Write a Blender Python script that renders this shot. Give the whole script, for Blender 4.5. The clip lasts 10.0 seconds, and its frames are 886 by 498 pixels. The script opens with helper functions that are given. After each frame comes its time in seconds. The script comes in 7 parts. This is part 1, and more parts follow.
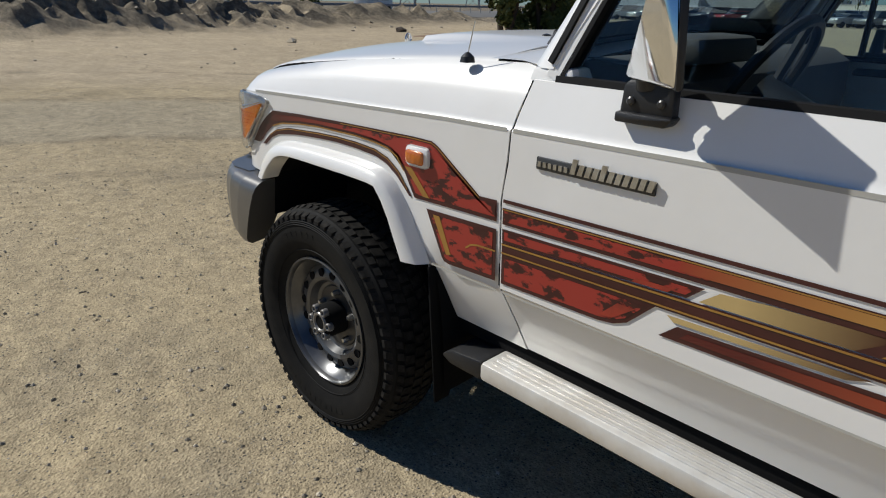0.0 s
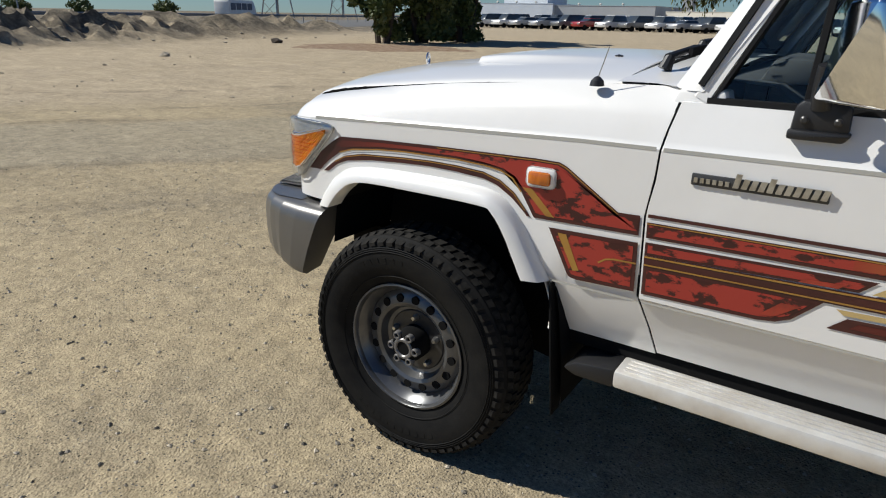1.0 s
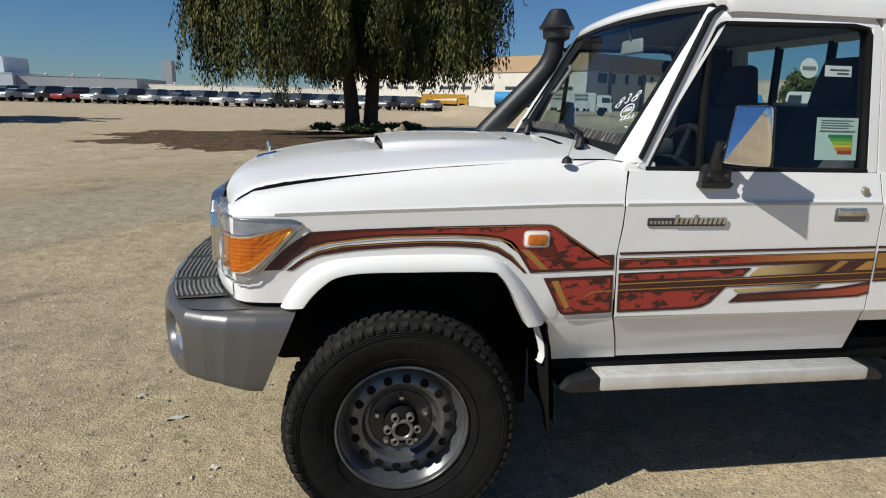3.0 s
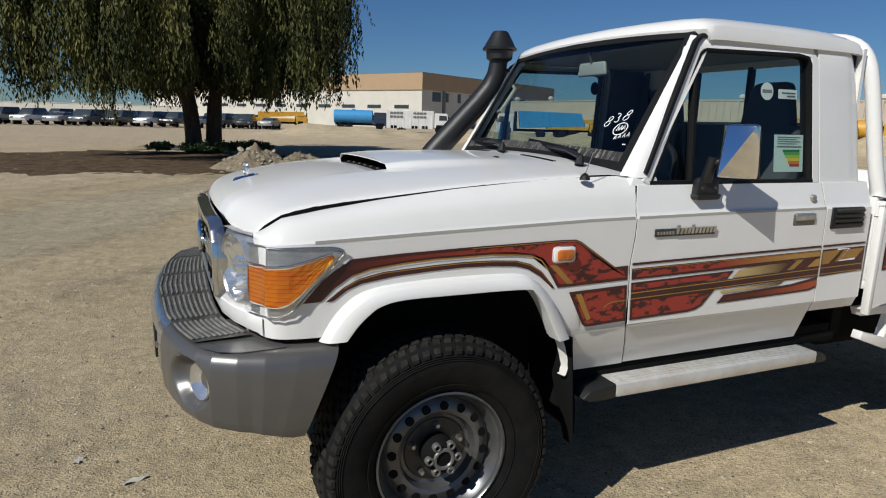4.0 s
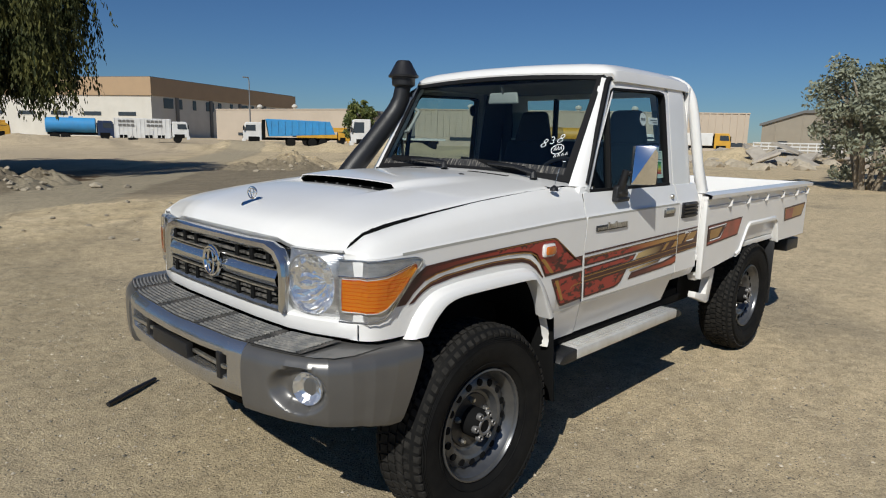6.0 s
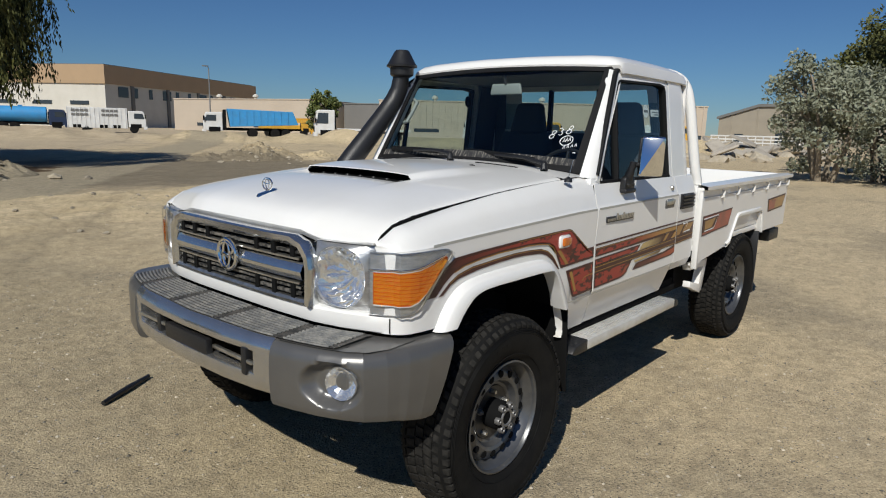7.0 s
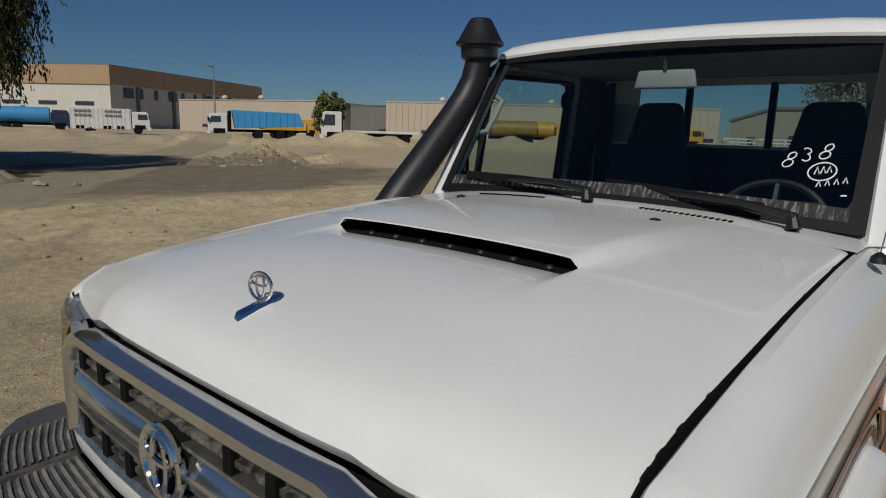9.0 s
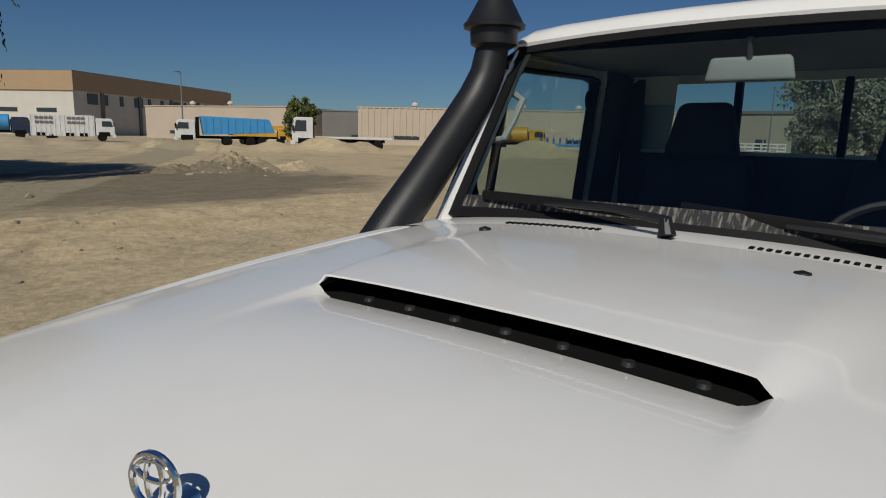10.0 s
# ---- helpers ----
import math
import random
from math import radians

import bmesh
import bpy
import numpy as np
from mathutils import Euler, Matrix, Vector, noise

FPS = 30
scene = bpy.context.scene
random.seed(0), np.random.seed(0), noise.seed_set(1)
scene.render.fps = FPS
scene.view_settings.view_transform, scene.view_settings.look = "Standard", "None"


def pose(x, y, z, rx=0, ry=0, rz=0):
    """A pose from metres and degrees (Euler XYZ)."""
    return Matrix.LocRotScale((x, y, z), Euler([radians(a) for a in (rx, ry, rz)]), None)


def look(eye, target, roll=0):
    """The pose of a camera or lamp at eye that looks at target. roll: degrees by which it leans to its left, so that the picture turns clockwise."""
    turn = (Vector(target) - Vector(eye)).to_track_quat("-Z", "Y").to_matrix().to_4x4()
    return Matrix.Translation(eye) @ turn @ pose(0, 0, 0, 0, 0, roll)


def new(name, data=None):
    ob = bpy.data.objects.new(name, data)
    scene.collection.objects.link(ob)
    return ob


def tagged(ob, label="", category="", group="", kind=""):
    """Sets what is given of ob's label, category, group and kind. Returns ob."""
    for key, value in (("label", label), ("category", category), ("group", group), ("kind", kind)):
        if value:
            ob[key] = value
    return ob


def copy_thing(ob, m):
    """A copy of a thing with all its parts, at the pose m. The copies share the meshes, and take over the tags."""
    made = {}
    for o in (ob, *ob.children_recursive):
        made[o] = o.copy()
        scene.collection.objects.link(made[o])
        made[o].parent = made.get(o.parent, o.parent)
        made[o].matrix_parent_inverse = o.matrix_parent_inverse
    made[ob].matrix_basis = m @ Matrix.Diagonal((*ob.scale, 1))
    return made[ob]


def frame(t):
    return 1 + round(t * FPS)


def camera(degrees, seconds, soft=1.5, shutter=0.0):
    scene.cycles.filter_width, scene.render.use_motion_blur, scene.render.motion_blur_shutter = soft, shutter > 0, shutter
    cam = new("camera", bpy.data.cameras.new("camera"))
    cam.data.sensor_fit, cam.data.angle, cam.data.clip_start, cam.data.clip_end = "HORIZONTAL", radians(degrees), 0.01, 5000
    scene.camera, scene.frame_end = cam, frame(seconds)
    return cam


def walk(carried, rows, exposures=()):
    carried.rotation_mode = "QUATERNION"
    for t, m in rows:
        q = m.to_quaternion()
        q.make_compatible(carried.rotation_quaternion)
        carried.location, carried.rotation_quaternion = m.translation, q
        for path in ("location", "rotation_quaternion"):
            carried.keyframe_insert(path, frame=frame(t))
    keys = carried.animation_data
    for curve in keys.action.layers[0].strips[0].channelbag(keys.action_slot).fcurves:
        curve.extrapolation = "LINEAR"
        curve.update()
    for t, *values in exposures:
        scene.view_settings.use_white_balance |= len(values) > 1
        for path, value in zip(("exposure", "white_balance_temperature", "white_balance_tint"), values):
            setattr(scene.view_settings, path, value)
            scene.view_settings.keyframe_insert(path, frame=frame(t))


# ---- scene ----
import collections

cam = camera(69.7, 10.0, 1.1)
PATH = [
    (0, (1.738, -2.024, 1.478), (0.418, -0.705, 0.758), 1.5),
    (0.5, (1.517, -2.245, 1.479), (0.223, -0.902, 0.757), 1.2),
    (1, (1.211, -2.477, 1.509), (0.171, -0.915, 0.82), 1.1),
    (1.5, (0.92, -2.733, 1.549), (0.203, -0.992, 0.875), 0.9),
    (2, (0.572, -2.838, 1.566), (0.229, -0.972, 0.935), 1.0),
    (2.5, (0.187, -2.939, 1.567), (0.171, -1.015, 1.02), 1.1),
    (3, (-0.196, -2.936, 1.543), (0.108, -1.013, 1.087), 1.6),
    (4.5, (-1.106, -2.543, 1.529), (-0.082, -0.862, 1.175), 1.4),
    (5, (-1.428, -2.442, 1.55), (-0.15, -0.943, 1.206), 1.5),
    (5.5, (-1.703, -2.481, 1.579), (-0.341, -1.058, 1.236), 1.3),
    (7, (-2.039, -2.286, 1.568), (-0.55, -1.004, 1.196), 1.5),
    (7.5, (-1.861, -1.99, 1.588), (-0.369, -0.712, 1.209), 1.6),
    (8, (-1.677, -1.63, 1.604), (-0.187, -0.35, 1.226), 1.8),
    (8.5, (-1.401, -1.316, 1.6), (0.085, -0.03, 1.23), 1.7),
    (9, (-1.137, -0.978, 1.605), (0.343, 0.316, 1.238), 1.7),
    (9.5, (-0.902, -0.706, 1.592), (0.577, 0.591, 1.232), 1.3),
    (10, (-0.754, -0.497, 1.608), (0.782, 0.736, 1.259), 1.4),
]
walk(cam, [(t, look(eye, target, roll)) for t, eye, target, roll in PATH],
     [(0, 0.02, 6370, 7), (1, 0.22, 6370, 7), (2, 0.22, 6370, 7), (3, 0.15, 6370, 7), (4.5, -0.12, 6320, 7), (7.0, -0.12, 6370, 7), (7.5, -0.22, 6370, 7), (8.0, -0.45, 6370, 7), (8.5, -0.6, 6420, 7), (9, -0.76, 6570, 7), (10, -0.55, 6670, 7)])

# ---- light ----
SUN_ELEV, SUN_AZ = radians(43), math.atan2(-0.407, -0.914)
world = bpy.data.worlds.new("world")
scene.world = world
world.use_nodes = True
wn = world.node_tree.nodes
sky = wn.new("ShaderNodeTexSky")
sky.sky_type, sky.sun_disc = "NISHITA", False
sky.sun_elevation, sky.sun_rotation = SUN_ELEV, math.pi / 2 - SUN_AZ
sky.air_density, sky.dust_density, sky.ozone_density = 1.0, 0.0, 3.5
wn["Background"].inputs["Strength"].default_value = 0.042
tint = wn.new("ShaderNodeMix")
tint.data_type, tint.blend_type = "RGBA", "MULTIPLY"
tint.inputs["Factor"].default_value, tint.inputs["B"].default_value = 1.0, (0.66, 0.95, 1.34, 1)
world.node_tree.links.new(sky.outputs[0], tint.inputs["A"])
world.node_tree.links.new(tint.outputs["Result"], wn["Background"].inputs["Color"])
sun = new("sun", bpy.data.lights.new("sun", "SUN"))
sun.data.energy, sun.data.angle, sun.data.color = 4.55, radians(0.53), (1.0, 0.955, 0.89)
sun.matrix_world = look((-30, -13, 30), (-30 + 0.668, -13 + 0.297, 30 - 0.682))
scene.view_settings.exposure = 0.0


# ---- materials ----
def material(name, color, rough=0.6, metal=0.0, second=None, scale=6.0, bump=0.0, bump_scale=60.0, coat=0.0,
             grain=0.0, stretch=(1, 1, 1), vary=0.0, spec=0.5, contrast=(0.35, 0.65)):
    """A surface with stains at a large scale, grain at a fine one, relief, and a slight change from piece to piece."""
    m = bpy.data.materials.new(name)
    m.use_nodes = True
    nt = m.node_tree
    n, l = nt.nodes, nt.links
    b = n["Principled BSDF"]
    b.inputs["Roughness"].default_value, b.inputs["Metallic"].default_value = rough, metal
    b.inputs["Coat Weight"].default_value, b.inputs["Coat Roughness"].default_value = coat, 0.06
    b.inputs["Specular IOR Level"].default_value = spec
    b.inputs["Base Color"].default_value = (*color, 1)
    tc = n.new("ShaderNodeTexCoord")
    mp = n.new("ShaderNodeMapping")
    mp.inputs["Scale"].default_value = stretch
    l.new(tc.outputs["Object"], mp.inputs["Vector"])
    last = None
    if second:
        noise_tex = n.new("ShaderNodeTexNoise")
        noise_tex.inputs["Scale"].default_value, noise_tex.inputs["Detail"].default_value = scale, 8
        noise_tex.inputs["Roughness"].default_value = 0.62
        l.new(mp.outputs[0], noise_tex.inputs["Vector"])
        ramp = n.new("ShaderNodeMapRange")
        ramp.inputs["From Min"].default_value, ramp.inputs["From Max"].default_value = contrast
        l.new(noise_tex.outputs["Fac"], ramp.inputs["Value"])
        mix = n.new("ShaderNodeMix")
        mix.data_type = "RGBA"
        mix.inputs["A"].default_value, mix.inputs["B"].default_value = (*color, 1), (*second, 1)
        l.new(ramp.outputs[0], mix.inputs["Factor"])
        last = mix.outputs["Result"]
    if grain:
        g = n.new("ShaderNodeTexNoise")
        g.inputs["Scale"].default_value, g.inputs["Detail"].default_value = bump_scale, 4
        l.new(mp.outputs[0], g.inputs["Vector"])
        gm = n.new("ShaderNodeMapRange")
        gm.inputs["From Min"].default_value, gm.inputs["From Max"].default_value = 0.3, 0.7
        gm.inputs["To Min"].default_value, gm.inputs["To Max"].default_value = 1 - grain, 1 + grain
        l.new(g.outputs["Fac"], gm.inputs["Value"])
        mul = n.new("ShaderNodeMix")
        mul.data_type, mul.blend_type = "RGBA", "MULTIPLY"
        mul.inputs["Factor"].default_value = 1
        mul.inputs["A"].default_value = (*color, 1)
        if last:
            l.new(last, mul.inputs["A"])
        l.new(gm.outputs[0], mul.inputs["B"])
        last = mul.outputs["Result"]
    if vary:
        oi = n.new("ShaderNodeObjectInfo")
        vm = n.new("ShaderNodeMapRange")
        vm.inputs["To Min"].default_value, vm.inputs["To Max"].default_value = 1 - vary, 1 + vary
        l.new(oi.outputs["Random"], vm.inputs["Value"])
        mul = n.new("ShaderNodeMix")
        mul.data_type, mul.blend_type = "RGBA", "MULTIPLY"
        mul.inputs["Factor"].default_value = 1
        mul.inputs["A"].default_value = (*color, 1)
        if last:
            l.new(last, mul.inputs["A"])
        l.new(vm.outputs[0], mul.inputs["B"])
        last = mul.outputs["Result"]
    if last:
        l.new(last, b.inputs["Base Color"])
    if bump:
        bt = n.new("ShaderNodeTexNoise")
        bt.inputs["Scale"].default_value, bt.inputs["Detail"].default_value = bump_scale, 6
        l.new(mp.outputs[0], bt.inputs["Vector"])
        bn = n.new("ShaderNodeBump")
        bn.inputs["Strength"].default_value, bn.inputs["Distance"].default_value = 1.0, bump
        l.new(bt.outputs["Fac"], bn.inputs["Height"])
        l.new(bn.outputs[0], b.inputs["Normal"])
    return m


def glass(name, color, rough=0.0, base=0.04):
    """Thin tinted glass: clear transmission with a gloss that grows at grazing angles."""
    m = bpy.data.materials.new(name)
    m.use_nodes = True
    n, l = m.node_tree.nodes, m.node_tree.links
    out = n["Material Output"]
    n.remove(n["Principled BSDF"])
    tr, gl, lw, pw, mr, mx = (n.new("ShaderNodeBsdfTransparent"), n.new("ShaderNodeBsdfGlossy"), n.new("ShaderNodeLayerWeight"),
                              n.new("ShaderNodeMath"), n.new("ShaderNodeMapRange"), n.new("ShaderNodeMixShader"))
    tr.inputs["Color"].default_value = (*color, 1)
    gl.inputs["Roughness"].default_value = rough
    lw.inputs["Blend"].default_value = 0.5
    pw.operation = "POWER"
    pw.inputs[1].default_value = 4.5
    mr.inputs["To Min"].default_value, mr.inputs["To Max"].default_value = base, 1.0
    l.new(lw.outputs["Facing"], pw.inputs[0])
    l.new(pw.outputs[0], mr.inputs["Value"])
    l.new(mr.outputs[0], mx.inputs[0])
    l.new(tr.outputs[0], mx.inputs[1])
    l.new(gl.outputs[0], mx.inputs[2])
    l.new(mx.outputs[0], out.inputs["Surface"])
    return m


def sand_material():
    """Dry compacted sand with fine gravel, darker tracked lanes and pale drifts."""
    m = bpy.data.materials.new("sand")
    m.use_nodes = True
    nt = m.node_tree
    n, l = nt.nodes, nt.links
    b = n["Principled BSDF"]
    b.inputs["Roughness"].default_value, b.inputs["Specular IOR Level"].default_value = 0.95, 0.15
    geo = n.new("ShaderNodeNewGeometry")

    def tex(scale, detail=6, rough=0.6, stretch=(1, 1, 1), turn=0.0):
        mp = n.new("ShaderNodeMapping")
        mp.inputs["Scale"].default_value, mp.inputs["Rotation"].default_value = stretch, (0, 0, turn)
        l.new(geo.outputs["Position"], mp.inputs["Vector"])
        t = n.new("ShaderNodeTexNoise")
        t.inputs["Scale"].default_value, t.inputs["Detail"].default_value, t.inputs["Roughness"].default_value = scale, detail, rough
        l.new(mp.outputs[0], t.inputs["Vector"])
        return t.outputs["Fac"]

    def remap(sock, a, c, lo=0.0, hi=1.0):
        r = n.new("ShaderNodeMapRange")
        for key, val in zip(("From Min", "From Max", "To Min", "To Max"), (a, c, lo, hi)):
            r.inputs[key].default_value = val
        l.new(sock, r.inputs["Value"])
        return r.outputs[0]

    def mix(fac, a, c, blend="MIX"):
        x = n.new("ShaderNodeMix")
        x.data_type, x.blend_type = "RGBA", blend
        for key, val in (("Factor", fac), ("A", a), ("B", c)):
            if isinstance(val, tuple):
                x.inputs[key].default_value = (*val, 1)
            elif isinstance(val, float):
                x.inputs[key].default_value = val
            else:
                l.new(val, x.inputs[key])
        return x.outputs["Result"]

    big = remap(tex(0.11, 5, 0.55, (1, 2.2, 1), 0.5), 0.4, 0.62)
    mid = remap(tex(0.9, 6, 0.6, (1, 1.8, 1), 0.45), 0.38, 0.66)
    c = mix(big, (0.47, 0.392, 0.255), (0.565, 0.47, 0.305))
    c = mix(mix(0.5, mid, big), c, (0.62, 0.515, 0.335))
    sx = n.new("ShaderNodeSeparateXYZ")
    l.new(geo.outputs["Position"], sx.inputs[0])
    wob = n.new("ShaderNodeMath")
    wob.operation = "MULTIPLY_ADD"
    l.new(tex(0.5, 6, 0.6), wob.inputs[0])
    wob.inputs[1].default_value = 3.5
    l.new(sx.outputs["X"], wob.inputs[2])
    drift = remap(wob.outputs[0], 1.4, 4.2)
    c = mix(mix(1.0, drift, (0.85, 0.85, 0.85), "MULTIPLY"), c, (0.80, 0.655, 0.43))
    patch = remap(tex(0.32, 7, 0.65), 0.52, 0.66)
    c = mix(mix(1.0, patch, (0.6, 0.6, 0.6), "MULTIPLY"), c, (0.36, 0.315, 0.235))
    sep = n.new("ShaderNodeSeparateXYZ")
    l.new(geo.outputs["Position"], sep.inputs[0])
    c = mix(remap(sep.outputs["Z"], 0.055, 0.16, 0.0, 0.9), c, mix(mid, (0.72, 0.585, 0.365), (0.88, 0.73, 0.48)))
    # grey gravelled lane with dark berms along its edges
    lane = n.new("ShaderNodeVectorMath")
    lane.operation = "DOT_PRODUCT"
    l.new(geo.outputs["Position"], lane.inputs[0])
    lane.inputs[1].default_value = (0.82, -0.573, 0)
    lw = n.new("ShaderNodeMath")
    lw.operation = "MULTIPLY_ADD"
    l.new(tex(0.9, 6, 0.6), lw.inputs[0])
    lw.inputs[1].default_value = 0.9
    l.new(lane.outputs["Value"], lw.inputs[2])

    def strip(a, c, soft):
        return mix(1.0, remap(lw.outputs[0], a, a + soft), remap(lw.outputs[0], c, c - soft), "MULTIPLY")
    inside = mix(1.0, strip(-7.3, -4.2, 0.25), (0.8, 0.8, 0.8), "MULTIPLY")
    pan = n.new("ShaderNodeMapping")
    pan.vector_type = "POINT"
    pan.inputs["Location"].default_value, pan.inputs["Scale"].default_value = (-0.75, -2.7, 0), (0.1, 0.145, 0)
    l.new(geo.outputs["Position"], pan.inputs["Vector"])
    far = n.new("ShaderNodeVectorMath")
    far.operation = "LENGTH"
    l.new(pan.outputs[0], far.inputs[0])
    hard = n.new("ShaderNodeMath")
    hard.operation = "MULTIPLY_ADD"
    l.new(tex(0.5, 6, 0.6), hard.inputs[0])
    hard.inputs[1].default_value = 0.8
    l.new(far.outputs["Value"], hard.inputs[2])
    c = mix(remap(hard.outputs[0], 1.45, 1.15, 0.0, 0.85), c, mix(mid, (0.20, 0.172, 0.128), (0.27, 0.234, 0.175)))
    c = mix(inside, c, mix(remap(tex(2.5, 6, 0.7), 0.35, 0.65), (0.43, 0.38, 0.275), (0.55, 0.48, 0.345)))
    c = mix(remap(lw.outputs[0], -8.2, -10.5, 0.0, 0.65), c, mix(mid, (0.60, 0.50, 0.36), (0.74, 0.62, 0.45)))
    for at, wide in ((-7.35, 0.3), (-4.32, 0.25), (-8.6, 0.2), (-2.75, 0.2), (-11.2, 0.3)):
        berm = mix(1.0, strip(at - wide, at + wide, wide), remap(tex(1.6, 6, 0.7), 0.42, 0.60, 0.0, 0.6), "MULTIPLY")
        c = mix(berm, c, (0.23, 0.195, 0.14))
    furrow = remap(tex(2.2, 6, 0.65, (0.35, 2.2, 1), 0.95), 0.46, 0.66, 0.0, 0.28)
    c = mix(furrow, c, (0.40, 0.35, 0.25))
    crumb = remap(tex(5.5, 7, 0.8), 0.60, 0.68, 0.0, 0.7)
    c = mix(crumb, c, (0.26, 0.23, 0.175))
    clump = remap(tex(9, 6, 0.75), 0.40, 0.68, 1.1, 0.72)
    c = mix(1.0, c, clump, "MULTIPLY")
    dot = n.new("ShaderNodeVectorMath")
    dot.operation = "DOT_PRODUCT"
    l.new(geo.outputs["Position"], dot.inputs[0])
    dot.inputs[1].default_value = (0.95, 0.312, 0)
    soil = remap(dot.outputs["Value"], -20.5, -23.0)
    c = mix(mix(1.0, soil, remap(tex(0.55, 7, 0.7), 0.3, 0.5), "MULTIPLY"), c, mix(remap(tex(3.5, 5, 0.7), 0.4, 0.62), (0.15, 0.13, 0.10), (0.33, 0.285, 0.21)))
    grit = remap(tex(70, 3, 0.7), 0.34, 0.66, 0.72, 1.2)
    c = mix(1.0, c, grit, "MULTIPLY")
    v = n.new("ShaderNodeTexVoronoi")
    v.inputs["Scale"].default_value = 95
    l.new(geo.outputs["Position"], v.inputs["Vector"])
    v2 = n.new("ShaderNodeTexVoronoi")
    v2.inputs["Scale"].default_value = 38
    l.new(geo.outputs["Position"], v2.inputs["Vector"])
    pebble = remap(v2.outputs["Distance"], 0.12, 0.2, 1.0, 0.0)
    pick = n.new("ShaderNodeSeparateColor")
    l.new(v2.outputs["Color"], pick.inputs[0])
    chosen = remap(pick.outputs[0], 0.52, 0.58)
    pf = mix(1.0, pebble, chosen, "MULTIPLY")
    tone = remap(pick.outputs[1], 0.0, 1.0, 0.03, 0.42)
    c = mix(pf, c, mix(1.0, (1.0, 0.93, 0.8), tone, "MULTIPLY"))
    v3 = n.new("ShaderNodeTexVoronoi")
    v3.inputs["Scale"].default_value = 62
    l.new(geo.outputs["Position"], v3.inputs["Vector"])
    pick3 = n.new("ShaderNodeSeparateColor")
    l.new(v3.outputs["Color"], pick3.inputs[0])
    fleck = mix(1.0, remap(v3.outputs["Distance"], 0.20, 0.33, 1.0, 0.0), remap(pick3.outputs[0], 0.44, 0.48), "MULTIPLY")
    fleck = mix(1.0, fleck, remap(tex(1.7, 5, 0.75, (1, 1.6, 1), 0.4), 0.40, 0.58, 0.2, 1.0), "MULTIPLY")
    c = mix(fleck, c, mix(1.0, (0.16, 0.15, 0.135), remap(pick3.outputs[1], 0.0, 1.0, 0.35, 1.3), "MULTIPLY"))
    c = mix(1.0, c, (0.735, 0.715, 0.69), "MULTIPLY")
    l.new(c, b.inputs["Base Color"])
    add = n.new("ShaderNodeMath")
    add.operation = "MULTIPLY_ADD"
    l.new(tex(26, 7, 0.7), add.inputs[0])
    add.inputs[1].default_value = 0.8
    l.new(remap(v.outputs["Distance"], 0.0, 0.6, 0.3, 0.0), add.inputs[2])
    add2 = n.new("ShaderNodeMath")
    add2.operation = "MULTIPLY_ADD"
    l.new(tex(5, 6, 0.6), add2.inputs[0])
    add2.inputs[1].default_value = 2.2
    l.new(add.outputs[0], add2.inputs[2])
    bn = n.new("ShaderNodeBump")
    bn.inputs["Strength"].default_value, bn.inputs["Distance"].default_value = 1.0, 0.0105
    l.new(add2.outputs[0], bn.inputs["Height"])
    l.new(bn.outputs[0], b.inputs["Normal"])
    return m


SAND = sand_material()
PAINT = material("white_paint", (0.80, 0.79, 0.765), 0.32, coat=0.6, second=(0.77, 0.755, 0.72), scale=3.0, bump=0.0012, bump_scale=7)
PAINT_DUST = material("dusty_white_paint", (0.78, 0.77, 0.74), 0.45, coat=0.2, second=(0.70, 0.67, 0.6), scale=9.0)
BLACK = material("black_plastic", (0.012, 0.012, 0.013), 0.45, bump=0.0006, bump_scale=400)
WEED = material("weed_leaf", (0.07, 0.11, 0.035), 0.7)
SEAL = material("black_rubber_seal", (0.008, 0.008, 0.0085), 0.65, spec=0.2)
DARK = material("dark_underbody", (0.009, 0.009, 0.009), 0.95, spec=0.08)
RUBBER = material("tyre_rubber", (0.006, 0.006, 0.0062), 0.75, spec=0.16, second=(0.012, 0.0115, 0.0105), scale=14, bump=0.0008, bump_scale=120)
TREAD = material("dusty_tread", (0.013, 0.0127, 0.012), 0.95, spec=0.1, second=(0.032, 0.030, 0.027), scale=30)
STEEL = material("painted_steel_wheel", (0.10, 0.103, 0.108), 0.28, metal=0.6, second=(0.15, 0.15, 0.15), scale=12)
STEEL_BLACK = material("black_wheel_centre", (0.02, 0.02, 0.021), 0.35, second=(0.04, 0.038, 0.035), scale=25)
GRILLE_BAR = material("dusty_grille_bar", (0.03, 0.03, 0.029), 0.5, metal=0.3, second=(0.30, 0.28, 0.245), scale=40, contrast=(0.42, 0.68))
REFLECTOR = material("lamp_reflector", (0.9, 0.895, 0.88), 0.09, metal=0.86)
SIGNAL_BACK = material("signal_bowl", (0.74, 0.74, 0.72), 0.18, metal=0.35)
BUMPER = material("grey_bumper_paint", (0.135, 0.132, 0.127), 0.33, metal=0.5, second=(0.155, 0.15, 0.142), scale=5, coat=0.1)
SILVER = material("dull_chrome_bumper", (0.60, 0.60, 0.60), 0.22, metal=0.92, second=(0.52, 0.51, 0.48), scale=9, contrast=(0.45, 0.75), stretch=(1, 1, 0.5))
RIB = material("ribbed_bumper_pad", (0.17, 0.17, 0.165), 0.45, metal=0.3, second=(0.36, 0.34, 0.30), scale=22, contrast=(0.4, 0.7))
RIB_BASE = material("ribbed_pad_base", (0.03, 0.03, 0.029), 0.6, metal=0.2, second=(0.11, 0.10, 0.088), scale=26)
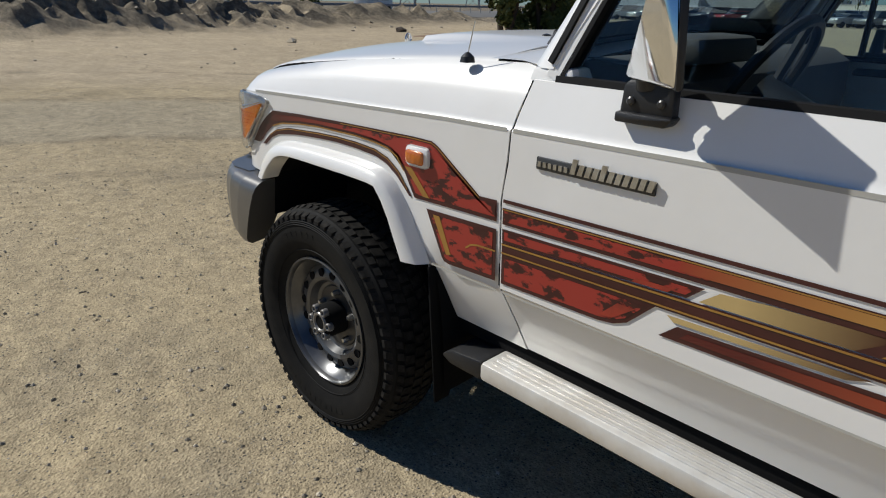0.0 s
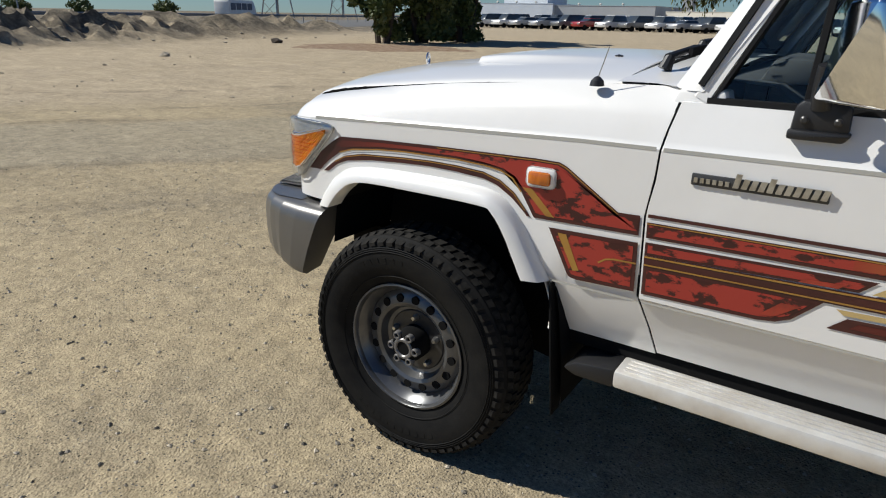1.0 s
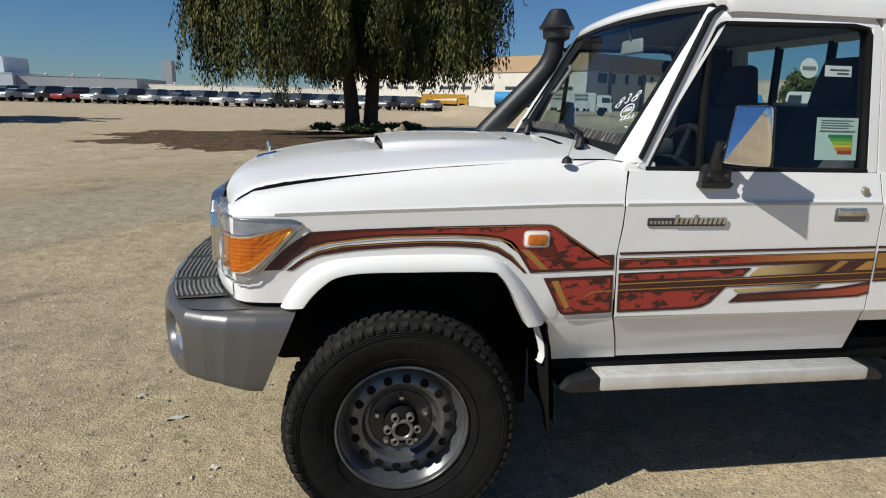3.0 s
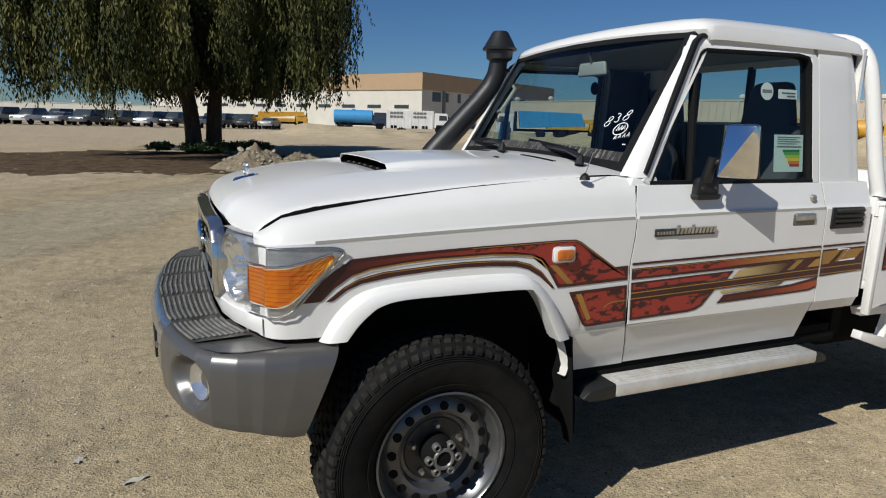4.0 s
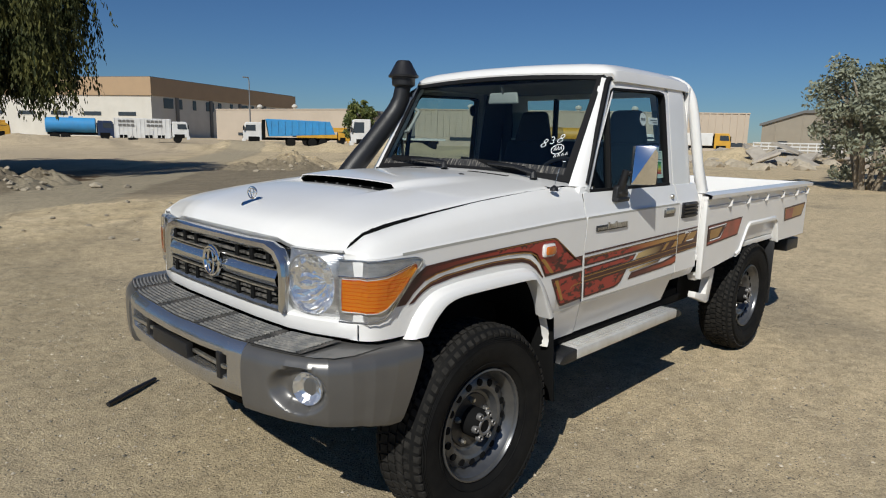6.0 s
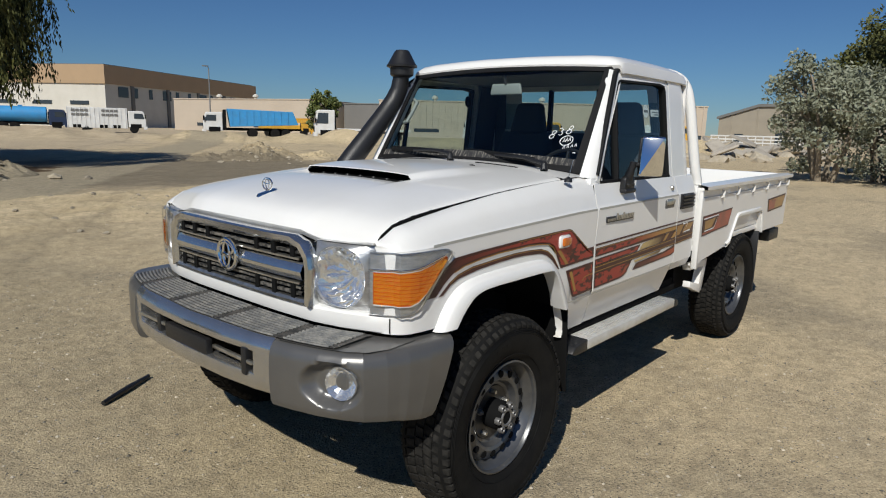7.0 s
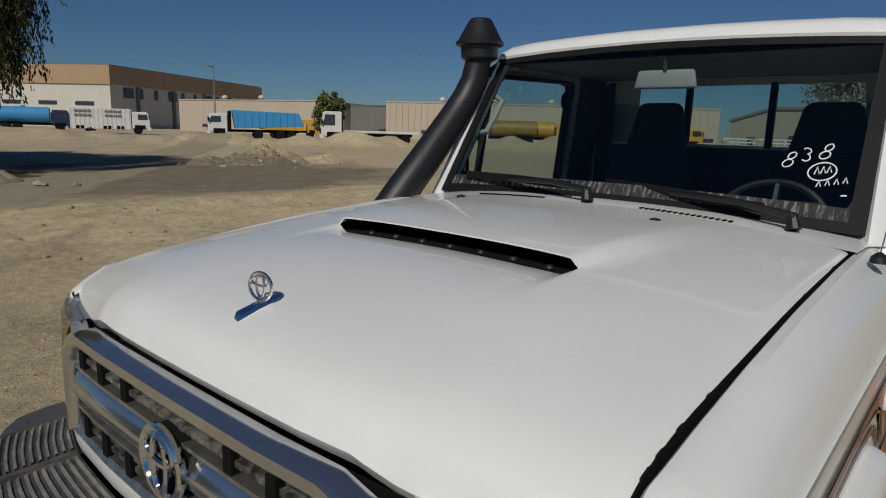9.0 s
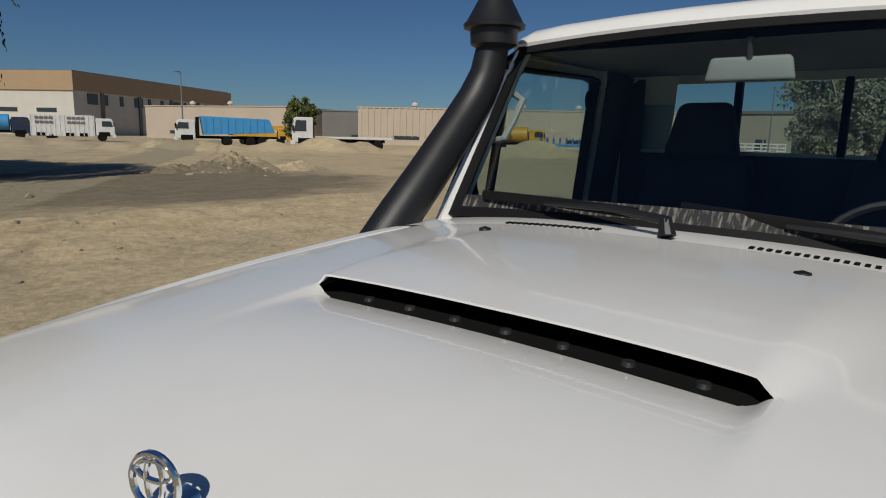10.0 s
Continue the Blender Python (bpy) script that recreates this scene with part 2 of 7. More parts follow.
CHROME = material("chrome", (0.86, 0.87, 0.88), 0.08, metal=1.0)
CHROME_WORN = material("water_marked_chrome", (0.70, 0.71, 0.71), 0.13, metal=0.95, second=(0.55, 0.53, 0.48), scale=22, contrast=(0.54, 0.78), stretch=(1, 1.6, 0.2))
BADGE_BACK = material("dark_badge_back", (0.05, 0.05, 0.05), 0.4, metal=0.3)
CHROME_DULL = material("dusty_chrome", (0.6, 0.6, 0.58), 0.28, metal=0.9, second=(0.4, 0.38, 0.34), scale=30)
ALUM = material("ribbed_aluminium_step", (0.72, 0.71, 0.68), 0.42, metal=0.45, second=(0.6, 0.57, 0.52), scale=10)
AMBER = material("amber_lens", (0.62, 0.17, 0.006), 0.12, coat=1.0, second=(0.42, 0.09, 0.003), scale=22, bump=0.0015, bump_scale=130, stretch=(1.6, 1.6, 0.3))
GLASS = glass("tinted_glass", (0.66, 0.74, 0.73), 0.0, 0.055)
SIDE_GLASS = glass("door_glass", (0.68, 0.77, 0.77))
LENS = glass("clear_lens", (0.95, 0.96, 0.97), 0.02)
SIGNAL_SILVER = material("signal_silver", (0.42, 0.42, 0.42), 0.30, metal=0.75, second=(0.62, 0.62, 0.62), scale=18, bump=0.0012, bump_scale=60, stretch=(1, 1, 3))
AMBER_GLASS = glass("amber_glass", (0.97, 0.41, 0.025), 0.04)
SEAT = material("grey_seat_cloth", (0.05, 0.052, 0.056), 0.9, bump=0.001, bump_scale=300)
TRIM = material("grey_cab_trim", (0.075, 0.077, 0.078), 0.75, second=(0.062, 0.063, 0.064), scale=8)
HEADLINER = material("light_headliner", (0.2, 0.2, 0.195), 0.9)
MAROON = material("maroon_stripe", (0.040, 0.007, 0.006), 0.4, coat=0.15, second=(0.06, 0.012, 0.01), scale=8)
CAMO = material("red_camouflage_stripe", (0.042, 0.007, 0.006), 0.38, coat=0.15, second=(0.31, 0.03, 0.02), scale=23, contrast=(0.44, 0.49), stretch=(0.8, 1, 1.5))
RED = material("red_stripe", (0.36, 0.035, 0.018), 0.3, coat=0.4, second=(0.16, 0.02, 0.012), scale=10)
STREAK = material("dust_runs", (0.02, 0.02, 0.021), 0.8, second=(0.34, 0.31, 0.26), scale=26, contrast=(0.5, 0.72), stretch=(1, 3, 0.35))
MIRROR_BACK = material("pale_grey_plastic", (0.30, 0.32, 0.31), 0.6)
LABEL_GREEN = material("pale_green_paper", (0.55, 0.68, 0.60), 0.7)
BAR_COLOURS = [material("bar_colour_" + nm, c, 0.7) for nm, c in (("green", (0.02, 0.2, 0.06)), ("light_green", (0.12, 0.35, 0.05)), ("lime", (0.35, 0.5, 0.05)), ("yellow", (0.7, 0.55, 0.03)), ("orange", (0.6, 0.2, 0.02)), ("red", (0.45, 0.04, 0.02)))]
GOLD = material("gold_stripe", (0.36, 0.19, 0.035), 0.3, coat=0.4, second=(0.28, 0.13, 0.025), scale=9)


def fade(name, first, last, x0, x1, rough=0.35):
    """Printed film whose colour runs from one to another along the body."""
    m = material(name, first, rough, coat=0.2)
    n, l = m.node_tree.nodes, m.node_tree.links
    tc, sep, mr, mx = n.new("ShaderNodeTexCoord"), n.new("ShaderNodeSeparateXYZ"), n.new("ShaderNodeMapRange"), n.new("ShaderNodeMix")
    mx.data_type = "RGBA"
    mr.inputs["From Min"].default_value, mr.inputs["From Max"].default_value = x0, x1
    mx.inputs["A"].default_value, mx.inputs["B"].default_value = (*first, 1), (*last, 1)
    l.new(tc.outputs["Object"], sep.inputs[0])
    l.new(sep.outputs["X"], mr.inputs["Value"])
    l.new(mr.outputs[0], mx.inputs["Factor"])
    l.new(mx.outputs["Result"], n["Principled BSDF"].inputs["Base Color"])
    return m


FADE_UP = fade("red_to_gold_stripe", (0.27, 0.025, 0.014), (0.40, 0.21, 0.05), 1.22, 1.62)
FADE_PALE = fade("pale_to_dark_gold_stripe", (0.50, 0.36, 0.15), (0.07, 0.025, 0.010), 1.36, 1.60)
FADE_RED = fade("maroon_to_red_stripe", (0.09, 0.010, 0.008), (0.36, 0.06, 0.02), 1.40, 1.75)
FADE_FRONT = fade("dark_maroon_to_red_stripe", (0.060, 0.009, 0.008), (0.27, 0.030, 0.018), -0.32, 0.12)
GREYBADGE = material("grey_badge", (0.17, 0.165, 0.16), 0.4, metal=0.4)
CREASE = material("crease_shade_grey", (0.42, 0.41, 0.37), 0.5)
CHALK = material("white_marker", (0.85, 0.86, 0.87), 0.8)
SCRAP = material("dusty_scrap", (0.50, 0.48, 0.43), 0.8, second=(0.4, 0.37, 0.31), scale=30)
PAPER = material("white_paper", (0.75, 0.76, 0.74), 0.7)
BARK = material("bark", (0.05, 0.037, 0.028), 0.95, second=(0.09, 0.07, 0.05), scale=9, bump=0.02, bump_scale=20, stretch=(1, 1, 0.25))
LEAF = material("willow_leaf", (0.022, 0.030, 0.009), 0.7, second=(0.155, 0.15, 0.042), scale=0.8, contrast=(0.42, 0.68), spec=0.2)
LEAF_DARK = material("tree_leaf", (0.06, 0.088, 0.02), 0.6, second=(0.15, 0.165, 0.04), scale=0.9, contrast=(0.42, 0.62))
LEAF_GREY = material("grey_green_leaf", (0.17, 0.185, 0.12), 0.65, second=(0.29, 0.30, 0.215), scale=3.5)
LEAF_OLIVE = material("olive_leaf", (0.075, 0.085, 0.03), 0.7, second=(0.14, 0.14, 0.05), scale=0.9, spec=0.2)
BARK_PALE = material("pale_twig", (0.20, 0.165, 0.12), 0.9, second=(0.30, 0.25, 0.18), scale=9)
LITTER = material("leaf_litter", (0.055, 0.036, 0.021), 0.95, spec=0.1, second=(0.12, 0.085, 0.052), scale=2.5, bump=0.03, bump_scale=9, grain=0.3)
LITTER_RED = material("reddish_litter", (0.17, 0.095, 0.05), 0.95, second=(0.30, 0.22, 0.14), scale=3.0, bump=0.03, bump_scale=9, grain=0.3)
CREAM = material("cream_wall", (0.62, 0.59, 0.52), 0.85, second=(0.56, 0.53, 0.46), scale=0.3)
BEIGE = material("beige_wall", (0.50, 0.42, 0.33), 0.85, second=(0.46, 0.385, 0.30), scale=0.25)
TAN = material("tan_cladding", (0.42, 0.29, 0.17), 0.7, second=(0.39, 0.27, 0.16), scale=0.3)
GREYWALL = material("grey_cladding", (0.36, 0.38, 0.4), 0.7, second=(0.33, 0.345, 0.36), scale=0.2)
WORKSHOP = material("tan_workshop_cladding", (0.33, 0.29, 0.225), 0.75, second=(0.29, 0.255, 0.20), scale=0.4)
WHITEWALL = material("white_wall", (0.62, 0.65, 0.68), 0.8, second=(0.56, 0.59, 0.62), scale=0.2)
DULLWALL = material("dull_shed", (0.17, 0.165, 0.155), 0.8, second=(0.15, 0.145, 0.135), scale=0.3)
WINDOW = material("dark_window", (0.04, 0.05, 0.06), 0.2)
ROCK = material("pale_rubble", (0.34, 0.29, 0.21), 0.95, second=(0.44, 0.38, 0.29), scale=3, bump=0.01, bump_scale=30, vary=0.15)
CONCRETE = material("broken_concrete", (0.33, 0.295, 0.245), 0.95, second=(0.42, 0.375, 0.31), scale=2.0, bump=0.01, bump_scale=20, vary=0.15)


def pebble_material():
    m = material("pebble", (0.3, 0.26, 0.2), 0.9)
    n, l = m.node_tree.nodes, m.node_tree.links
    geo, mp, mx = n.new("ShaderNodeNewGeometry"), n.new("ShaderNodeMapRange"), n.new("ShaderNodeMix")
    mx.data_type = "RGBA"
    mx.inputs["A"].default_value, mx.inputs["B"].default_value = (0.06, 0.055, 0.045, 1), (0.58, 0.5, 0.38, 1)
    l.new(geo.outputs["Random Per Island"], mx.inputs["Factor"])
    l.new(mx.outputs["Result"], n["Principled BSDF"].inputs["Base Color"])
    return m


PEBBLE = pebble_material()
ASPHALT = material("asphalt", (0.12, 0.118, 0.112), 0.9, second=(0.15, 0.145, 0.135), scale=0.5)
ZINC = material("galvanised_steel", (0.3, 0.3, 0.29), 0.5, metal=0.6)
BLUE = material("blue_truck_paint", (0.05, 0.30, 0.62), 0.45, second=(0.06, 0.26, 0.52), scale=1.5)
YELLOW = material("yellow_truck_paint", (0.62, 0.34, 0.03), 0.5, second=(0.5, 0.27, 0.03), scale=1.5)
TRUCKWHITE = material("white_truck_paint", (0.7, 0.7, 0.68), 0.5, second=(0.62, 0.61, 0.58), scale=1.5)
GOLDTANK = material("gold_tank", (0.36, 0.22, 0.05), 0.45, second=(0.28, 0.17, 0.04), scale=1.5)
NAVY = material("dark_blue_paint", (0.02, 0.035, 0.08), 0.4)


# ---- mesh helpers ----
def link(name, bm, mat, parent=None, label="", smooth=True, kind="", category="", group="", bevel=0.0, at=None):
    """Links a bmesh as one mesh object; its corners stay sharp where faces meet at a wide angle."""
    me = bpy.data.meshes.new(name)
    bmesh.ops.remove_doubles(bm, verts=bm.verts, dist=0.00002)
    bmesh.ops.recalc_face_normals(bm, faces=bm.faces)
    bm.to_mesh(me)
    bm.free()
    for mt in (mat if isinstance(mat, (list, tuple)) else [mat]):
        me.materials.append(mt)
    if smooth:
        me.shade_smooth()
        me.set_sharp_from_angle(angle=radians(35))
        rims = collections.Counter(key for poly in me.polygons for key in poly.edge_keys)
        for e in me.edges:
            if rims[e.key] == 1:
                e.use_edge_sharp = True
    ob = new(name, me)
    if bevel:
        mod = ob.modifiers.new("bevel", "BEVEL")
        mod.width, mod.segments, mod.limit_method, mod.angle_limit = bevel, 2, "ANGLE", radians(40)
    if parent:
        ob.parent = parent
        ob.matrix_parent_inverse = parent.matrix_world.inverted()
    if at is not None:
        ob.matrix_world = at
    return tagged(ob, label, category, group, kind)


def part(name, bm, mat, parent, label="", smooth=True, bevel=0.0):
    return link(name, bm, mat, parent, label, smooth, bevel=bevel)


def thing(name, label, category, x=0, y=0, z=0, group=""):
    ob = new(name)
    ob.location = (x, y, z)
    ob.empty_display_size = 0.2
    bpy.context.view_layer.update()
    return tagged(ob, label, category, group)


def bevelled(bm, verts, width, segs=2):
    if width:
        edges = list({e for v in verts for e in v.link_edges})
        bmesh.ops.bevel(bm, geom=edges, offset=width, segments=segs, affect="EDGES", profile=0.5)


def box(x0, x1, y0, y1, z0, z1, width=0.0, bm=None, segs=2):
    bm = bm or bmesh.new()
    vs = [bm.verts.new((x, y, z)) for x in (x0, x1) for y in (y0, y1) for z in (z0, z1)]
    for f in ((0, 1, 3, 2), (4, 6, 7, 5), (0, 4, 5, 1), (2, 3, 7, 6), (0, 2, 6, 4), (1, 5, 7, 3)):
        bm.faces.new([vs[i] for i in f])
    bevelled(bm, vs, width, segs)
    return bm


def hull8(bottom, top, width=0.0, bm=None, segs=2):
    """A block between two rings of corners with equal counts."""
    bm = bm or bmesh.new()
    a = [bm.verts.new(p) for p in bottom]
    b = [bm.verts.new(p) for p in top]
    k = len(a)
    bm.faces.new(a[::-1])
    bm.faces.new(b)
    for i in range(k):
        bm.faces.new((a[i], a[(i + 1) % k], b[(i + 1) % k], b[i]))
    bevelled(bm, a + b, width, segs)
    return bm


def prism(points, lo, hi, axis="y", width=0.0, bm=None):
    """A flat outline pushed out along an axis: (x, z) for y, (y, z) for x, (x, y) for z."""
    def place(p, v):
        return {"y": (p[0], v, p[1]), "x": (v, p[0], p[1]), "z": (p[0], p[1], v)}[axis]
    return hull8([place(p, lo) for p in points], [place(p, hi) for p in points], width, bm)


def tube(path, radii, n=12, bm=None, caps=True, flat=1.0):
    bm = bm or bmesh.new()
    path = [Vector(p) for p in path]
    radii = radii if isinstance(radii, (list, tuple)) else [radii] * len(path)
    rings, side = [], None
    for i, p in enumerate(path):
        d = (path[min(i + 1, len(path) - 1)] - path[max(i - 1, 0)]).normalized()
        if side is None:
            side = d.cross(Vector((0.13, 0.31, 1))).normalized()
        side = (side - d * side.dot(d)).normalized()
        up = d.cross(side)
        rings.append([bm.verts.new(p + radii[i] * (math.cos(a) * side + math.sin(a) * up * flat))
                      for a in (2 * math.pi * k / n for k in range(n))])
    for r, s in zip(rings, rings[1:]):
        for k in range(n):
            bm.faces.new((r[k], r[(k + 1) % n], s[(k + 1) % n], s[k]))
    if caps:
        bm.faces.new(rings[0][::-1])
        bm.faces.new(rings[-1])
    return bm


def lathe(profile, n=48, axis="y", centre=(0, 0, 0), bm=None, start=0.0, sweep=2 * math.pi):
    """Turns a profile of (radius, along) about an axis."""
    bm = bm or bmesh.new()
    full = sweep > 6.28
    rings = []
    for r, h in profile:
        ring = []
        for k in range(n if full else n + 1):
            a = start + sweep * k / n
            c, s = r * math.cos(a), r * math.sin(a)
            p = {"y": (c, h, s), "x": (h, c, s), "z": (c, s, h)}[axis]
            ring.append(bm.verts.new(Vector(p) + Vector(centre)))
        rings.append(ring)
    for r, s in zip(rings, rings[1:]):
        for k in range(n if full else n):
            j = (k + 1) % len(r)
            bm.faces.new((r[k], r[j], s[j], s[k]))
    return bm


def sheet(rows, bm=None, close=False):
    """A surface through rows of points."""
    bm = bm or bmesh.new()
    vs = [[bm.verts.new(p) for p in row] for row in rows]
    for a, b in zip(vs, vs[1:]):
        for k in range(len(a) - (0 if close else 1)):
            j = (k + 1) % len(a)
            quad = [a[k], a[j], b[j], b[k]]
            if len({tuple(v.co) for v in quad}) >= 3:
                try:
                    bm.faces.new(quad)
                except ValueError:
                    pass
    return bm


def thicken(ob, depth, offset=-1.0):
    mod = ob.modifiers.new("thickness", "SOLIDIFY")
    mod.thickness, mod.offset = depth, offset
    return ob


def lerp(a, b, t):
    return a + (b - a) * t


def curve(x, table):
    """Straight steps between the pairs of a table."""
    if x <= table[0][0]:
        return table[0][1]
    for (a, u), (b, v) in zip(table, table[1:]):
        if x <= b:
            return lerp(u, v, (x - a) / (b - a))
    return table[-1][1]


def smooth(x, table):
    """As curve, with eased bends."""
    xs, ys = [p[0] for p in table], [p[1] for p in table]
    if x <= xs[0]:
        return ys[0]
    if x >= xs[-1]:
        return ys[-1]
    i = max(k for k in range(len(xs) - 1) if xs[k] <= x)
    def slope(k):
        if k == 0:
            return (ys[1] - ys[0]) / (xs[1] - xs[0])
        if k == len(xs) - 1:
            return (ys[-1] - ys[-2]) / (xs[-1] - xs[-2])
        return (ys[k + 1] - ys[k - 1]) / (xs[k + 1] - xs[k - 1])
    h = xs[i + 1] - xs[i]
    t = (x - xs[i]) / h
    return ((2 * t ** 3 - 3 * t ** 2 + 1) * ys[i] + (t ** 3 - 2 * t ** 2 + t) * h * slope(i)
            + (-2 * t ** 3 + 3 * t ** 2) * ys[i + 1] + (t ** 3 - t ** 2) * h * slope(i + 1))


def steps(a, b, n):
    return [lerp(a, b, k / n) for k in range(n + 1)]


# ---- ground ----
def ground_z(x, y):
    """Level lot with a sandy bank beyond the truck, a ridge of dumped soil and low heaps."""
    z = 0.018 * noise.noise((x * 0.35, y * 0.35, 1.0)) + 0.010 * noise.noise((x * 1.3, y * 1.3, 4.0))
    near = math.exp(-((x - 1.6) ** 2 / 9 + (y / 1.6) ** 2 / 2))
    z *= 1 - 0.9 * near
    away = min(1.0, max(0.0, (math.hypot(x - 1.3, y * 1.3) - 3.2) / 4))
    z += away * (0.045 * max(0.0, noise.noise((x * 1.0, y * 1.0, 11.0))) + 0.05 * max(0.0, noise.noise((x * 2.3, y * 2.3, 13.0)) - 0.1))
    # bank on the far side
    yb = 9.5 + 0.10 * (x - 2) + 0.9 * noise.noise((x * 0.22, 3.0, 0.0))
    run = curve(x, [(-2.5, 0), (0.5, 1), (9, 1), (14, 0.0)])
    lump = 1 + 0.2 * noise.noise((x * 0.6, y * 0.6, 7.0)) + 0.16 * noise.noise((x * 2.4, y * 2.4, 3.0)) * (1.4 if y < yb else 0.6) + 0.13 * noise.noise((x * 5.5, y * 5.5, 6.0))
    z += 0.25 * run * math.exp(-((y - yb) / (1.9 if y < yb else 1.3)) ** 2) * max(0.0, lump)
    e = 0.82 * x - 0.573 * y + 0.5 * noise.noise((x * 0.9, y * 0.9, 8.0))
    for at in (-7.7, -4.65, -8.9, -3.1):
        z += 0.02 * math.exp(-((e - at) / 0.16) ** 2) * max(0, 0.6 + noise.noise((x * 1.1, y * 1.1, at)))
    # ridge of soil along the road
    d = (x + 26.8) * 0.95 + (y - 3.2) * 0.312
    hump = math.exp(-(d / 2.1) ** 2)
    lump = 0.75 + 0.55 * noise.noise((y * 0.22, 0.4, 2.0)) + 0.55 * noise.noise((x * 0.8, y * 0.8, 9.0)) + 0.5 * noise.noise((x * 1.9, y * 1.9, 5.0)) + 0.22 * noise.noise((x * 3.6, y * 3.6, 2.0))
    z += 1.25 * hump * max(0.45, lump) * curve(y, [(-40, 1), (36, 1), (44, 0)])
    # far ridge before the parked lorries
    a = math.atan2(x + 2, y + 2)
    r = math.hypot(x + 2, y + 2)
    z += 1.25 * math.exp(-((r - 57) / 3.2) ** 2) * max(0, 0.5 + 0.55 * noise.noise((x * 0.12, y * 0.12, 3.0)) + 0.7 * noise.noise((x * 0.36, y * 0.36, 5.0))) * curve(a, [(0.12, 0), (0.22, 1), (1.3, 1), (1.4, 0)])
    return z


def make_ground():
    def line(near, far, k):
        vals = [0.0]
        step = near
        while vals[-1] < far:
            vals.append(vals[-1] + step)
            if vals[-1] > 13:
                step *= k
        return vals
    right = line(0.15, 3200, 1.036)
    xs = [-v for v in reversed(right[1:])] + right
    ys = xs
    xs = [x for x in xs if not -31 < x < -21] + [-31 + 0.26 * k for k in range(1, 39)]
    xs.sort()
    bm = bmesh.new()
    grid = [[bm.verts.new((x, y, ground_z(x, y) if abs(x) < 130 and abs(y) < 130 else 0.0)) for y in ys] for x in xs]
    for a, b in zip(grid, grid[1:]):
        for k in range(len(ys) - 1):
            bm.faces.new((a[k], b[k], b[k + 1], a[k + 1]))
    return link("ground", bm, SAND, label="dry compacted sand and gravel with tyre tracks", kind="structure", category="ground")


make_ground()

# dark leaf litter under the willow, redder under the trees by the road
def make_litter(cx, cy, rx, ry, mat, label):
    rows = []
    for f in steps(0.02, 1, 26):
        row = []
        for k in range(90):
            a = 2 * math.pi * k / 90
            r = f * (1 + 0.3 * noise.noise((2 * math.cos(a), 2 * math.sin(a), cx)) + 0.18 * noise.noise((7 * math.cos(a), 7 * math.sin(a), cy)))
            x, y = cx + rx * r * math.cos(a), cy + ry * r * math.sin(a)
            row.append((x, y, ground_z(x, y) + 0.016 - 0.03 * max(0.0, f - 0.8) / 0.2 + (0.02 * noise.noise((x * 3, y * 3, 1.0)) if f > 0.55 else 0)))
        rows.append(row)
    link("leaf_litter", sheet(rows, close=True), mat, label=label, kind="stuff", category="leaf litter")


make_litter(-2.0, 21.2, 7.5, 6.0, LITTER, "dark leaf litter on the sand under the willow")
make_litter(-19.4, 22.6, 4.6, 3.6, LITTER_RED, "reddish dry leaf litter under the trees")


HEAPS = ((1.7, 17.2, 1.45, 1.0, 0.62), (3.1, 18.1, 1.0, 0.8, 0.45), (14.2, 22.6, 2.3, 1.4, 0.68), (17.2, 22.3, 1.7, 1.1, 0.36), (11.9, 22.9, 1.2, 0.9, 0.3))


def heap_rise(x, y, heap):
    hx, hy, rx, ry, h = heap
    q = math.sqrt(((x - hx) / rx) ** 2 + ((y - hy) / ry) ** 2)
    rough = 1 + 0.35 * noise.noise((x * 1.6, y * 1.6, hx)) + 0.3 * noise.noise((x * 4.2, y * 4.2, hx)) + 0.2 * noise.noise((x * 9, y * 9, hy))
    return h * max(0.0, 1 - q) ** 0.85 * rough


for heap in HEAPS:
    hx, hy, rx, ry, h = heap
    rows = []
    for f in steps(0.02, 1.06, 22):
        row = []
        for k in range(64):
            a = 2 * math.pi * k / 64
            x, y = hx + rx * f * math.cos(a), hy + ry * f * math.sin(a)
            row.append((x, y, ground_z(x, y) + heap_rise(x, y, heap) - (0.02 if f > 1 else 0)))
        rows.append(row)
    link("soil_mound", sheet(rows, close=True), SAND, label="pale mound of dumped dry soil", category="mound", group="soil mounds", smooth=False)


# ---- trees ----
def leaf_mesh(points, size, mat, name, parent, droop=0.0, seed=1, aspect=2.4):
    """A crown of many small leaves, each a bent quad."""
    rng = random.Random(seed)
    verts, faces = [], []
    for p in points:
        u = Vector((rng.uniform(-1, 1), rng.uniform(-1, 1), rng.uniform(-1, 1) - droop)).normalized()
        v = u.cross(Vector((rng.uniform(-1, 1), rng.uniform(-1, 1), rng.uniform(-1, 1)))).normalized()
        a = size * rng.uniform(0.6, 1.4)
        u, v = u * a, v * a / aspect
        p = Vector(p)
        k = len(verts)
        verts += [p - u, p + v - 0.1 * u, p + u, p - v - 0.1 * u]
        faces.append((k, k + 1, k + 2, k + 3))
    me = bpy.data.meshes.new(name)
    me.from_pydata(verts, [], faces)
    me.materials.append(mat)
    ob = new(name, me)
    ob.parent = parent
    ob.matrix_parent_inverse = parent.matrix_world.inverted()
    return ob


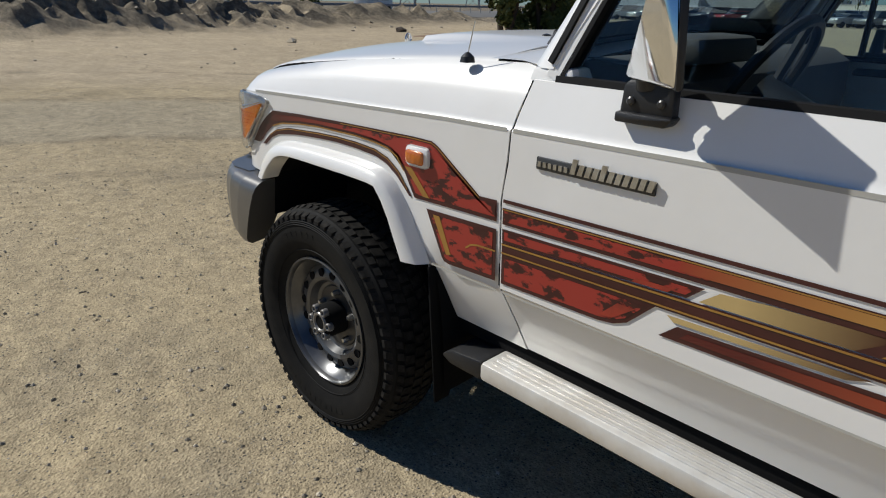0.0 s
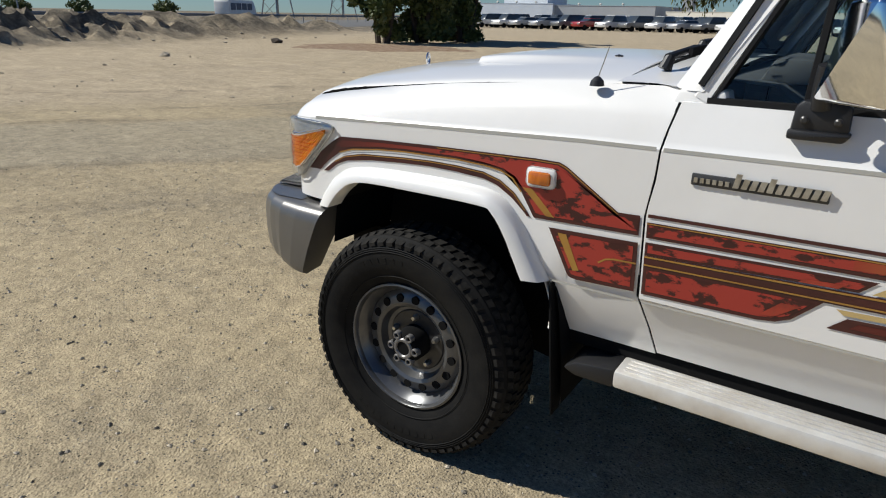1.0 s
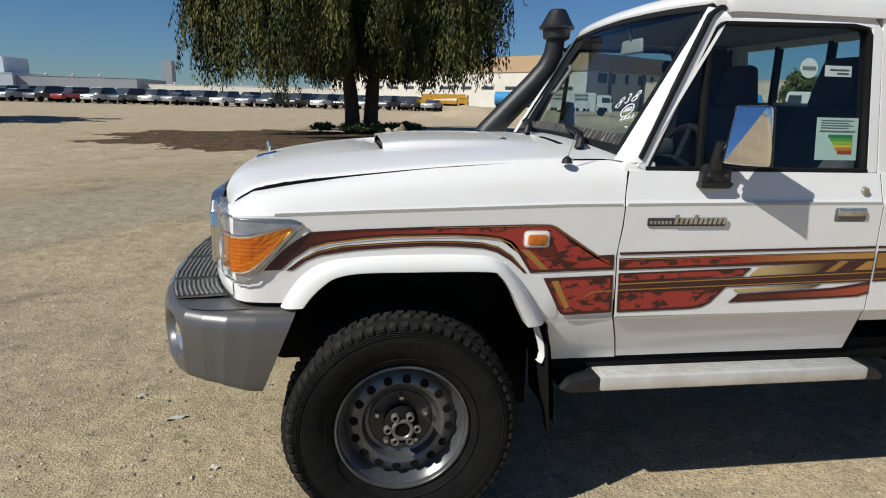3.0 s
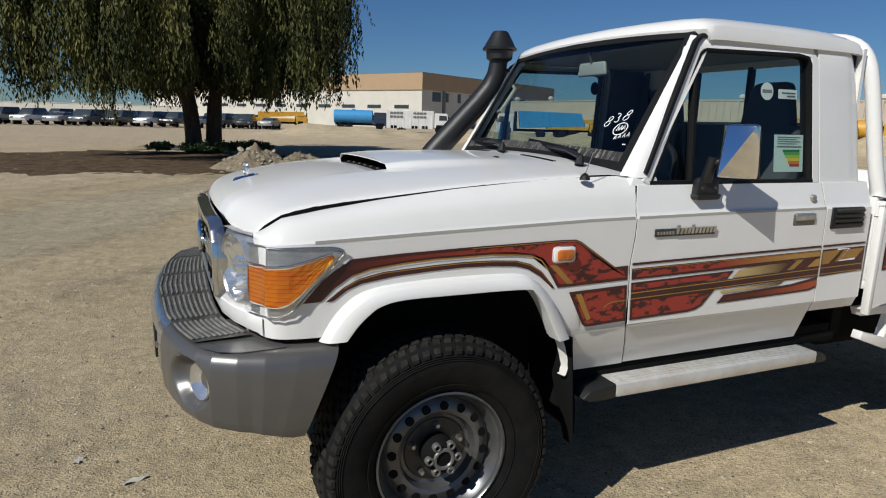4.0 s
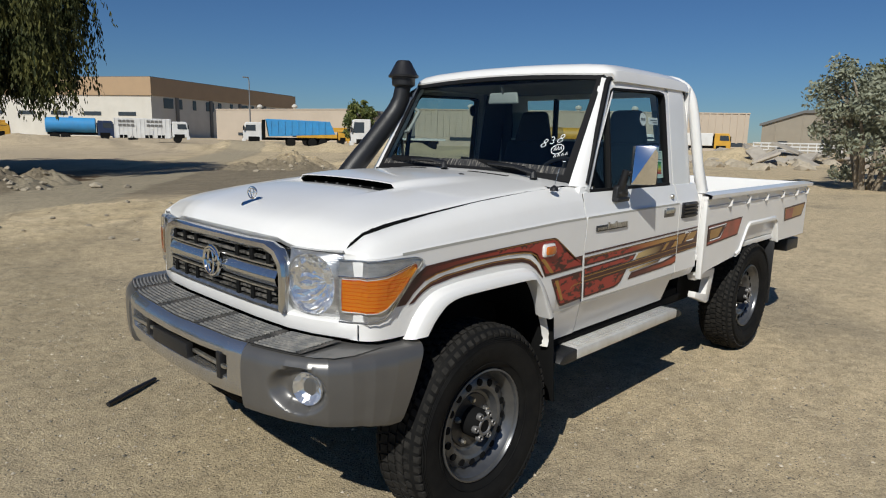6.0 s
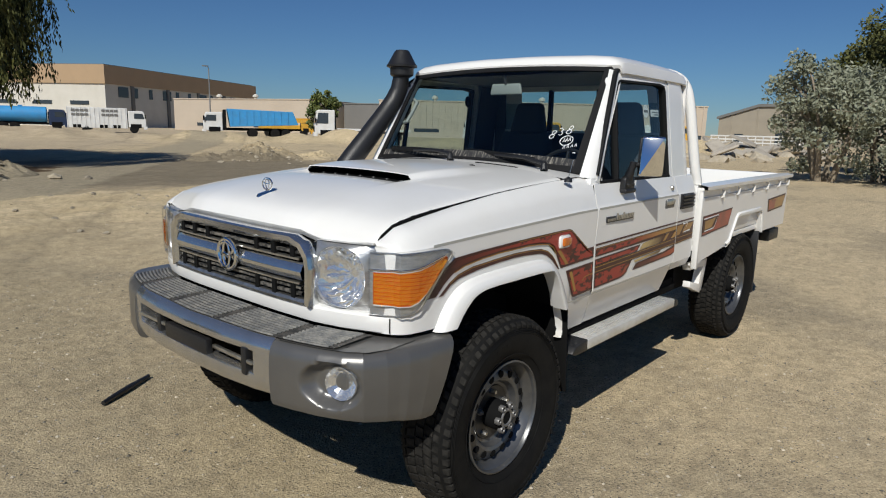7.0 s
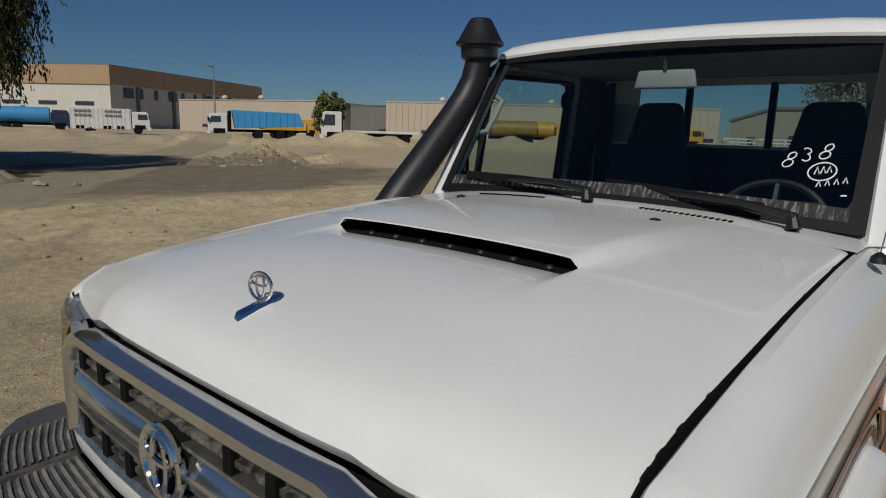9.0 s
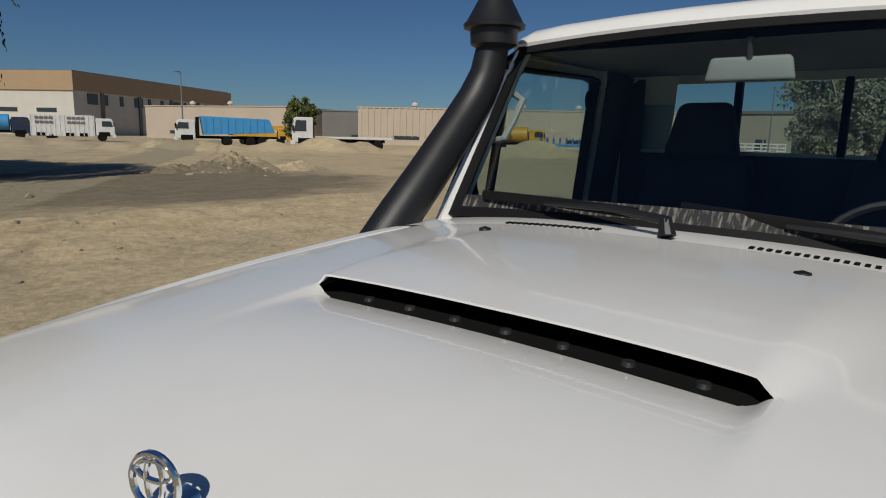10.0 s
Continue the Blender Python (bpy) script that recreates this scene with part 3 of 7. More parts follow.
def make_willow(x, y):
    rng = random.Random(5)
    t = thing("willow_tree", "large weeping willow with two trunks and hanging foliage over leaf litter", "tree", x, y)
    limbs = []
    for k, (bx, by, lean) in enumerate(((-0.42, -0.1, -0.22), (0.36, 0.1, 0.2))):
        pts = [(x + bx + lean * f * f * 1.6, y + by + 0.2 * f, 3.6 * f - 0.05) for f in steps(0, 1, 6)]
        part("trunk", tube(pts, [0.40, 0.33, 0.31, 0.30, 0.27, 0.24, 0.2], 12), BARK, t)
        limbs.append(pts[-1])
    tips = []
    for k in range(26):
        a = 2 * math.pi * k / 26 + rng.uniform(-0.1, 0.1)
        base = Vector(limbs[0 if math.cos(a) < 0 else 1]) - Vector((0, 0, rng.uniform(0, 1.2)))
        reach = rng.uniform(3.4, 7.4) * (0.87 if math.cos(a) > 0.3 else 0.82 if math.cos(a) < -0.3 else 1.0)
        top = Vector((x + reach * 0.6 * math.cos(a), y + reach * 0.6 * math.sin(a), rng.uniform(6.2, 9.7)))
        end = Vector((x + reach * 1.12 * math.cos(a), y + reach * 1.1 * math.sin(a), rng.uniform(5.0, 7.2)))
        pts = [base, lerp(base, top, 0.5) + Vector((0, 0, 0.4)), top, lerp(top, end, 0.6) + Vector((0, 0, 0.3)), end]
        part("limb", tube(pts, [0.12, 0.09, 0.06, 0.035, 0.02], 6), BARK, t)
        tips += [(p, reach) for p in (pts[1], top, lerp(top, end, 0.5), end)]
    leaves = []
    ropes = []
    for k in range(330):
        p, reach = tips[rng.randrange(len(tips))]
        p = p + Vector((rng.gauss(0, 0.7), rng.gauss(0, 0.7), rng.gauss(0.1, 0.5)))
        open_side = p.x > x - 3.5 or p.y < y - 2
        ropes.append((p, 1.6 + 1.5 * rng.random() if open_side else 0.3 + 1.5 * rng.random(), rng.uniform(1.4, 3.9)))
    for k in range(8400):
        p, low, length = ropes[rng.randrange(len(ropes))]
        p = p + Vector((rng.gauss(0, 0.2), rng.gauss(0, 0.2), rng.gauss(0, 0.35)))
        d = math.hypot(p.x - x, p.y - y)
        length = length * rng.uniform(0.7, 1.15) * (0.75 + 0.08 * d)
        low = max(low + abs(rng.gauss(0, 0.35)), 1.9 + rng.random() if d < 3.0 else 0.0)
        sway = Vector((rng.gauss(0, 0.12), rng.gauss(0, 0.12), 0))
        count = int(length * 21)
        for i in range(count):
            f = i / count
            z = p.z - length * f * 1.25
            if z < low:
                break
            leaves.append((p.x + sway.x * f * 3 + rng.gauss(0, 0.06), p.y + sway.y * f * 3 + rng.gauss(0, 0.06), z + rng.gauss(0, 0.04)))
    leaf_mesh(leaves, 0.088, LEAF, "crown", t, droop=2.6, seed=3, aspect=3.2)
    return t


def make_tree(name, label, x, y, h, spread, mat, seed, trunk_h=1.2, leaf=0.14, count=9000, dense_low=0.0, stems=3, bark=BARK):
    rng = random.Random(seed)
    t = thing(name, label, "tree", x, y)
    blobs = []
    for k in range(stems):
        a = 2 * math.pi * k / stems + rng.uniform(-0.5, 0.5)
        tip = Vector((x + spread * 0.45 * math.cos(a), y + spread * 0.45 * math.sin(a), h * rng.uniform(0.55, 0.75)))
        base = Vector((x + 0.25 * math.cos(a), y + 0.25 * math.sin(a), -0.05))
        mid = lerp(base, tip, 0.45) + Vector((0.15 * rng.uniform(-1, 1), 0.15 * rng.uniform(-1, 1), 0.25))
        part("trunk", tube([base, lerp(base, mid, 0.5), mid, tip], [0.045 * h * 0.6, 0.035 * h * 0.6, 0.026 * h * 0.6, 0.01], 8), bark, t)
        for j in range(6):
            p = lerp(mid, tip, rng.random())
            q = p + Vector((rng.gauss(0, 0.3) * spread, rng.gauss(0, 0.3) * spread, rng.uniform(0.0, 0.3) * h))
            part("limb", tube([p, lerp(p, q, 0.5) + Vector((0, 0, 0.1)), q], [0.012 * h, 0.008 * h, 0.004], 5), bark, t)
            blobs.append((q, rng.uniform(0.14, 0.26) * spread))
    for k in range(26):
        a, r = rng.uniform(0, 6.28), math.sqrt(rng.random()) * spread * 0.85
        zt = lerp(trunk_h, h * 0.95, rng.random() ** (1.0 if dense_low else 0.7))
        rr = r * math.sqrt(max(0.1, 1 - ((zt - h * 0.5) / (h * 0.55)) ** 2))
        blobs.append((Vector((x + rr * math.cos(a), y + rr * math.sin(a), zt)), rng.uniform(0.16, 0.30) * spread))
    leaves = []
    for k in range(count):
        c, r = blobs[rng.randrange(len(blobs))]
        d = Vector((rng.gauss(0, 1), rng.gauss(0, 1), rng.gauss(0, 0.8)))
        d = d.normalized() * r * rng.uniform(0.45, 1.05)
        p = c + d
        if p.z > 0.15:
            leaves.append(p)
    leaf_mesh(leaves, leaf, mat, "crown", t, seed=seed + 1, aspect=2.0)
    return t


make_willow(0.6, 25.8)
for k, (x, y, h, sp) in enumerate(((0.2, 24.9, 0.4, 0.6), (1.7, 25.2, 0.4, 0.8), (2.7, 25.6, 0.4, 0.7), (-1.1, 25.4, 0.35, 0.5))):
    make_tree("weed_clump", "low green weeds round the willow's foot", x, y, h, sp, WEED, 80 + k, 0.1, 0.06, 1500, 1.0, 3)
for k, (x, y, h, sp) in enumerate(((-22.0, 26.0, 6.6, 2.3), (-21.2, 28.6, 7.6, 2.9), (-20.2, 31.4, 7.4, 2.8), (-22.6, 33.0, 6.8, 2.6))):
    make_tree("tree", "dark green broadleaf tree beside the dirt lot", x, y, h, sp, LEAF_DARK, 20 + k, 0.1, 0.14, 19000, 1.0)
for k, (x, y, h, sp) in enumerate(((24.6, 2.5, 4.5, 2.2), (27.0, 1.0, 4.2, 2.4), (23.8, -0.9, 3.9, 2.1))):
    make_tree("shrub", "tall grey-green shrub with broad leaves at the lot's edge", x, y, h, sp, LEAF_GREY, 40 + k, 0.3, 0.075, 12000, 1.0, 6, BARK_PALE)
make_tree("tree", "olive tree behind the shrub", 31.5, 1.2, 7.0, 3.4, LEAF_OLIVE, 61, 2.0, 0.10, 22000)
make_tree("tree", "small dark tree between the sheds", 46.5, 58.5, 5.6, 2.3, LEAF_DARK, 71, 1.2, 0.2, 3500)

# ---- far buildings ----
def block(name, label, corner, along, depth, length, h, mat, kind_parts=None, z=0.0):
    """A building: corner, direction along the front in degrees from x, front length, depth behind it."""
    t = thing(name, label, "building", corner[0], corner[1], z)
    t.rotation_euler = (0, 0, radians(along))
    bpy.context.view_layer.update()
    return t


def local_part(name, bm, mat, parent, label="", smooth=False):
    me_ob = link(name, bm, mat, None, label, smooth)
    me_ob.parent = parent
    return me_ob


def make_warehouse():
    # front runs from the corner away to the left, side to the right
    t = block("warehouse", "cream warehouse with a tan upper band and small windows", (54.7, 140.8), 120, 0, 0, 0, None)
    L, D, H = 120, 66, 12.8
    local_part("wall", box(0, L, -D, 0, 0, H * 0.70), CREAM, t)
    local_part("parapet", box(-0.3, L, -D, 0.3, H * 0.70, H), TAN, t)
    local_part("roof", box(0.5, L, -D + 0.5, -0.5, H, H + 0.2), DULLWALL, t)
    for k in range(10):
        local_part("window", box(4 + 9 * k, 8.5 + 9 * k, 0.0, 0.12, 4.6, 5.4), WINDOW, t)
    for k in range(12):
        local_part("window", box(-0.12, 0.0, -4 - 5.2 * k - (1.2 if k % 3 else 3.2), -4 - 5.2 * k, 6.4, 8.6), WINDOW, t)
    for k in range(5):
        local_part("column", box(-0.3, 0.0, -9 - 13 * k, -8 - 13 * k, 0, H * 0.70), DULLWALL, t)
    return t


make_warehouse()


def make_shed(name, label, a, b, h, depth, mat, ribs=0, band=None):
    """A long shed whose front runs from a to b, with ridge vents on the roof."""
    a, b = Vector((*a, 0)), Vector((*b, 0))
    d = b - a
    t = thing(name, label, "building", a.x, a.y)
    t.rotation_euler = (0, 0, math.atan2(d.y, d.x))
    bpy.context.view_layer.update()
    L = d.length
    local_part("wall", box(0, L, 0, depth, 0, h), mat, t)
    local_part("coping", box(-0.1, L + 0.1, -0.12, depth, h, h + 0.18), mat, t)
    for k in range(ribs):
        x = L * (k + 0.5) / ribs
        local_part("rib", box(x - 0.12, x + 0.12, -0.12, 0, 1.4, h), mat, t)
    k = 6.0
    while k < L:
        local_part("window", box(k, k + 4.2, -0.05, 0.0, 0.9, 1.5), WINDOW, t)
        k += 14
    for k in range(1, int(L / 9)):
        local_part("roof_vent", lathe([(0.3, h), (0.3, h + 0.5), (0.55, h + 0.6), (0.55, h + 0.9), (0.2, h + 1.15), (0.0, h + 1.15)], 10, "z", (9 * k, 3, 0)), CREAM, t)
    return t


make_shed("long_shed", "low beige industrial shed with roof vents", (60.2, 122.4), (69.2, 91.0), 5.9, 30, BEIGE)
make_shed("ribbed_shed", "low beige ribbed metal shed", (73.4, 77.6), (102.6, 33.6), 5.9, 30, BEIGE, 50)
make_shed("dull_shed", "dull grey gabled shed between the beige sheds", (78.0, 92.0), (84.0, 76.0), 5.6, 25, DULLWALL)
def make_workshop():
    t = thing("workshop", "dull tan gabled workshop with a dark roof edge, beyond the rubble", "building", 127.0, 39.6)
    t.rotation_euler = (0, 0, radians(-90))
    bpy.context.view_layer.update()
    local_part("wall", prism([(0, 0), (0, 4.8), (7.0, 7.0), (30, 7.0), (30, 0)], 0.0, 20.0, "y"), WORKSHOP, t)
    local_part("roof", prism([(-0.4, 4.75), (-0.4, 5.15), (7.0, 7.5), (30.3, 7.5), (30.3, 7.0), (7.0, 7.0), (0, 4.8)], -0.35, 20.3, "y"), DULLWALL, t, "dark metal roof edge")
    for k in range(6):
        local_part("rib", box(2.2 + 4.6 * k, 2.4 + 4.6 * k, -0.1, 0.0, 0, min(6.9, 5.3 + 0.3 * 4.6 * k)), WORKSHOP, t)
    for x, w, z0, z1 in ((3.0, 1.6, 0.2, 2.0), (10.2, 1.8, 0.2, 2.4), (16.0, 3.0, 0.0, 3.2)):
        local_part("opening", box(x, x + w, -0.06, 0.02, z0, z1), WINDOW, t)


make_workshop()
fence = thing("fence", "low white steel fence before the workshop", "fence", 104.0, 33.0)
for k in range(13):
    link("post", box(103.95, 104.05, 33.0 - 1.1 * k, 33.12 - 1.1 * k, 0, 1.7), TRUCKWHITE, fence, smooth=False)
for z in (0.5, 1.0, 1.5):
    link("rail", box(103.9, 103.95, 19.7, 33.2, z, z + 0.2), TRUCKWHITE, fence, smooth=False)
make_shed("grey_shed", "long grey flat-roofed shed behind the parked cars", (-115, 250), (-74.5, 250), 6.0, 40, GREYWALL)
make_shed("white_office", "white two-storey office block behind the parked cars", (-160, 248), (-115, 248), 6.6, 30, WHITEWALL)
make_shed("rear_office", "upper white storey of the office block", (-145, 262), (-124, 262), 12.6, 20, WHITEWALL)
make_shed("low_white_shed", "low white shed in the distance", (-72, 255), (40, 215), 4.2, 20, CREAM)
for x, y, w, h in ((-99, 380, 5, 18.5),):
    t = thing("tower", "distant grey tower block", "tower", x, y)
    link("wall", box(x, x + w, y, y + 8, 0, h), GREYWALL, t, smooth=False)

# ---- lorries ----
def lorry_frame(label, x, y, heading, group="parked lorries"):
    t = thing("lorry", label, "lorry", x, y, 0, group)
    t.rotation_euler = (0, 0, radians(heading))
    bpy.context.view_layer.update()
    return t


def lorry_wheels(t, xs):
    for x in xs:
        for y in (-1.05, 1.05):
            local_part("wheel", lathe([(0.0, -0.15), (0.28, -0.15), (0.5, -0.14), (0.52, 0.0), (0.5, 0.14), (0.28, 0.15), (0.0, 0.15)], 16, "y", (x, y, 0.52)), RUBBER, t, smooth=True)
    local_part("chassis", box(min(xs) - 0.8, max(xs) + 0.8, -0.45, 0.45, 0.75, 1.05), DARK, t)


def lorry_cab(t, x, mat, h=2.9, long=2.0):
    local_part("cab", prism([(x - long, 0.7), (x, 0.7), (x, 1.7), (x - 0.22, h - 0.1), (x - 0.4, h), (x - long, h)], -1.2, 1.2, "y", 0.08), mat, t)
    local_part("windscreen", prism([(x + 0.012, 1.72), (x + 0.012, 1.74), (x - 0.19, h - 0.25), (x - 0.21, h - 0.25)], -1.05, 1.05, "y"), WINDOW, t)
    for y in (-1.215, 1.205):
        local_part("window", prism([(x - 1.35, 1.75), (x - 0.2, 1.75), (x - 0.36, h - 0.3), (x - 1.35, h - 0.3)], y, y + 0.01, "y"), WINDOW, t)
    local_part("bumper", box(x - 0.3, x + 0.12, -1.2, 1.2, 0.45, 0.85, 0.05), mat, t)
    local_part("grille", box(x, x + 0.03, -0.8, 0.8, 0.95, 1.45), DARK, t)
    for y in (-1.22, 1.2):
        local_part("wheel_arch", box(x - long + 0.25, x - 0.55, y, y + 0.02, 0.62, 1.12), DARK, t)
        local_part("door_mirror", box(x - 0.15, x - 0.02, y * 1.12 - 0.06, y * 1.12 + 0.06, 1.8, 2.3), DARK, t)
    local_part("cab_rear", box(x - long - 0.12, x - long, -1.1, 1.1, 0.9, h - 0.3), DARK, t)


def polar(az, r):
    return -1.9 + r * math.sin(radians(az)), -2.0 + r * math.cos(radians(az))


# each faces along the street, side on to the lot
x, y = polar(18.9, 98)
t = lorry_frame("blue water tanker lorry with a dark cab, parked", x, y, -19)
lorry_wheels(t, (-7.0, -5.8, -1.2))
lorry_cab(t, -0.0, NAVY, 2.7)
local_part("tank", lathe([(0.0, -8.0), (0.9, -7.98), (1.0, -7.9), (1.0, -2.3), (0.9, -2.2), (0.0, -2.18)], 24, "x", (0, 0, 2.0)), BLUE, t, smooth=True)
local_part("hatch", box(-5.3, -4.8, -0.25, 0.25, 2.98, 3.15, 0.03), BLUE, t)
x, y = polar(24.4, 90)
t = lorry_frame("white high-sided box lorry with dark printed marks, parked", x, y, -24)
lorry_wheels(t, (-6.6, -1.4))
lorry_cab(t, 0.0, TRUCKWHITE, 2.7)
local_part("box_body", box(-8.6, -2.1, -1.2, 1.2, 0.55, 3.0, 0.04), TRUCKWHITE, t)
for k in range(14):
    xx = -8.55 + 0.48 * k
    local_part("post", box(xx - 0.04, xx + 0.04, -1.24, 1.24, 0.6, 3.0), TRUCKWHITE, t)
for xx in (-8.0, -5.2, -3.8):
    local_part("opening", box(xx, xx + 0.9, -1.23, -1.19, 0.56, 0.95), DARK, t)
for k in range(4):
    for r in range(2):
        for g in range(2):
            local_part("printed_mark", box(-8.1 + g * 3.2 + k * 0.46, -7.72 + g * 3.2 + k * 0.46, -1.262, -1.242, 2.5 - r * 0.5, 2.78 - r * 0.5), DULLWALL, t)
x, y = polar(28.7, 76)
t = lorry_frame("white lorry cab pulling a tilted bright blue tipper body", x, y, 152)
lorry_wheels(t, (-1.2, -5.2, -7.6, -8.8))
lorry_cab(t, 0.0, TRUCKWHITE, 2.7)
local_part("tipper_body", prism([(-10.2, 1.5), (-2.8, 1.15), (-2.5, 3.1), (-9.6, 2.95)], -1.25, 1.25, "y", 0.04), BLUE, t)
for k in range(9):
    xx = -3.0 - 0.75 * k
    local_part("rib", box(xx - 0.06, xx + 0.06, -1.3, 1.3, 1.45, 2.9), BLUE, t)
local_part("frame", box(-2.4, -2.1, -1.1, 1.1, 0.9, 3.0, 0.03), DARK, t)
x, y = polar(37.8, 67)
t = lorry_frame("white flatbed lorry, parked", x, y, 145)
lorry_wheels(t, (-1.2, -7.2, -8.4))
lorry_cab(t, 0.0, TRUCKWHITE, 3.1)
local_part("flat_bed", box(-9.8, -2.2, -1.2, 1.2, 1.1, 1.3, 0.02), TRUCKWHITE, t)
for az, r, mat, lab in ((50.9, 82, GOLDTANK, "gold tanker lorry with a white cab, parked"), (59.5, 84, YELLOW, "orange tanker lorry, parked")):
    x, y = polar(az, r)
    t = lorry_frame(lab, x, y, 180 - az if mat == GOLDTANK else -az)
    lorry_wheels(t, (-7.0, -5.8, -1.2))
    lorry_cab(t, 0.0, TRUCKWHITE if mat == GOLDTANK else mat, 2.7)
    local_part("tank", lathe([(0.0, -8.0), (0.9, -7.98), (1.0, -7.9), (1.0, -2.3), (0.9, -2.2), (0.0, -2.18)], 20, "x", (0, 0, 2.0)), mat, t, smooth=True)
for az, r, lab in ((70.0, 92, "white tipper lorry with a yellow cab beside the rubble"),):
    x, y = polar(az, r)
    t = lorry_frame(lab, x, y, -66)
    lorry_wheels(t, (-6.6, -5.4, -1.2))
    lorry_cab(t, 0.0, YELLOW, 2.7)
    local_part("tipper_body", box(-7.6, -2.2, -1.2, 1.2, 1.1, 2.7, 0.05), TRUCKWHITE, t)

x, y = polar(64.3, 80)
t = lorry_frame("blue flatbed lorry with a white cab, parked", x, y, -64)
lorry_wheels(t, (-6.0, -1.2))
lorry_cab(t, 0.0, TRUCKWHITE, 2.3, 1.6)
local_part("flat_bed", box(-7.4, -1.9, -1.1, 1.1, 0.8, 1.05, 0.02), BLUE, t)
for k in range(8):
    local_part("stake", box(-7.3 + 0.75 * k, -7.2 + 0.75 * k, -1.12, 1.12, 1.05, 1.75), BLUE, t)
for az, r, lab in ((12.0, 92, "yellow crane lorry, parked"), (37.7, 86, "yellow excavator lorry behind the sheds")):
    x, y = polar(az, r)
    t = lorry_frame(lab, x, y, -az)
    lorry_wheels(t, (-5.6, -4.4, -1.2))
    lorry_cab(t, 0.0, YELLOW, 2.1, 1.5)
    local_part("deck", box(-6.8, -1.6, -1.2, 1.2, 1.0, 1.5, 0.05), YELLOW, t)
    local_part("boom", hull8([(-6.6, -0.3, 1.5), (-6.6, 0.3, 1.5), (-6.6, 0.3, 2.3), (-6.6, -0.3, 2.3)], [(-0.4, -0.2, 1.9), (-0.4, 0.2, 1.9), (-0.4, 0.2, 2.4), (-0.4, -0.2, 2.4)]), YELLOW, t)

# ---- parked cars ----
CAR_PAINTS = [material("car_paint_" + nm, c, 0.3, coat=0.5) for nm, c in (("white", (0.7, 0.7, 0.69)), ("silver", (0.38, 0.39, 0.4)), ("dark", (0.03, 0.032, 0.036)), ("red", (0.3, 0.02, 0.02)), ("grey", (0.14, 0.145, 0.15)))]


def make_car(paint, name, label, tall):
    t = thing(name, label, "car", 0, 0, 0, "cars parked in the far lot")
    h = 1.85 if tall else 1.45
    body = [(-2.35, 0.45), (2.3, 0.45), (2.38, 0.75), (2.25, 1.02), (1.1, 1.1), (-2.2, 1.12), (-2.38, 0.9)]
    local_part("body", prism(body, -0.9, 0.9, "y", 0.06), paint, t, smooth=True)
    back = -2.1 if tall else -1.6
    bm = hull8([(1.05, -0.82, 1.08), (1.05, 0.82, 1.08), (back - 0.1, 0.82, 1.08), (back - 0.1, -0.82, 1.08)], [(0.35, -0.66, h), (0.35, 0.66, h), (back + 0.25, 0.66, h), (back + 0.25, -0.66, h)], 0.05)
    local_part("cabin", bm, WINDOW, t, smooth=True)
    local_part("roof", box(back + 0.25, 0.32, -0.65, 0.65, h - 0.03, h + 0.04, 0.02), paint, t, smooth=True)
    for x in (-1.4, 1.45):
        for y in (-0.84, 0.84):
            local_part("wheel", lathe([(0.0, -0.1), (0.2, -0.1), (0.34, -0.09), (0.34, 0.09), (0.2, 0.1), (0.0, 0.1)], 14, "y", (x, y, 0.34)), RUBBER, t, smooth=True)
    for y in (-0.65, 0.65):
        local_part("headlight", box(2.24, 2.4, y - 0.18, y + 0.18, 0.72, 0.9, 0.02), CHROME_DULL, t)
    return t


protos = []
for paint, nm, lab in zip(CAR_PAINTS, ("white", "silver", "dark", "red", "grey"), ("white", "silver", "black", "red", "dark grey")):
    protos.append(make_car(paint, "parked_car", lab + " car parked in the far lot", nm not in ("red", "silver")))
rng = random.Random(11)
used = set()
k = 0
for row, (y0, slope) in enumerate(((82, 0.02), (88, 0.02), (95, 0.02))):
    x = -57 + row * 1.3
    while x < 12:
        if row == 0 and abs(x + 33) < 1.4:
            i = 3
        else:
            i = rng.choice((0, 0, 0, 1, 2, 2, 4, 4))
        y = y0 + rng.uniform(-0.6, 0.6) + 0.06 * (x + 30)
        m = pose(x, y, 0.02, 0, 0, -90 + rng.uniform(-12, 6) - 20)
        if i not in used:
            used.add(i)
            protos[i].matrix_basis = m
        else:
            copy_thing(protos[i], m)
        x += rng.uniform(2.7, 3.3) if rng.random() < 0.9 else 6.5
        k += 1

# ---- road behind the ridge ----
road_dir = Vector((-0.312, 0.95, 0)).normalized()
def along(d, u, z):
    """A place u metres along the road and d metres beyond the ridge."""
    base = Vector((-26.8, 3.2, 0))
    out = Vector((-0.95, -0.312, 0))
    p = base + out * d + road_dir * u
    return Vector((p.x, p.y, z))


bm = sheet([[along(8, u, 0.02), along(8.5, u, 0.10), along(38, u, 0.10), along(38.5, u, 0.02)] for u in (-120, 60, 400)])
link("road", bm, ASPHALT, label="grey asphalt road behind the soil ridge", kind="structure", category="road")
rail = thing("guard_rail", "galvanised steel guard rail along the road", "guard rail")
rows = [[along(22, u, z) + Vector((0.93, 0.36, 0)) * o for z, o in ((0.95, 0), (1.02, 0.06), (1.09, 0.0), (1.16, 0.06), (1.23, 0))] for u in (-120, 0, 120, 260)]
thicken(part("beam", sheet(rows), ZINC, rail, smooth=False), 0.01)
for k in range(60):
    p = along(22.1, -60 + 4 * k, 0.1)
    part("post", box(p.x - 0.05, p.x + 0.05, p.y - 0.05, p.y + 0.05, 0.1, 1.15), ZINC, rail)
p = along(30, 71, 0.10)
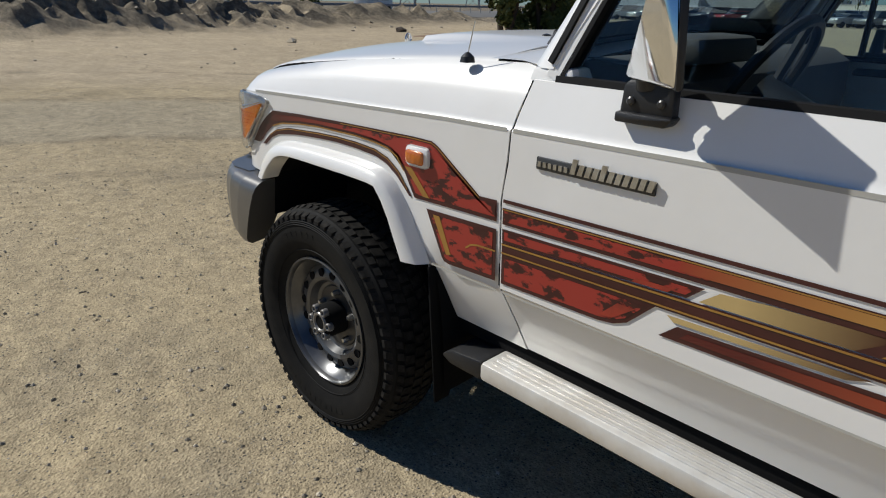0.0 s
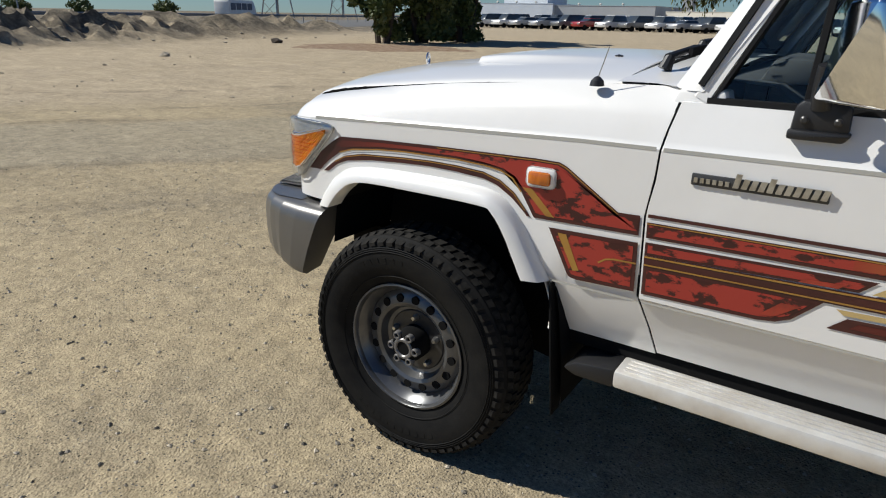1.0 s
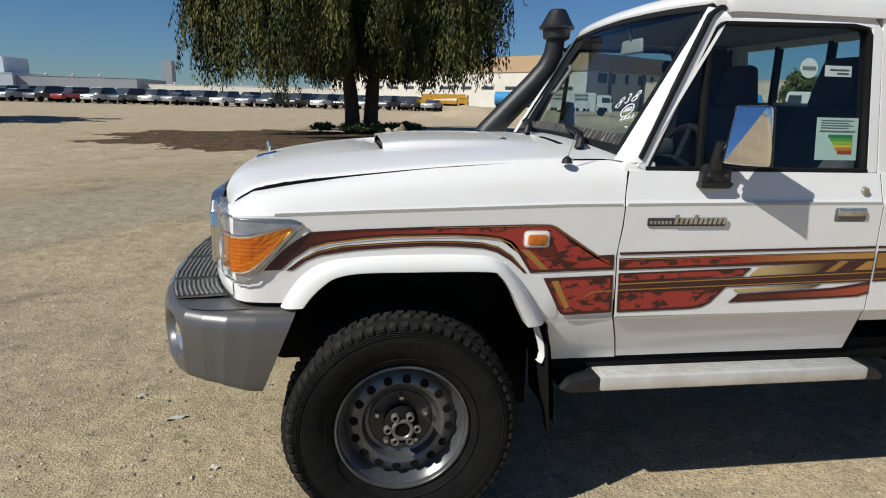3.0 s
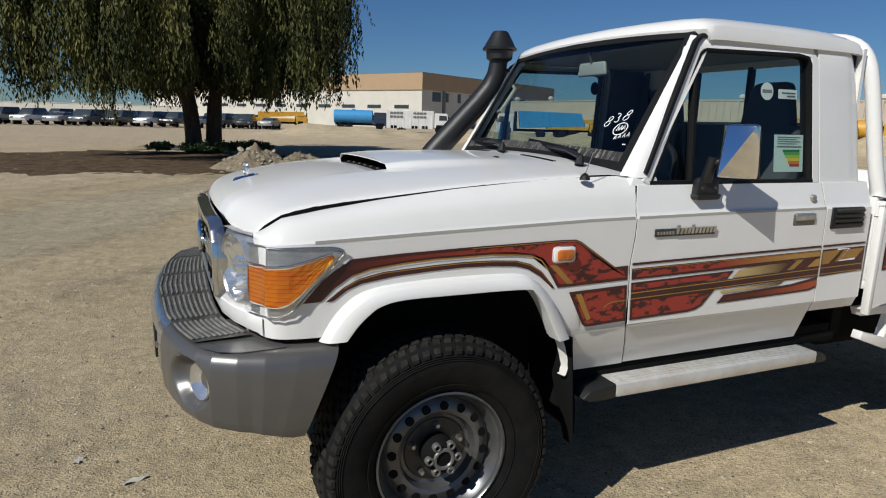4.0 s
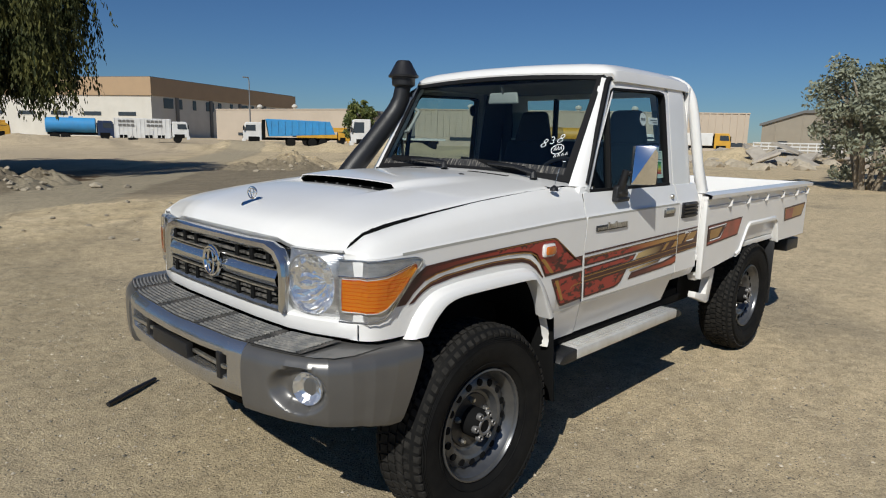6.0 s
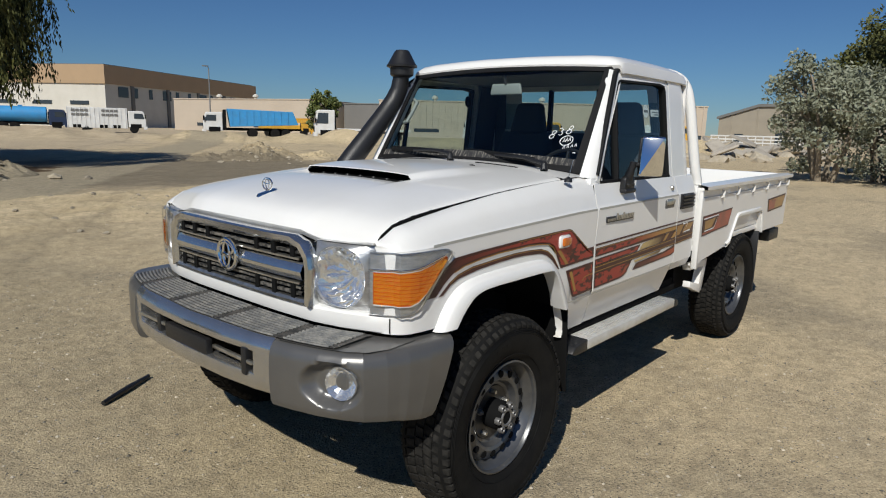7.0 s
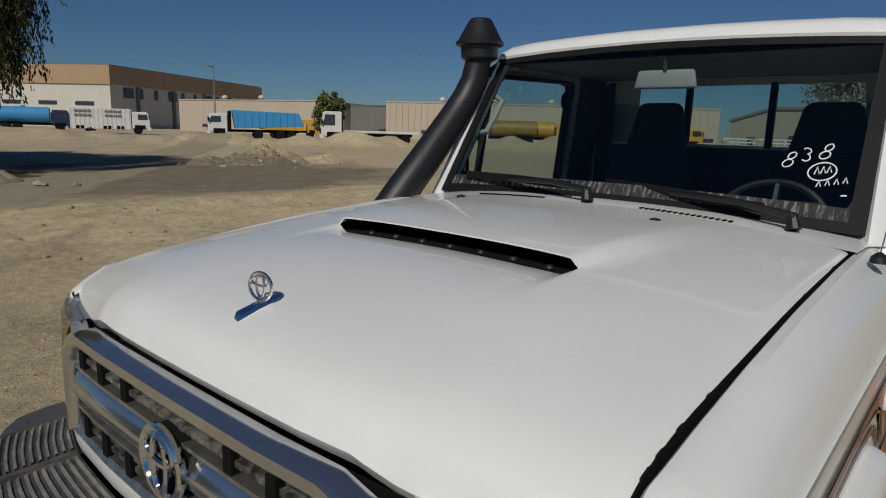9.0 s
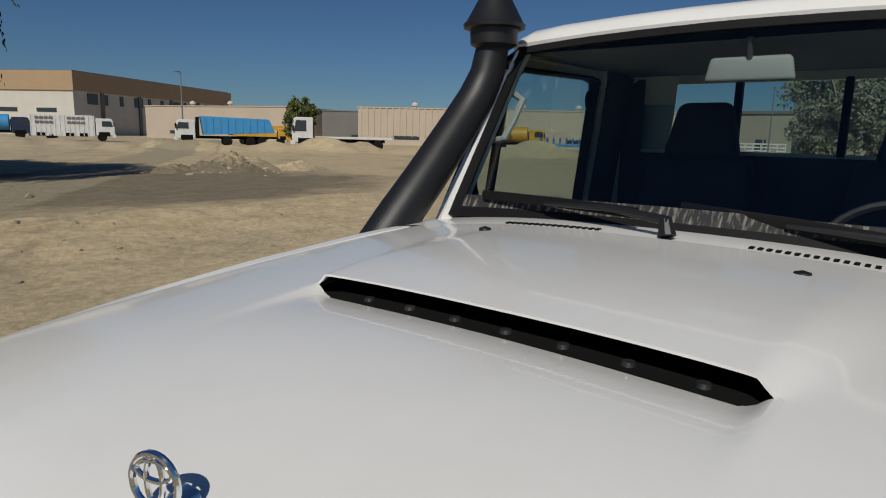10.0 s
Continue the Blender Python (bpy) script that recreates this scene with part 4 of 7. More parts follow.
bus = thing("bus", "white and blue coach on the road", "bus", p.x, p.y, 0.10)
bus.rotation_euler = (0, 0, math.atan2(road_dir.y, road_dir.x))
bpy.context.view_layer.update()
local_part("body", prism([(-3.5, 0.4), (3.3, 0.4), (3.5, 0.9), (3.35, 1.7), (2.8, 2.75), (2.5, 2.95), (-3.4, 2.95), (-3.5, 2.6)], -1.2, 1.2, "y", 0.12), TRUCKWHITE, bus, smooth=True)
for k in range(4):
    local_part("window", box(-3.1 + 1.38 * k, -1.85 + 1.38 * k, -1.21, 1.21, 1.6, 2.5, 0.03), NAVY, bus)
local_part("windscreen", prism([(3.37, 1.75), (3.40, 1.75), (2.92, 2.65), (2.88, 2.65)], -1.05, 1.05, "y"), NAVY, bus)
for x in (-2.3, 2.3):
    for y in (-1.1, 1.1):
        local_part("wheel", lathe([(0.0, -0.15), (0.5, -0.14), (0.5, 0.14), (0.0, 0.15)], 16, "y", (x, y, 0.5)), RUBBER, bus)

# lattice pylons beyond the road
def make_pylon(x, y, h):
    t = thing("pylon", "distant steel lattice power pylon", "pylon", x, y)
    w = h * 0.11
    for sx in (-1, 1):
        for sy in (-1, 1):
            part("leg", tube([(x + sx * w, y + sy * w, 0), (x + sx * w * 0.25, y + sy * w * 0.25, h * 0.62), (x, y, h)], [0.22, 0.16, 0.1], 5), ZINC, t)
    for k in range(5):
        f0, f1 = k / 7, (k + 1) / 7
        a, b = w * (1 - 1.2 * f0), w * (1 - 1.2 * f1)
        part("brace", tube([(x - a, y - a, h * f0), (x + b, y - b, h * f1)], 0.1, 4), ZINC, t)
        part("brace", tube([(x + a, y - a, h * f0), (x - b, y - b, h * f1)], 0.1, 4), ZINC, t)
    for f in (0.66, 0.78, 0.9):
        part("arm", tube([(x - h * 0.14, y, h * f), (x, y, h * f + 0.6), (x + h * 0.14, y, h * f)], 0.14, 4), ZINC, t)


for x, y, h in ((-150, 135, 30), (-170, 185, 32), (-140, 190, 30)):
    make_pylon(x, y, h)
for k, (x, y) in enumerate(((-120, 62), (-110, 72), (-135, 58))):
    make_tree("bush", "dark bush on the sand beyond the road", x, y, 2.8, 2.6, LEAF_DARK, 90 + k, 0.2, 0.3, 1200, 1.0)

# street lamps
lamp_spots = [(*polar(29.3, 84), 8.2), (*polar(77, 88), 8.2), (*along(46, 10, 0.4).xy, 9), (*along(46, 50, 0.4).xy, 9), (*along(46, 95, 0.4).xy, 9)]
for x, y, h in lamp_spots:
    t = thing("street_lamp", "thin grey steel street lamp", "street lamp", x, y)
    part("pole", tube([(x, y, 0), (x, y, h - 0.3), (x - 0.1, y, h)], [0.1, 0.06, 0.05], 8), ZINC, t)
    part("head", box(x - 0.8, x - 0.05, y - 0.12, y + 0.12, h - 0.05, h + 0.08, 0.03), ZINC, t)

# rubble on the heaps, stones and litter on the sand
def stone_mesh(seed):
    bm = bmesh.new()
    bmesh.ops.create_icosphere(bm, subdivisions=1, radius=1.0)
    for v in bm.verts:
        v.co *= 1 + 0.75 * noise.noise(v.co * 1.1 + Vector((seed * 3.7, 0.3, 0)))
        v.co.z *= 0.5
    me = bpy.data.meshes.new("stone")
    bm.to_mesh(me)
    bm.free()
    me.materials.append(ROCK)
    return me


STONES = [stone_mesh(k) for k in range(7)]
rng = random.Random(8)
spots = []
for hx, hy, hr, n, lo, hi in ((1.7, 17.0, 1.2, 60, 0.03, 0.15), (14.4, 22.4, 2.4, 50, 0.03, 0.15)):
    for k in range(n):
        spots.append((hx + rng.gauss(0, 0.55) * hr, hy + rng.gauss(0, 0.5) * hr, rng.uniform(lo, hi) * rng.uniform(0.5, 1)))
for k in range(40):
    spots.append((52 + rng.gauss(0, 7), 13 + rng.gauss(0, 4), rng.uniform(0.15, 0.75)))
for k in range(60):
    u = rng.uniform(-10, 40)
    p = along(rng.gauss(-2.2, 1.6), u, 0)
    spots.append((p.x, p.y, rng.uniform(0.04, 0.16)))
spots += [(3.95, 16.4, 0.22), (4.6, 15.9, 0.16), (-19.6, 11.2, 0.24)]
for k in range(90):
    spots.append((rng.uniform(-0.5, 7.0), rng.uniform(6.6, 11.0), 0.015 + 0.05 * rng.random() ** 2))
for k in range(60):
    spots.append((rng.uniform(-20, -7), rng.uniform(-3, 12), 0.02 + 0.05 * rng.random() ** 2))
for x, y, r in spots:
    ob = new("stone", STONES[rng.randrange(7)])
    ob.matrix_world = pose(x, y, ground_z(x, y) + max(heap_rise(x, y, h) for h in HEAPS) + 0.1 * r, rng.uniform(-20, 20), rng.uniform(-20, 20), rng.uniform(0, 360)) @ Matrix.Diagonal((r, r * rng.uniform(0.7, 1), r, 1))
    tagged(ob, "pale broken stone lying on the sand", "stone", "rubble")


rng = random.Random(77)
for k in range(34):
    w, d, h = rng.uniform(0.5, 1.5), rng.uniform(0.4, 1.0), rng.uniform(0.08, 0.16)
    x, y = 52 + rng.gauss(0, 4.0), 13.5 + rng.gauss(0, 4.2)
    bm = box(-w, w, -d, d, -h, h, 0.02, segs=1)
    for v in bm.verts:
        v.co += 0.1 * Vector(noise.noise_vector(v.co * 1.3 + Vector((k, 0, 0))))
    tagged(link("broken_concrete", bm, CONCRETE, smooth=False, at=pose(x, y, ground_z(x, y) + 0.35 * rng.random() + 0.1, rng.uniform(-28, 28), rng.uniform(-28, 28), rng.uniform(0, 360))),
           "broken pale concrete block tipped on the rubble", "rubble", "rubble")
rock = new("boulder", stone_mesh(9))
rock.data.materials.clear()
rock.data.materials.append(BARK)
rock.matrix_world = pose(-25.2, 21.3, ground_z(-25.2, 21.3) + 0.1, 5, 10, 40) @ Matrix.Diagonal((0.36, 0.32, 0.4, 1))
tagged(rock, "dark brown boulder at the foot of the soil ridge", "boulder")


def make_gravel():
    """Loose pebbles and clods over the lot near the truck, in one mesh."""
    rng = random.Random(15)
    verts, faces = [], []
    for k in range(15000):
        if k < 11000:
            x, y = rng.uniform(-5.5, 3.0), rng.uniform(-3.0, 4.5)
        else:
            x, y = rng.uniform(-9, 8), rng.uniform(-4, 9)
        r = 0.003 + 0.0085 * rng.random() ** 3
        z = ground_z(x, y) + r * 0.25
        a = rng.uniform(0, 6.28)
        k0 = len(verts)
        n = 5
        verts.append((x, y, z + r * rng.uniform(0.5, 0.9)))
        for j in range(n):
            b = a + 6.283 * j / n
            q = r * rng.uniform(0.7, 1.3)
            verts.append((x + q * math.cos(b), y + q * math.sin(b), z))
        for j in range(n):
            faces.append((k0, k0 + 1 + j, k0 + 1 + (j + 1) % n))
        faces.append(tuple(k0 + 1 + j for j in reversed(range(n))))
    me = bpy.data.meshes.new("gravel")
    me.from_pydata(verts, [], faces)
    me.materials.append(PEBBLE)
    tagged(new("gravel", me), "loose grey and tan pebbles on the sand", "gravel", kind="stuff")


make_gravel()

# dark stick and scraps lying about
tagged(link("stick", tube([(-0.75, 1.29, 0.018), (-0.58, 1.385, 0.024), (-0.40, 1.50, 0.018)], [0.014, 0.018, 0.012], 8), BLACK), "dark stick lying on the sand", "stick")
for x, y, w, turn in ((-1.01, 0.04, 0.11, 20), (-1.25, 0.30, 0.06, 70), (-0.75, -0.42, 0.05, 10)):
    z = ground_z(x, y) + 0.006
    bm = sheet([[(w * u, 0.03 * v, 0.006 * math.sin(9 * u + 4 * v)) for u in steps(-0.5, 0.5, 6)] for v in (-0.5, 0, 0.5)])
    tagged(link("paper_scrap", bm, SCRAP, at=pose(x, y, z, 0, 0, turn)), "small crumpled pale scrap on the sand", "litter", "scraps")


# ---- the white pickup truck ----
truck = thing("pickup_truck", "white single-cab pickup truck with red and gold stripes, on sand", "pickup truck")

CREASE_Z = [(-0.56, 1.160), (-0.1, 1.178), (0.57, 1.200), (1.26, 1.208), (2.2, 1.212)]
GAP_Z = [(-0.60, 1.185), (-0.56, 1.200), (-0.50, 1.236), (-0.36, 1.262), (-0.18, 1.287), (0.10, 1.316), (0.45, 1.338), (0.80, 1.350)]
ARCH = [(-0.345, 0.868), (-0.30, 0.905), (-0.262, 0.940), (-0.225, 0.963), (-0.17, 0.976), (0.0, 0.979), (0.28, 0.977), (0.318, 0.966),
        (0.345, 0.940), (0.371, 0.902), (0.40, 0.845), (0.434, 0.778), (0.505, 0.770), (0.526, 0.745), (0.545, 0.66), (0.558, 0.60)]


def side_y(x, z):
    """Half the body's width at a place along the side."""
    c = curve(x, CREASE_Z)
    y = 0.85
    if z < 0.79:
        y -= 0.006 + 0.36 * (0.79 - z)
    if z > c:
        y = lerp(0.842, 0.800, min(1, (z - c - 0.004) / 0.125))
    return y


DOOR_EDGE = [(0.60, 0.828), (0.69, 0.805), (0.785, 0.773), (1.02, 0.763), (1.05, 0.765), (1.12, 0.776), (1.21, 0.780), (1.26, 0.788), (1.32, 0.802), (1.36, 0.812)]


def warp(x, z):
    """Shifts places near the door's front edge along with its bent line."""
    return x + (curve(z, DOOR_EDGE) - 0.776) * max(0.0, 1 - abs(x - 0.776) / 0.2)


def plan_y(x):
    """How far the nose draws in towards its corner."""
    return curve(x, [(-0.585, 0.115), (-0.575, 0.075), (-0.560, 0.045), (-0.535, 0.022), (-0.49, 0.008), (-0.43, 0.0)])


def rounded(pts, k=4):
    """Points along a soft curve through the given ones."""
    out = []
    for i in range(len(pts) - 1):
        a, b, c, d = (Vector(pts[max(i - 1, 0)]), Vector(pts[i]), Vector(pts[i + 1]), Vector(pts[min(i + 2, len(pts) - 1)]))
        for j in range(k):
            t = j / k
            out.append(tuple(0.5 * (2 * b + (c - a) * t + (2 * a - 5 * b + 4 * c - d) * t * t + (3 * b - a - 3 * c + d) * t ** 3)))
    return out + [tuple(pts[-1])]


def make_fender(s):
    xs = [-0.585, -0.58, -0.575, -0.565, -0.55, -0.53, -0.50, -0.46, -0.42, -0.38] + [a[0] for a in ARCH[:5]]
    xs += steps(-0.1, 0.25, 6) + [a[0] for a in ARCH[6:]] + [0.5595, 0.62, 0.70, 0.773]
    xs = sorted(set(xs))
    rows = []
    for x in xs:
        low = 0.868 if x < -0.34 else (0.60 if x > 0.5585 else curve(x, ARCH))
        c, g = curve(x, CREASE_Z), curve(x, GAP_Z) - curve(x, [(-0.6, 0.010), (-0.3, 0.011), (0.2, 0.005), (0.5, 0.0)])
        pull = plan_y(x)
        row = [(x, s * (0.7285 - pull * 0.1), g - (0.006 if x < -0.55 else 0.03)), (x, s * (0.729 - pull * 0.1), g - 0.005), (x, s * (0.733 - pull * 0.1), g), (x, s * (0.752 - 0.2 * pull), g + 0.0015)]
        for f in (0.25, 0.5, 0.75, 0.93):
            zz = lerp(g - 0.004, c + 0.006, f)
            yy = lerp(0.765, side_y(x, c + 0.006), f ** 0.55)
            row.append((x, s * (yy - pull * (0.4 + 0.6 * f)), zz))
        row += [(x, s * (0.8425 - pull), c + 0.004), (x, s * (0.85 - pull), c - 0.002)]
        knots = [0.12, 0.3, 0.5, 0.7, 0.85, 1.0]
        for f in knots:
            zz = lerp(c, low, f)
            row.append((x, s * (side_y(x, zz) - pull), zz))
        row.append((x, s * (side_y(x, low) - pull - 0.02), low + 0.002))
        rows.append([(warp(p[0], p[2]), p[1], p[2]) for p in row])
    name = "front_fender"
    f = part(name, sheet(rows), PAINT, truck)
    thicken(f, 0.004, 1.0 if s > 0 else -1.0)
    # lip round the wheel opening
    inner = [(-0.333, 0.862), (-0.30, 0.905), (-0.262, 0.940), (-0.225, 0.963), (-0.15, 0.977), (0.013, 0.979), (0.28, 0.977), (0.328, 0.960), (0.371, 0.902), (0.402, 0.842), (0.436, 0.775)]
    outer = [(-0.412, 0.855), (-0.377, 0.915), (-0.333, 0.966), (-0.272, 1.003), (-0.175, 1.021), (0.013, 1.029), (0.24, 1.027), (0.338, 1.006), (0.408, 0.940), (0.455, 0.868), (0.507, 0.775)]
    rows = []
    for (xi, zi), (xo, zo) in zip(rounded(inner), rounded(outer)):
        prof = [(1.0, 0.846), (0.97, 0.858), (0.82, 0.876), (0.74, 0.883), (0.68, 0.887), (0.4, 0.894), (0.08, 0.900), (0.03, 0.8995), (0.0, 0.896), (-0.015, 0.890), (-0.04, 0.835)]
        rows.append([(lerp(xi, xo, k), s * y, lerp(zi, zo, k)) for k, y in prof])
    bm = sheet(rows)
    for r in (rows[0], rows[-1]):
        bm.faces.new([bm.verts.new(p) for p in r])
    part("wheel_flare", bm, PAINT, truck)
    # black inner liner of the wheel house
    rows = []
    for x, z in [(-0.37, 0.70)] + ARCH[:-1] + [(0.565, 0.50), (0.575, 0.36)]:
        rows.append([(x, s * 0.838, z + 0.006), (x, s * 0.5, z + 0.006)])
    bm = sheet(rows)
    # inner wall carried lower at the rear to block sun leaking under the truck
    vs = [bm.verts.new((x, s * 0.5, z)) for x, z in ((-0.37, 0.45), (-0.37, 0.98), (0.56, 0.98), (0.56, 0.28))]
    bm.faces.new(vs)
    part("wheel_liner", bm, DARK, truck)
    # ragged white flange inside the arch, behind the wheel
    jag = random.Random(12)
    rows = []
    for x, z in rounded([(0.385, 0.925), (0.43, 0.86), (0.475, 0.775), (0.50, 0.71), (0.515, 0.65), (0.505, 0.61)], 3):
        w = 0.010 + 0.014 * jag.random()
        rows.append([(x + 0.012, s * 0.835, z), (x + 0.004, s * 0.828, z), (x - 0.004, s * (0.828 - w), z), (x + 0.008, s * (0.822 - w), z)])
    thicken(part("arch_flange", sheet(rows), PAINT_DUST, truck, "ragged white inner flange"), 0.003)
    # mud flap behind the wheel
    bm = hull8([(0.552, s * 0.80, 0.33), (0.552, s * 0.862, 0.33), (0.558, s * 0.862, 0.33), (0.558, s * 0.80, 0.33)],
               [(0.512, s * 0.66, 0.77), (0.512, s * 0.862, 0.77), (0.520, s * 0.862, 0.77), (0.520, s * 0.66, 0.77)], 0.002)
    part("mud_flap", bm, DARK, truck)


for s in (-1, 1):
    make_fender(s)
# bonnet, with a raised scoop whose mouth opens forwards
HOOD_MID = [(0.0, 1.198), (0.008, 1.218), (0.025, 1.243), (0.06, 1.266), (0.14, 1.292), (0.35, 1.332), (0.64, 1.360), (1.0, 1.384), (1.36, 1.402)]
HOOD_EDGE = [(0.0, 1.180), (0.012, 1.199), (0.035, 1.216), (0.08, 1.240), (0.19, 1.264), (0.4, 1.288), (0.7, 1.318), (1.0, 1.339), (1.2, 1.349)]
LIP = -0.045


def nose_x(y):
    return curve(abs(y), [(0, -0.660), (0.15, -0.659), (0.3, -0.654), (0.42, -0.642), (0.5, -0.628), (0.58, -0.611), (0.66, -0.592), (0.725, -0.574)])


def hood_z(x, y):
    d = x - nose_x(y)
    w = min(1, (abs(y) / 0.725)) ** 2.6
    z = lerp(smooth(d, HOOD_MID), smooth(d, HOOD_EDGE), w)
    drop = curve(abs(y), [(0.40, 0.0), (0.47, -0.016), (0.52, -0.022), (0.62, -0.014), (0.725, 0.0)])
    return z + drop * math.exp(-max(0, d) / 0.03)


def scoop_h(x, y):
    fx = smooth(x, [(LIP, 0.019), (0.05, 0.022), (0.15, 0.021), (0.35, 0.013), (0.5, 0.004), (0.6, 0.0)])
    grow = curve(x, [(LIP, 0.004), (0.08, 0.05), (0.5, 0.12)])
    fy = curve(abs(y + 0.014), [(0, 1.0), (0.32, 1.0), (0.340 + grow * 0.1, 0.985), (0.348 + grow * 0.25, 0.90), (0.353 + grow * 0.6, 0.45), (0.358 + grow, 0.08), (0.366 + grow * 1.2, 0.0)])
    return fx * fy


def scoop_dip(x, y):
    fx = smooth(x, [(-0.26, 0.0), (-0.12, 0.30), (LIP, 1.0)])
    fy = smooth(abs(y + 0.014), [(0, 1.0), (0.325, 1.0), (0.348, 0.6), (0.360, 0.0)])
    return -0.022 * fx * fy


ys = [-0.7225, -0.718, -0.70, -0.67, -0.62, -0.56, -0.52] + steps(-0.48, -0.24, 26) + steps(-0.2, 0.2, 6) + steps(0.24, 0.48, 26) + [0.52, 0.56, 0.62, 0.67, 0.70, 0.718, 0.7225]


def hood_point(x, y, raised):
    z = hood_z(x, y) + (scoop_h(x, y) if raised else scoop_dip(x, y))
    if abs(y) > 0.715:
        z -= 0.002 if abs(y) < 0.72 else 0.006
    return (x, y, z)


front_rows = []
for f in (0, 0.008, 0.018, 0.035, 0.055, 0.085, 0.13, 0.2, 0.3, 0.42, 0.55, 0.68, 0.8, 0.9, 0.96, 1.0):
    front_rows.append([hood_point(lerp(nose_x(y), LIP, f), y, False) for y in ys])
front_rows.insert(0, [(p[0] + 0.014, p[1], p[2] - 0.022) for p in front_rows[0]])
back_rows = [[hood_point(lerp(LIP, 0.62, f), y, True) for y in ys] for f in (0, 0.02, 0.06, 0.12, 0.2, 0.3, 0.42, 0.55, 0.68, 0.8, 0.9, 1.0)]
bm = sheet(front_rows)
sheet(back_rows, bm)
hood = part("bonnet", bm, PAINT, truck, "white bonnet with a scoop")
thicken(hood, 0.004, -1.0)
yd = steps(-0.37, 0.37, 14)
bm = sheet([[(x, y, hood_z(LIP, y) - 0.0205 + 0.1 * (x - LIP)) for y in yd] for x in (LIP - 0.003, LIP + 0.06, LIP + 0.14)])
sheet([[(LIP + 0.14, y, hood_z(LIP, y) + dz) for y in yd] for dz in (-0.02, 0.022)], bm)
# ceiling: underside of the white bulge, coloured black for its shade
sheet([[(x, y, hood_z(x, y) + scoop_h(x, y) - 0.007) for y in steps(-0.35, 0.35, 14)] for x in (LIP + 0.006, LIP + 0.06, LIP + 0.14)], bm)
duct = part("scoop_duct", bm, DARK, truck, "duct inside the bonnet scoop with a black floor, ceiling blackened for shade")
for k in range(7):
    y = -0.30 + k * 0.09
    part("clip", lathe([(0.0, 0.004), (0.008, 0.004), (0.010, -0.002)], 12, "z", (LIP + 0.018, y, hood_z(LIP, y) - 0.018)), STEEL_BLACK, duct)

# black gap between bonnet and fenders
for s in (-1, 1):
    gx = [-0.568, -0.55, -0.53, -0.50, -0.46, -0.40, -0.3, -0.18, 0.0, 0.2, 0.45, 0.60]
    part("panel_gap", sheet([[(x, s * 0.7215, hood_z(x, 0.7225) - 0.005), (x, s * 0.7235, hood_z(x, 0.7225) - 0.007), (x, s * 0.7245, curve(x, GAP_Z) - 0.022), (x, s * 0.738, curve(x, GAP_Z) - 0.022)] for x in gx]), DARK, truck)

# cowl under the windscreen, with its row of slots
rows = []
for x, dz in ((0.612, -0.004), (0.66, 0.004), (0.72, 0.008), (0.80, 0.012), (0.86, 0.006)):
    w = curve(x, [(0.61, 0.742), (0.72, 0.746), (0.80, 0.775), (0.86, 0.79)])
    rows.append([(x, y, lerp(1.392, 1.345, (abs(y) / 0.79) ** 2.2) + dz * (1 - (abs(y) / 0.8) ** 4)) for y in steps(-w, w, 20)])
cowl = part("cowl", sheet(rows), PAINT, truck)
for y0 in (-0.44, 0.16):
    for k in range(16):
        y = y0 + k * 0.017
        z = lerp(1.392, 1.345, (abs(y) / 0.79) ** 2.2) + 0.006
        part("slot", box(0.655, 0.675, y, y + 0.009, z - 0.002, z + 0.0015), DARK, cowl)

# front: dark core, white strip under the lamps
def front_x(y):
    return curve(abs(y), [(0, -0.682), (0.3, -0.680), (0.5, -0.668), (0.62, -0.640), (0.70, -0.608), (0.76, -0.583), (0.80, -0.556), (0.83, -0.52)])


ysf = steps(-0.83, 0.83, 40)
part("radiator_panel", sheet([[(front_x(y) + 0.045, y, z) for y in steps(-0.495, 0.495, 20)] for z in (0.60, 0.9, 1.16)]), DARK, truck)
rows = [[(front_x(y) + dx, y, z) for y in ysf] for dx, z in ((0.03, 0.940), (0.002, 0.934), (-0.006, 0.925), (-0.008, 0.90), (0.0, 0.872), (0.02, 0.862))]
part("front_valance", sheet(rows), PAINT, truck)

for s in (-1, 1):
    part("panel_joint", sheet([[(front_x(y) - 0.0092, s * y, z) for y in (0.789, 0.7925)] for z in (0.872, 0.90, 0.926)]), DARK, truck)

# grille
grille = part("grille", sheet([[(front_x(y) + 0.03, y, z) for y in steps(-0.49, 0.49, 14)] for z in (0.935, 1.16)]), DARK, truck, "black grille with a chrome surround")
def grille_bar(z0, z1, out, mat, name, y0=-0.44, y1=0.44, label=""):
    rows = []
    for dz, dx in ((0, 0.012), (0.08, 0.0), (0.92, 0.0), (1, 0.012)):
        rows.append([(front_x(y) - out + dx, y, lerp(z0, z1, dz)) for y in steps(y0, y1, 14)])
    rows.append([(front_x(y) + 0.03, y, z1) for y in steps(y0, y1, 14)])
    rows.insert(0, [(front_x(y) + 0.03, y, z0) for y in steps(y0, y1, 14)])
    bm = sheet(rows)
    return part(name, bm, mat, grille, label)


rows = [[(front_x(y) - 0.016 + dx, y, lerp(1.018, 1.080, f)) for y in steps(-0.455, 0.455, 18)] for f, dx in ((0, 0.04), (0, 0.006), (0.12, 0.001), (0.45, -0.004), (0.52, -0.003), (0.6, 0.0), (0.9, 0.008), (1, 0.016), (1, 0.04))]
part("bar", sheet(rows), CHROME_WORN, grille, "wide chrome centre bar")
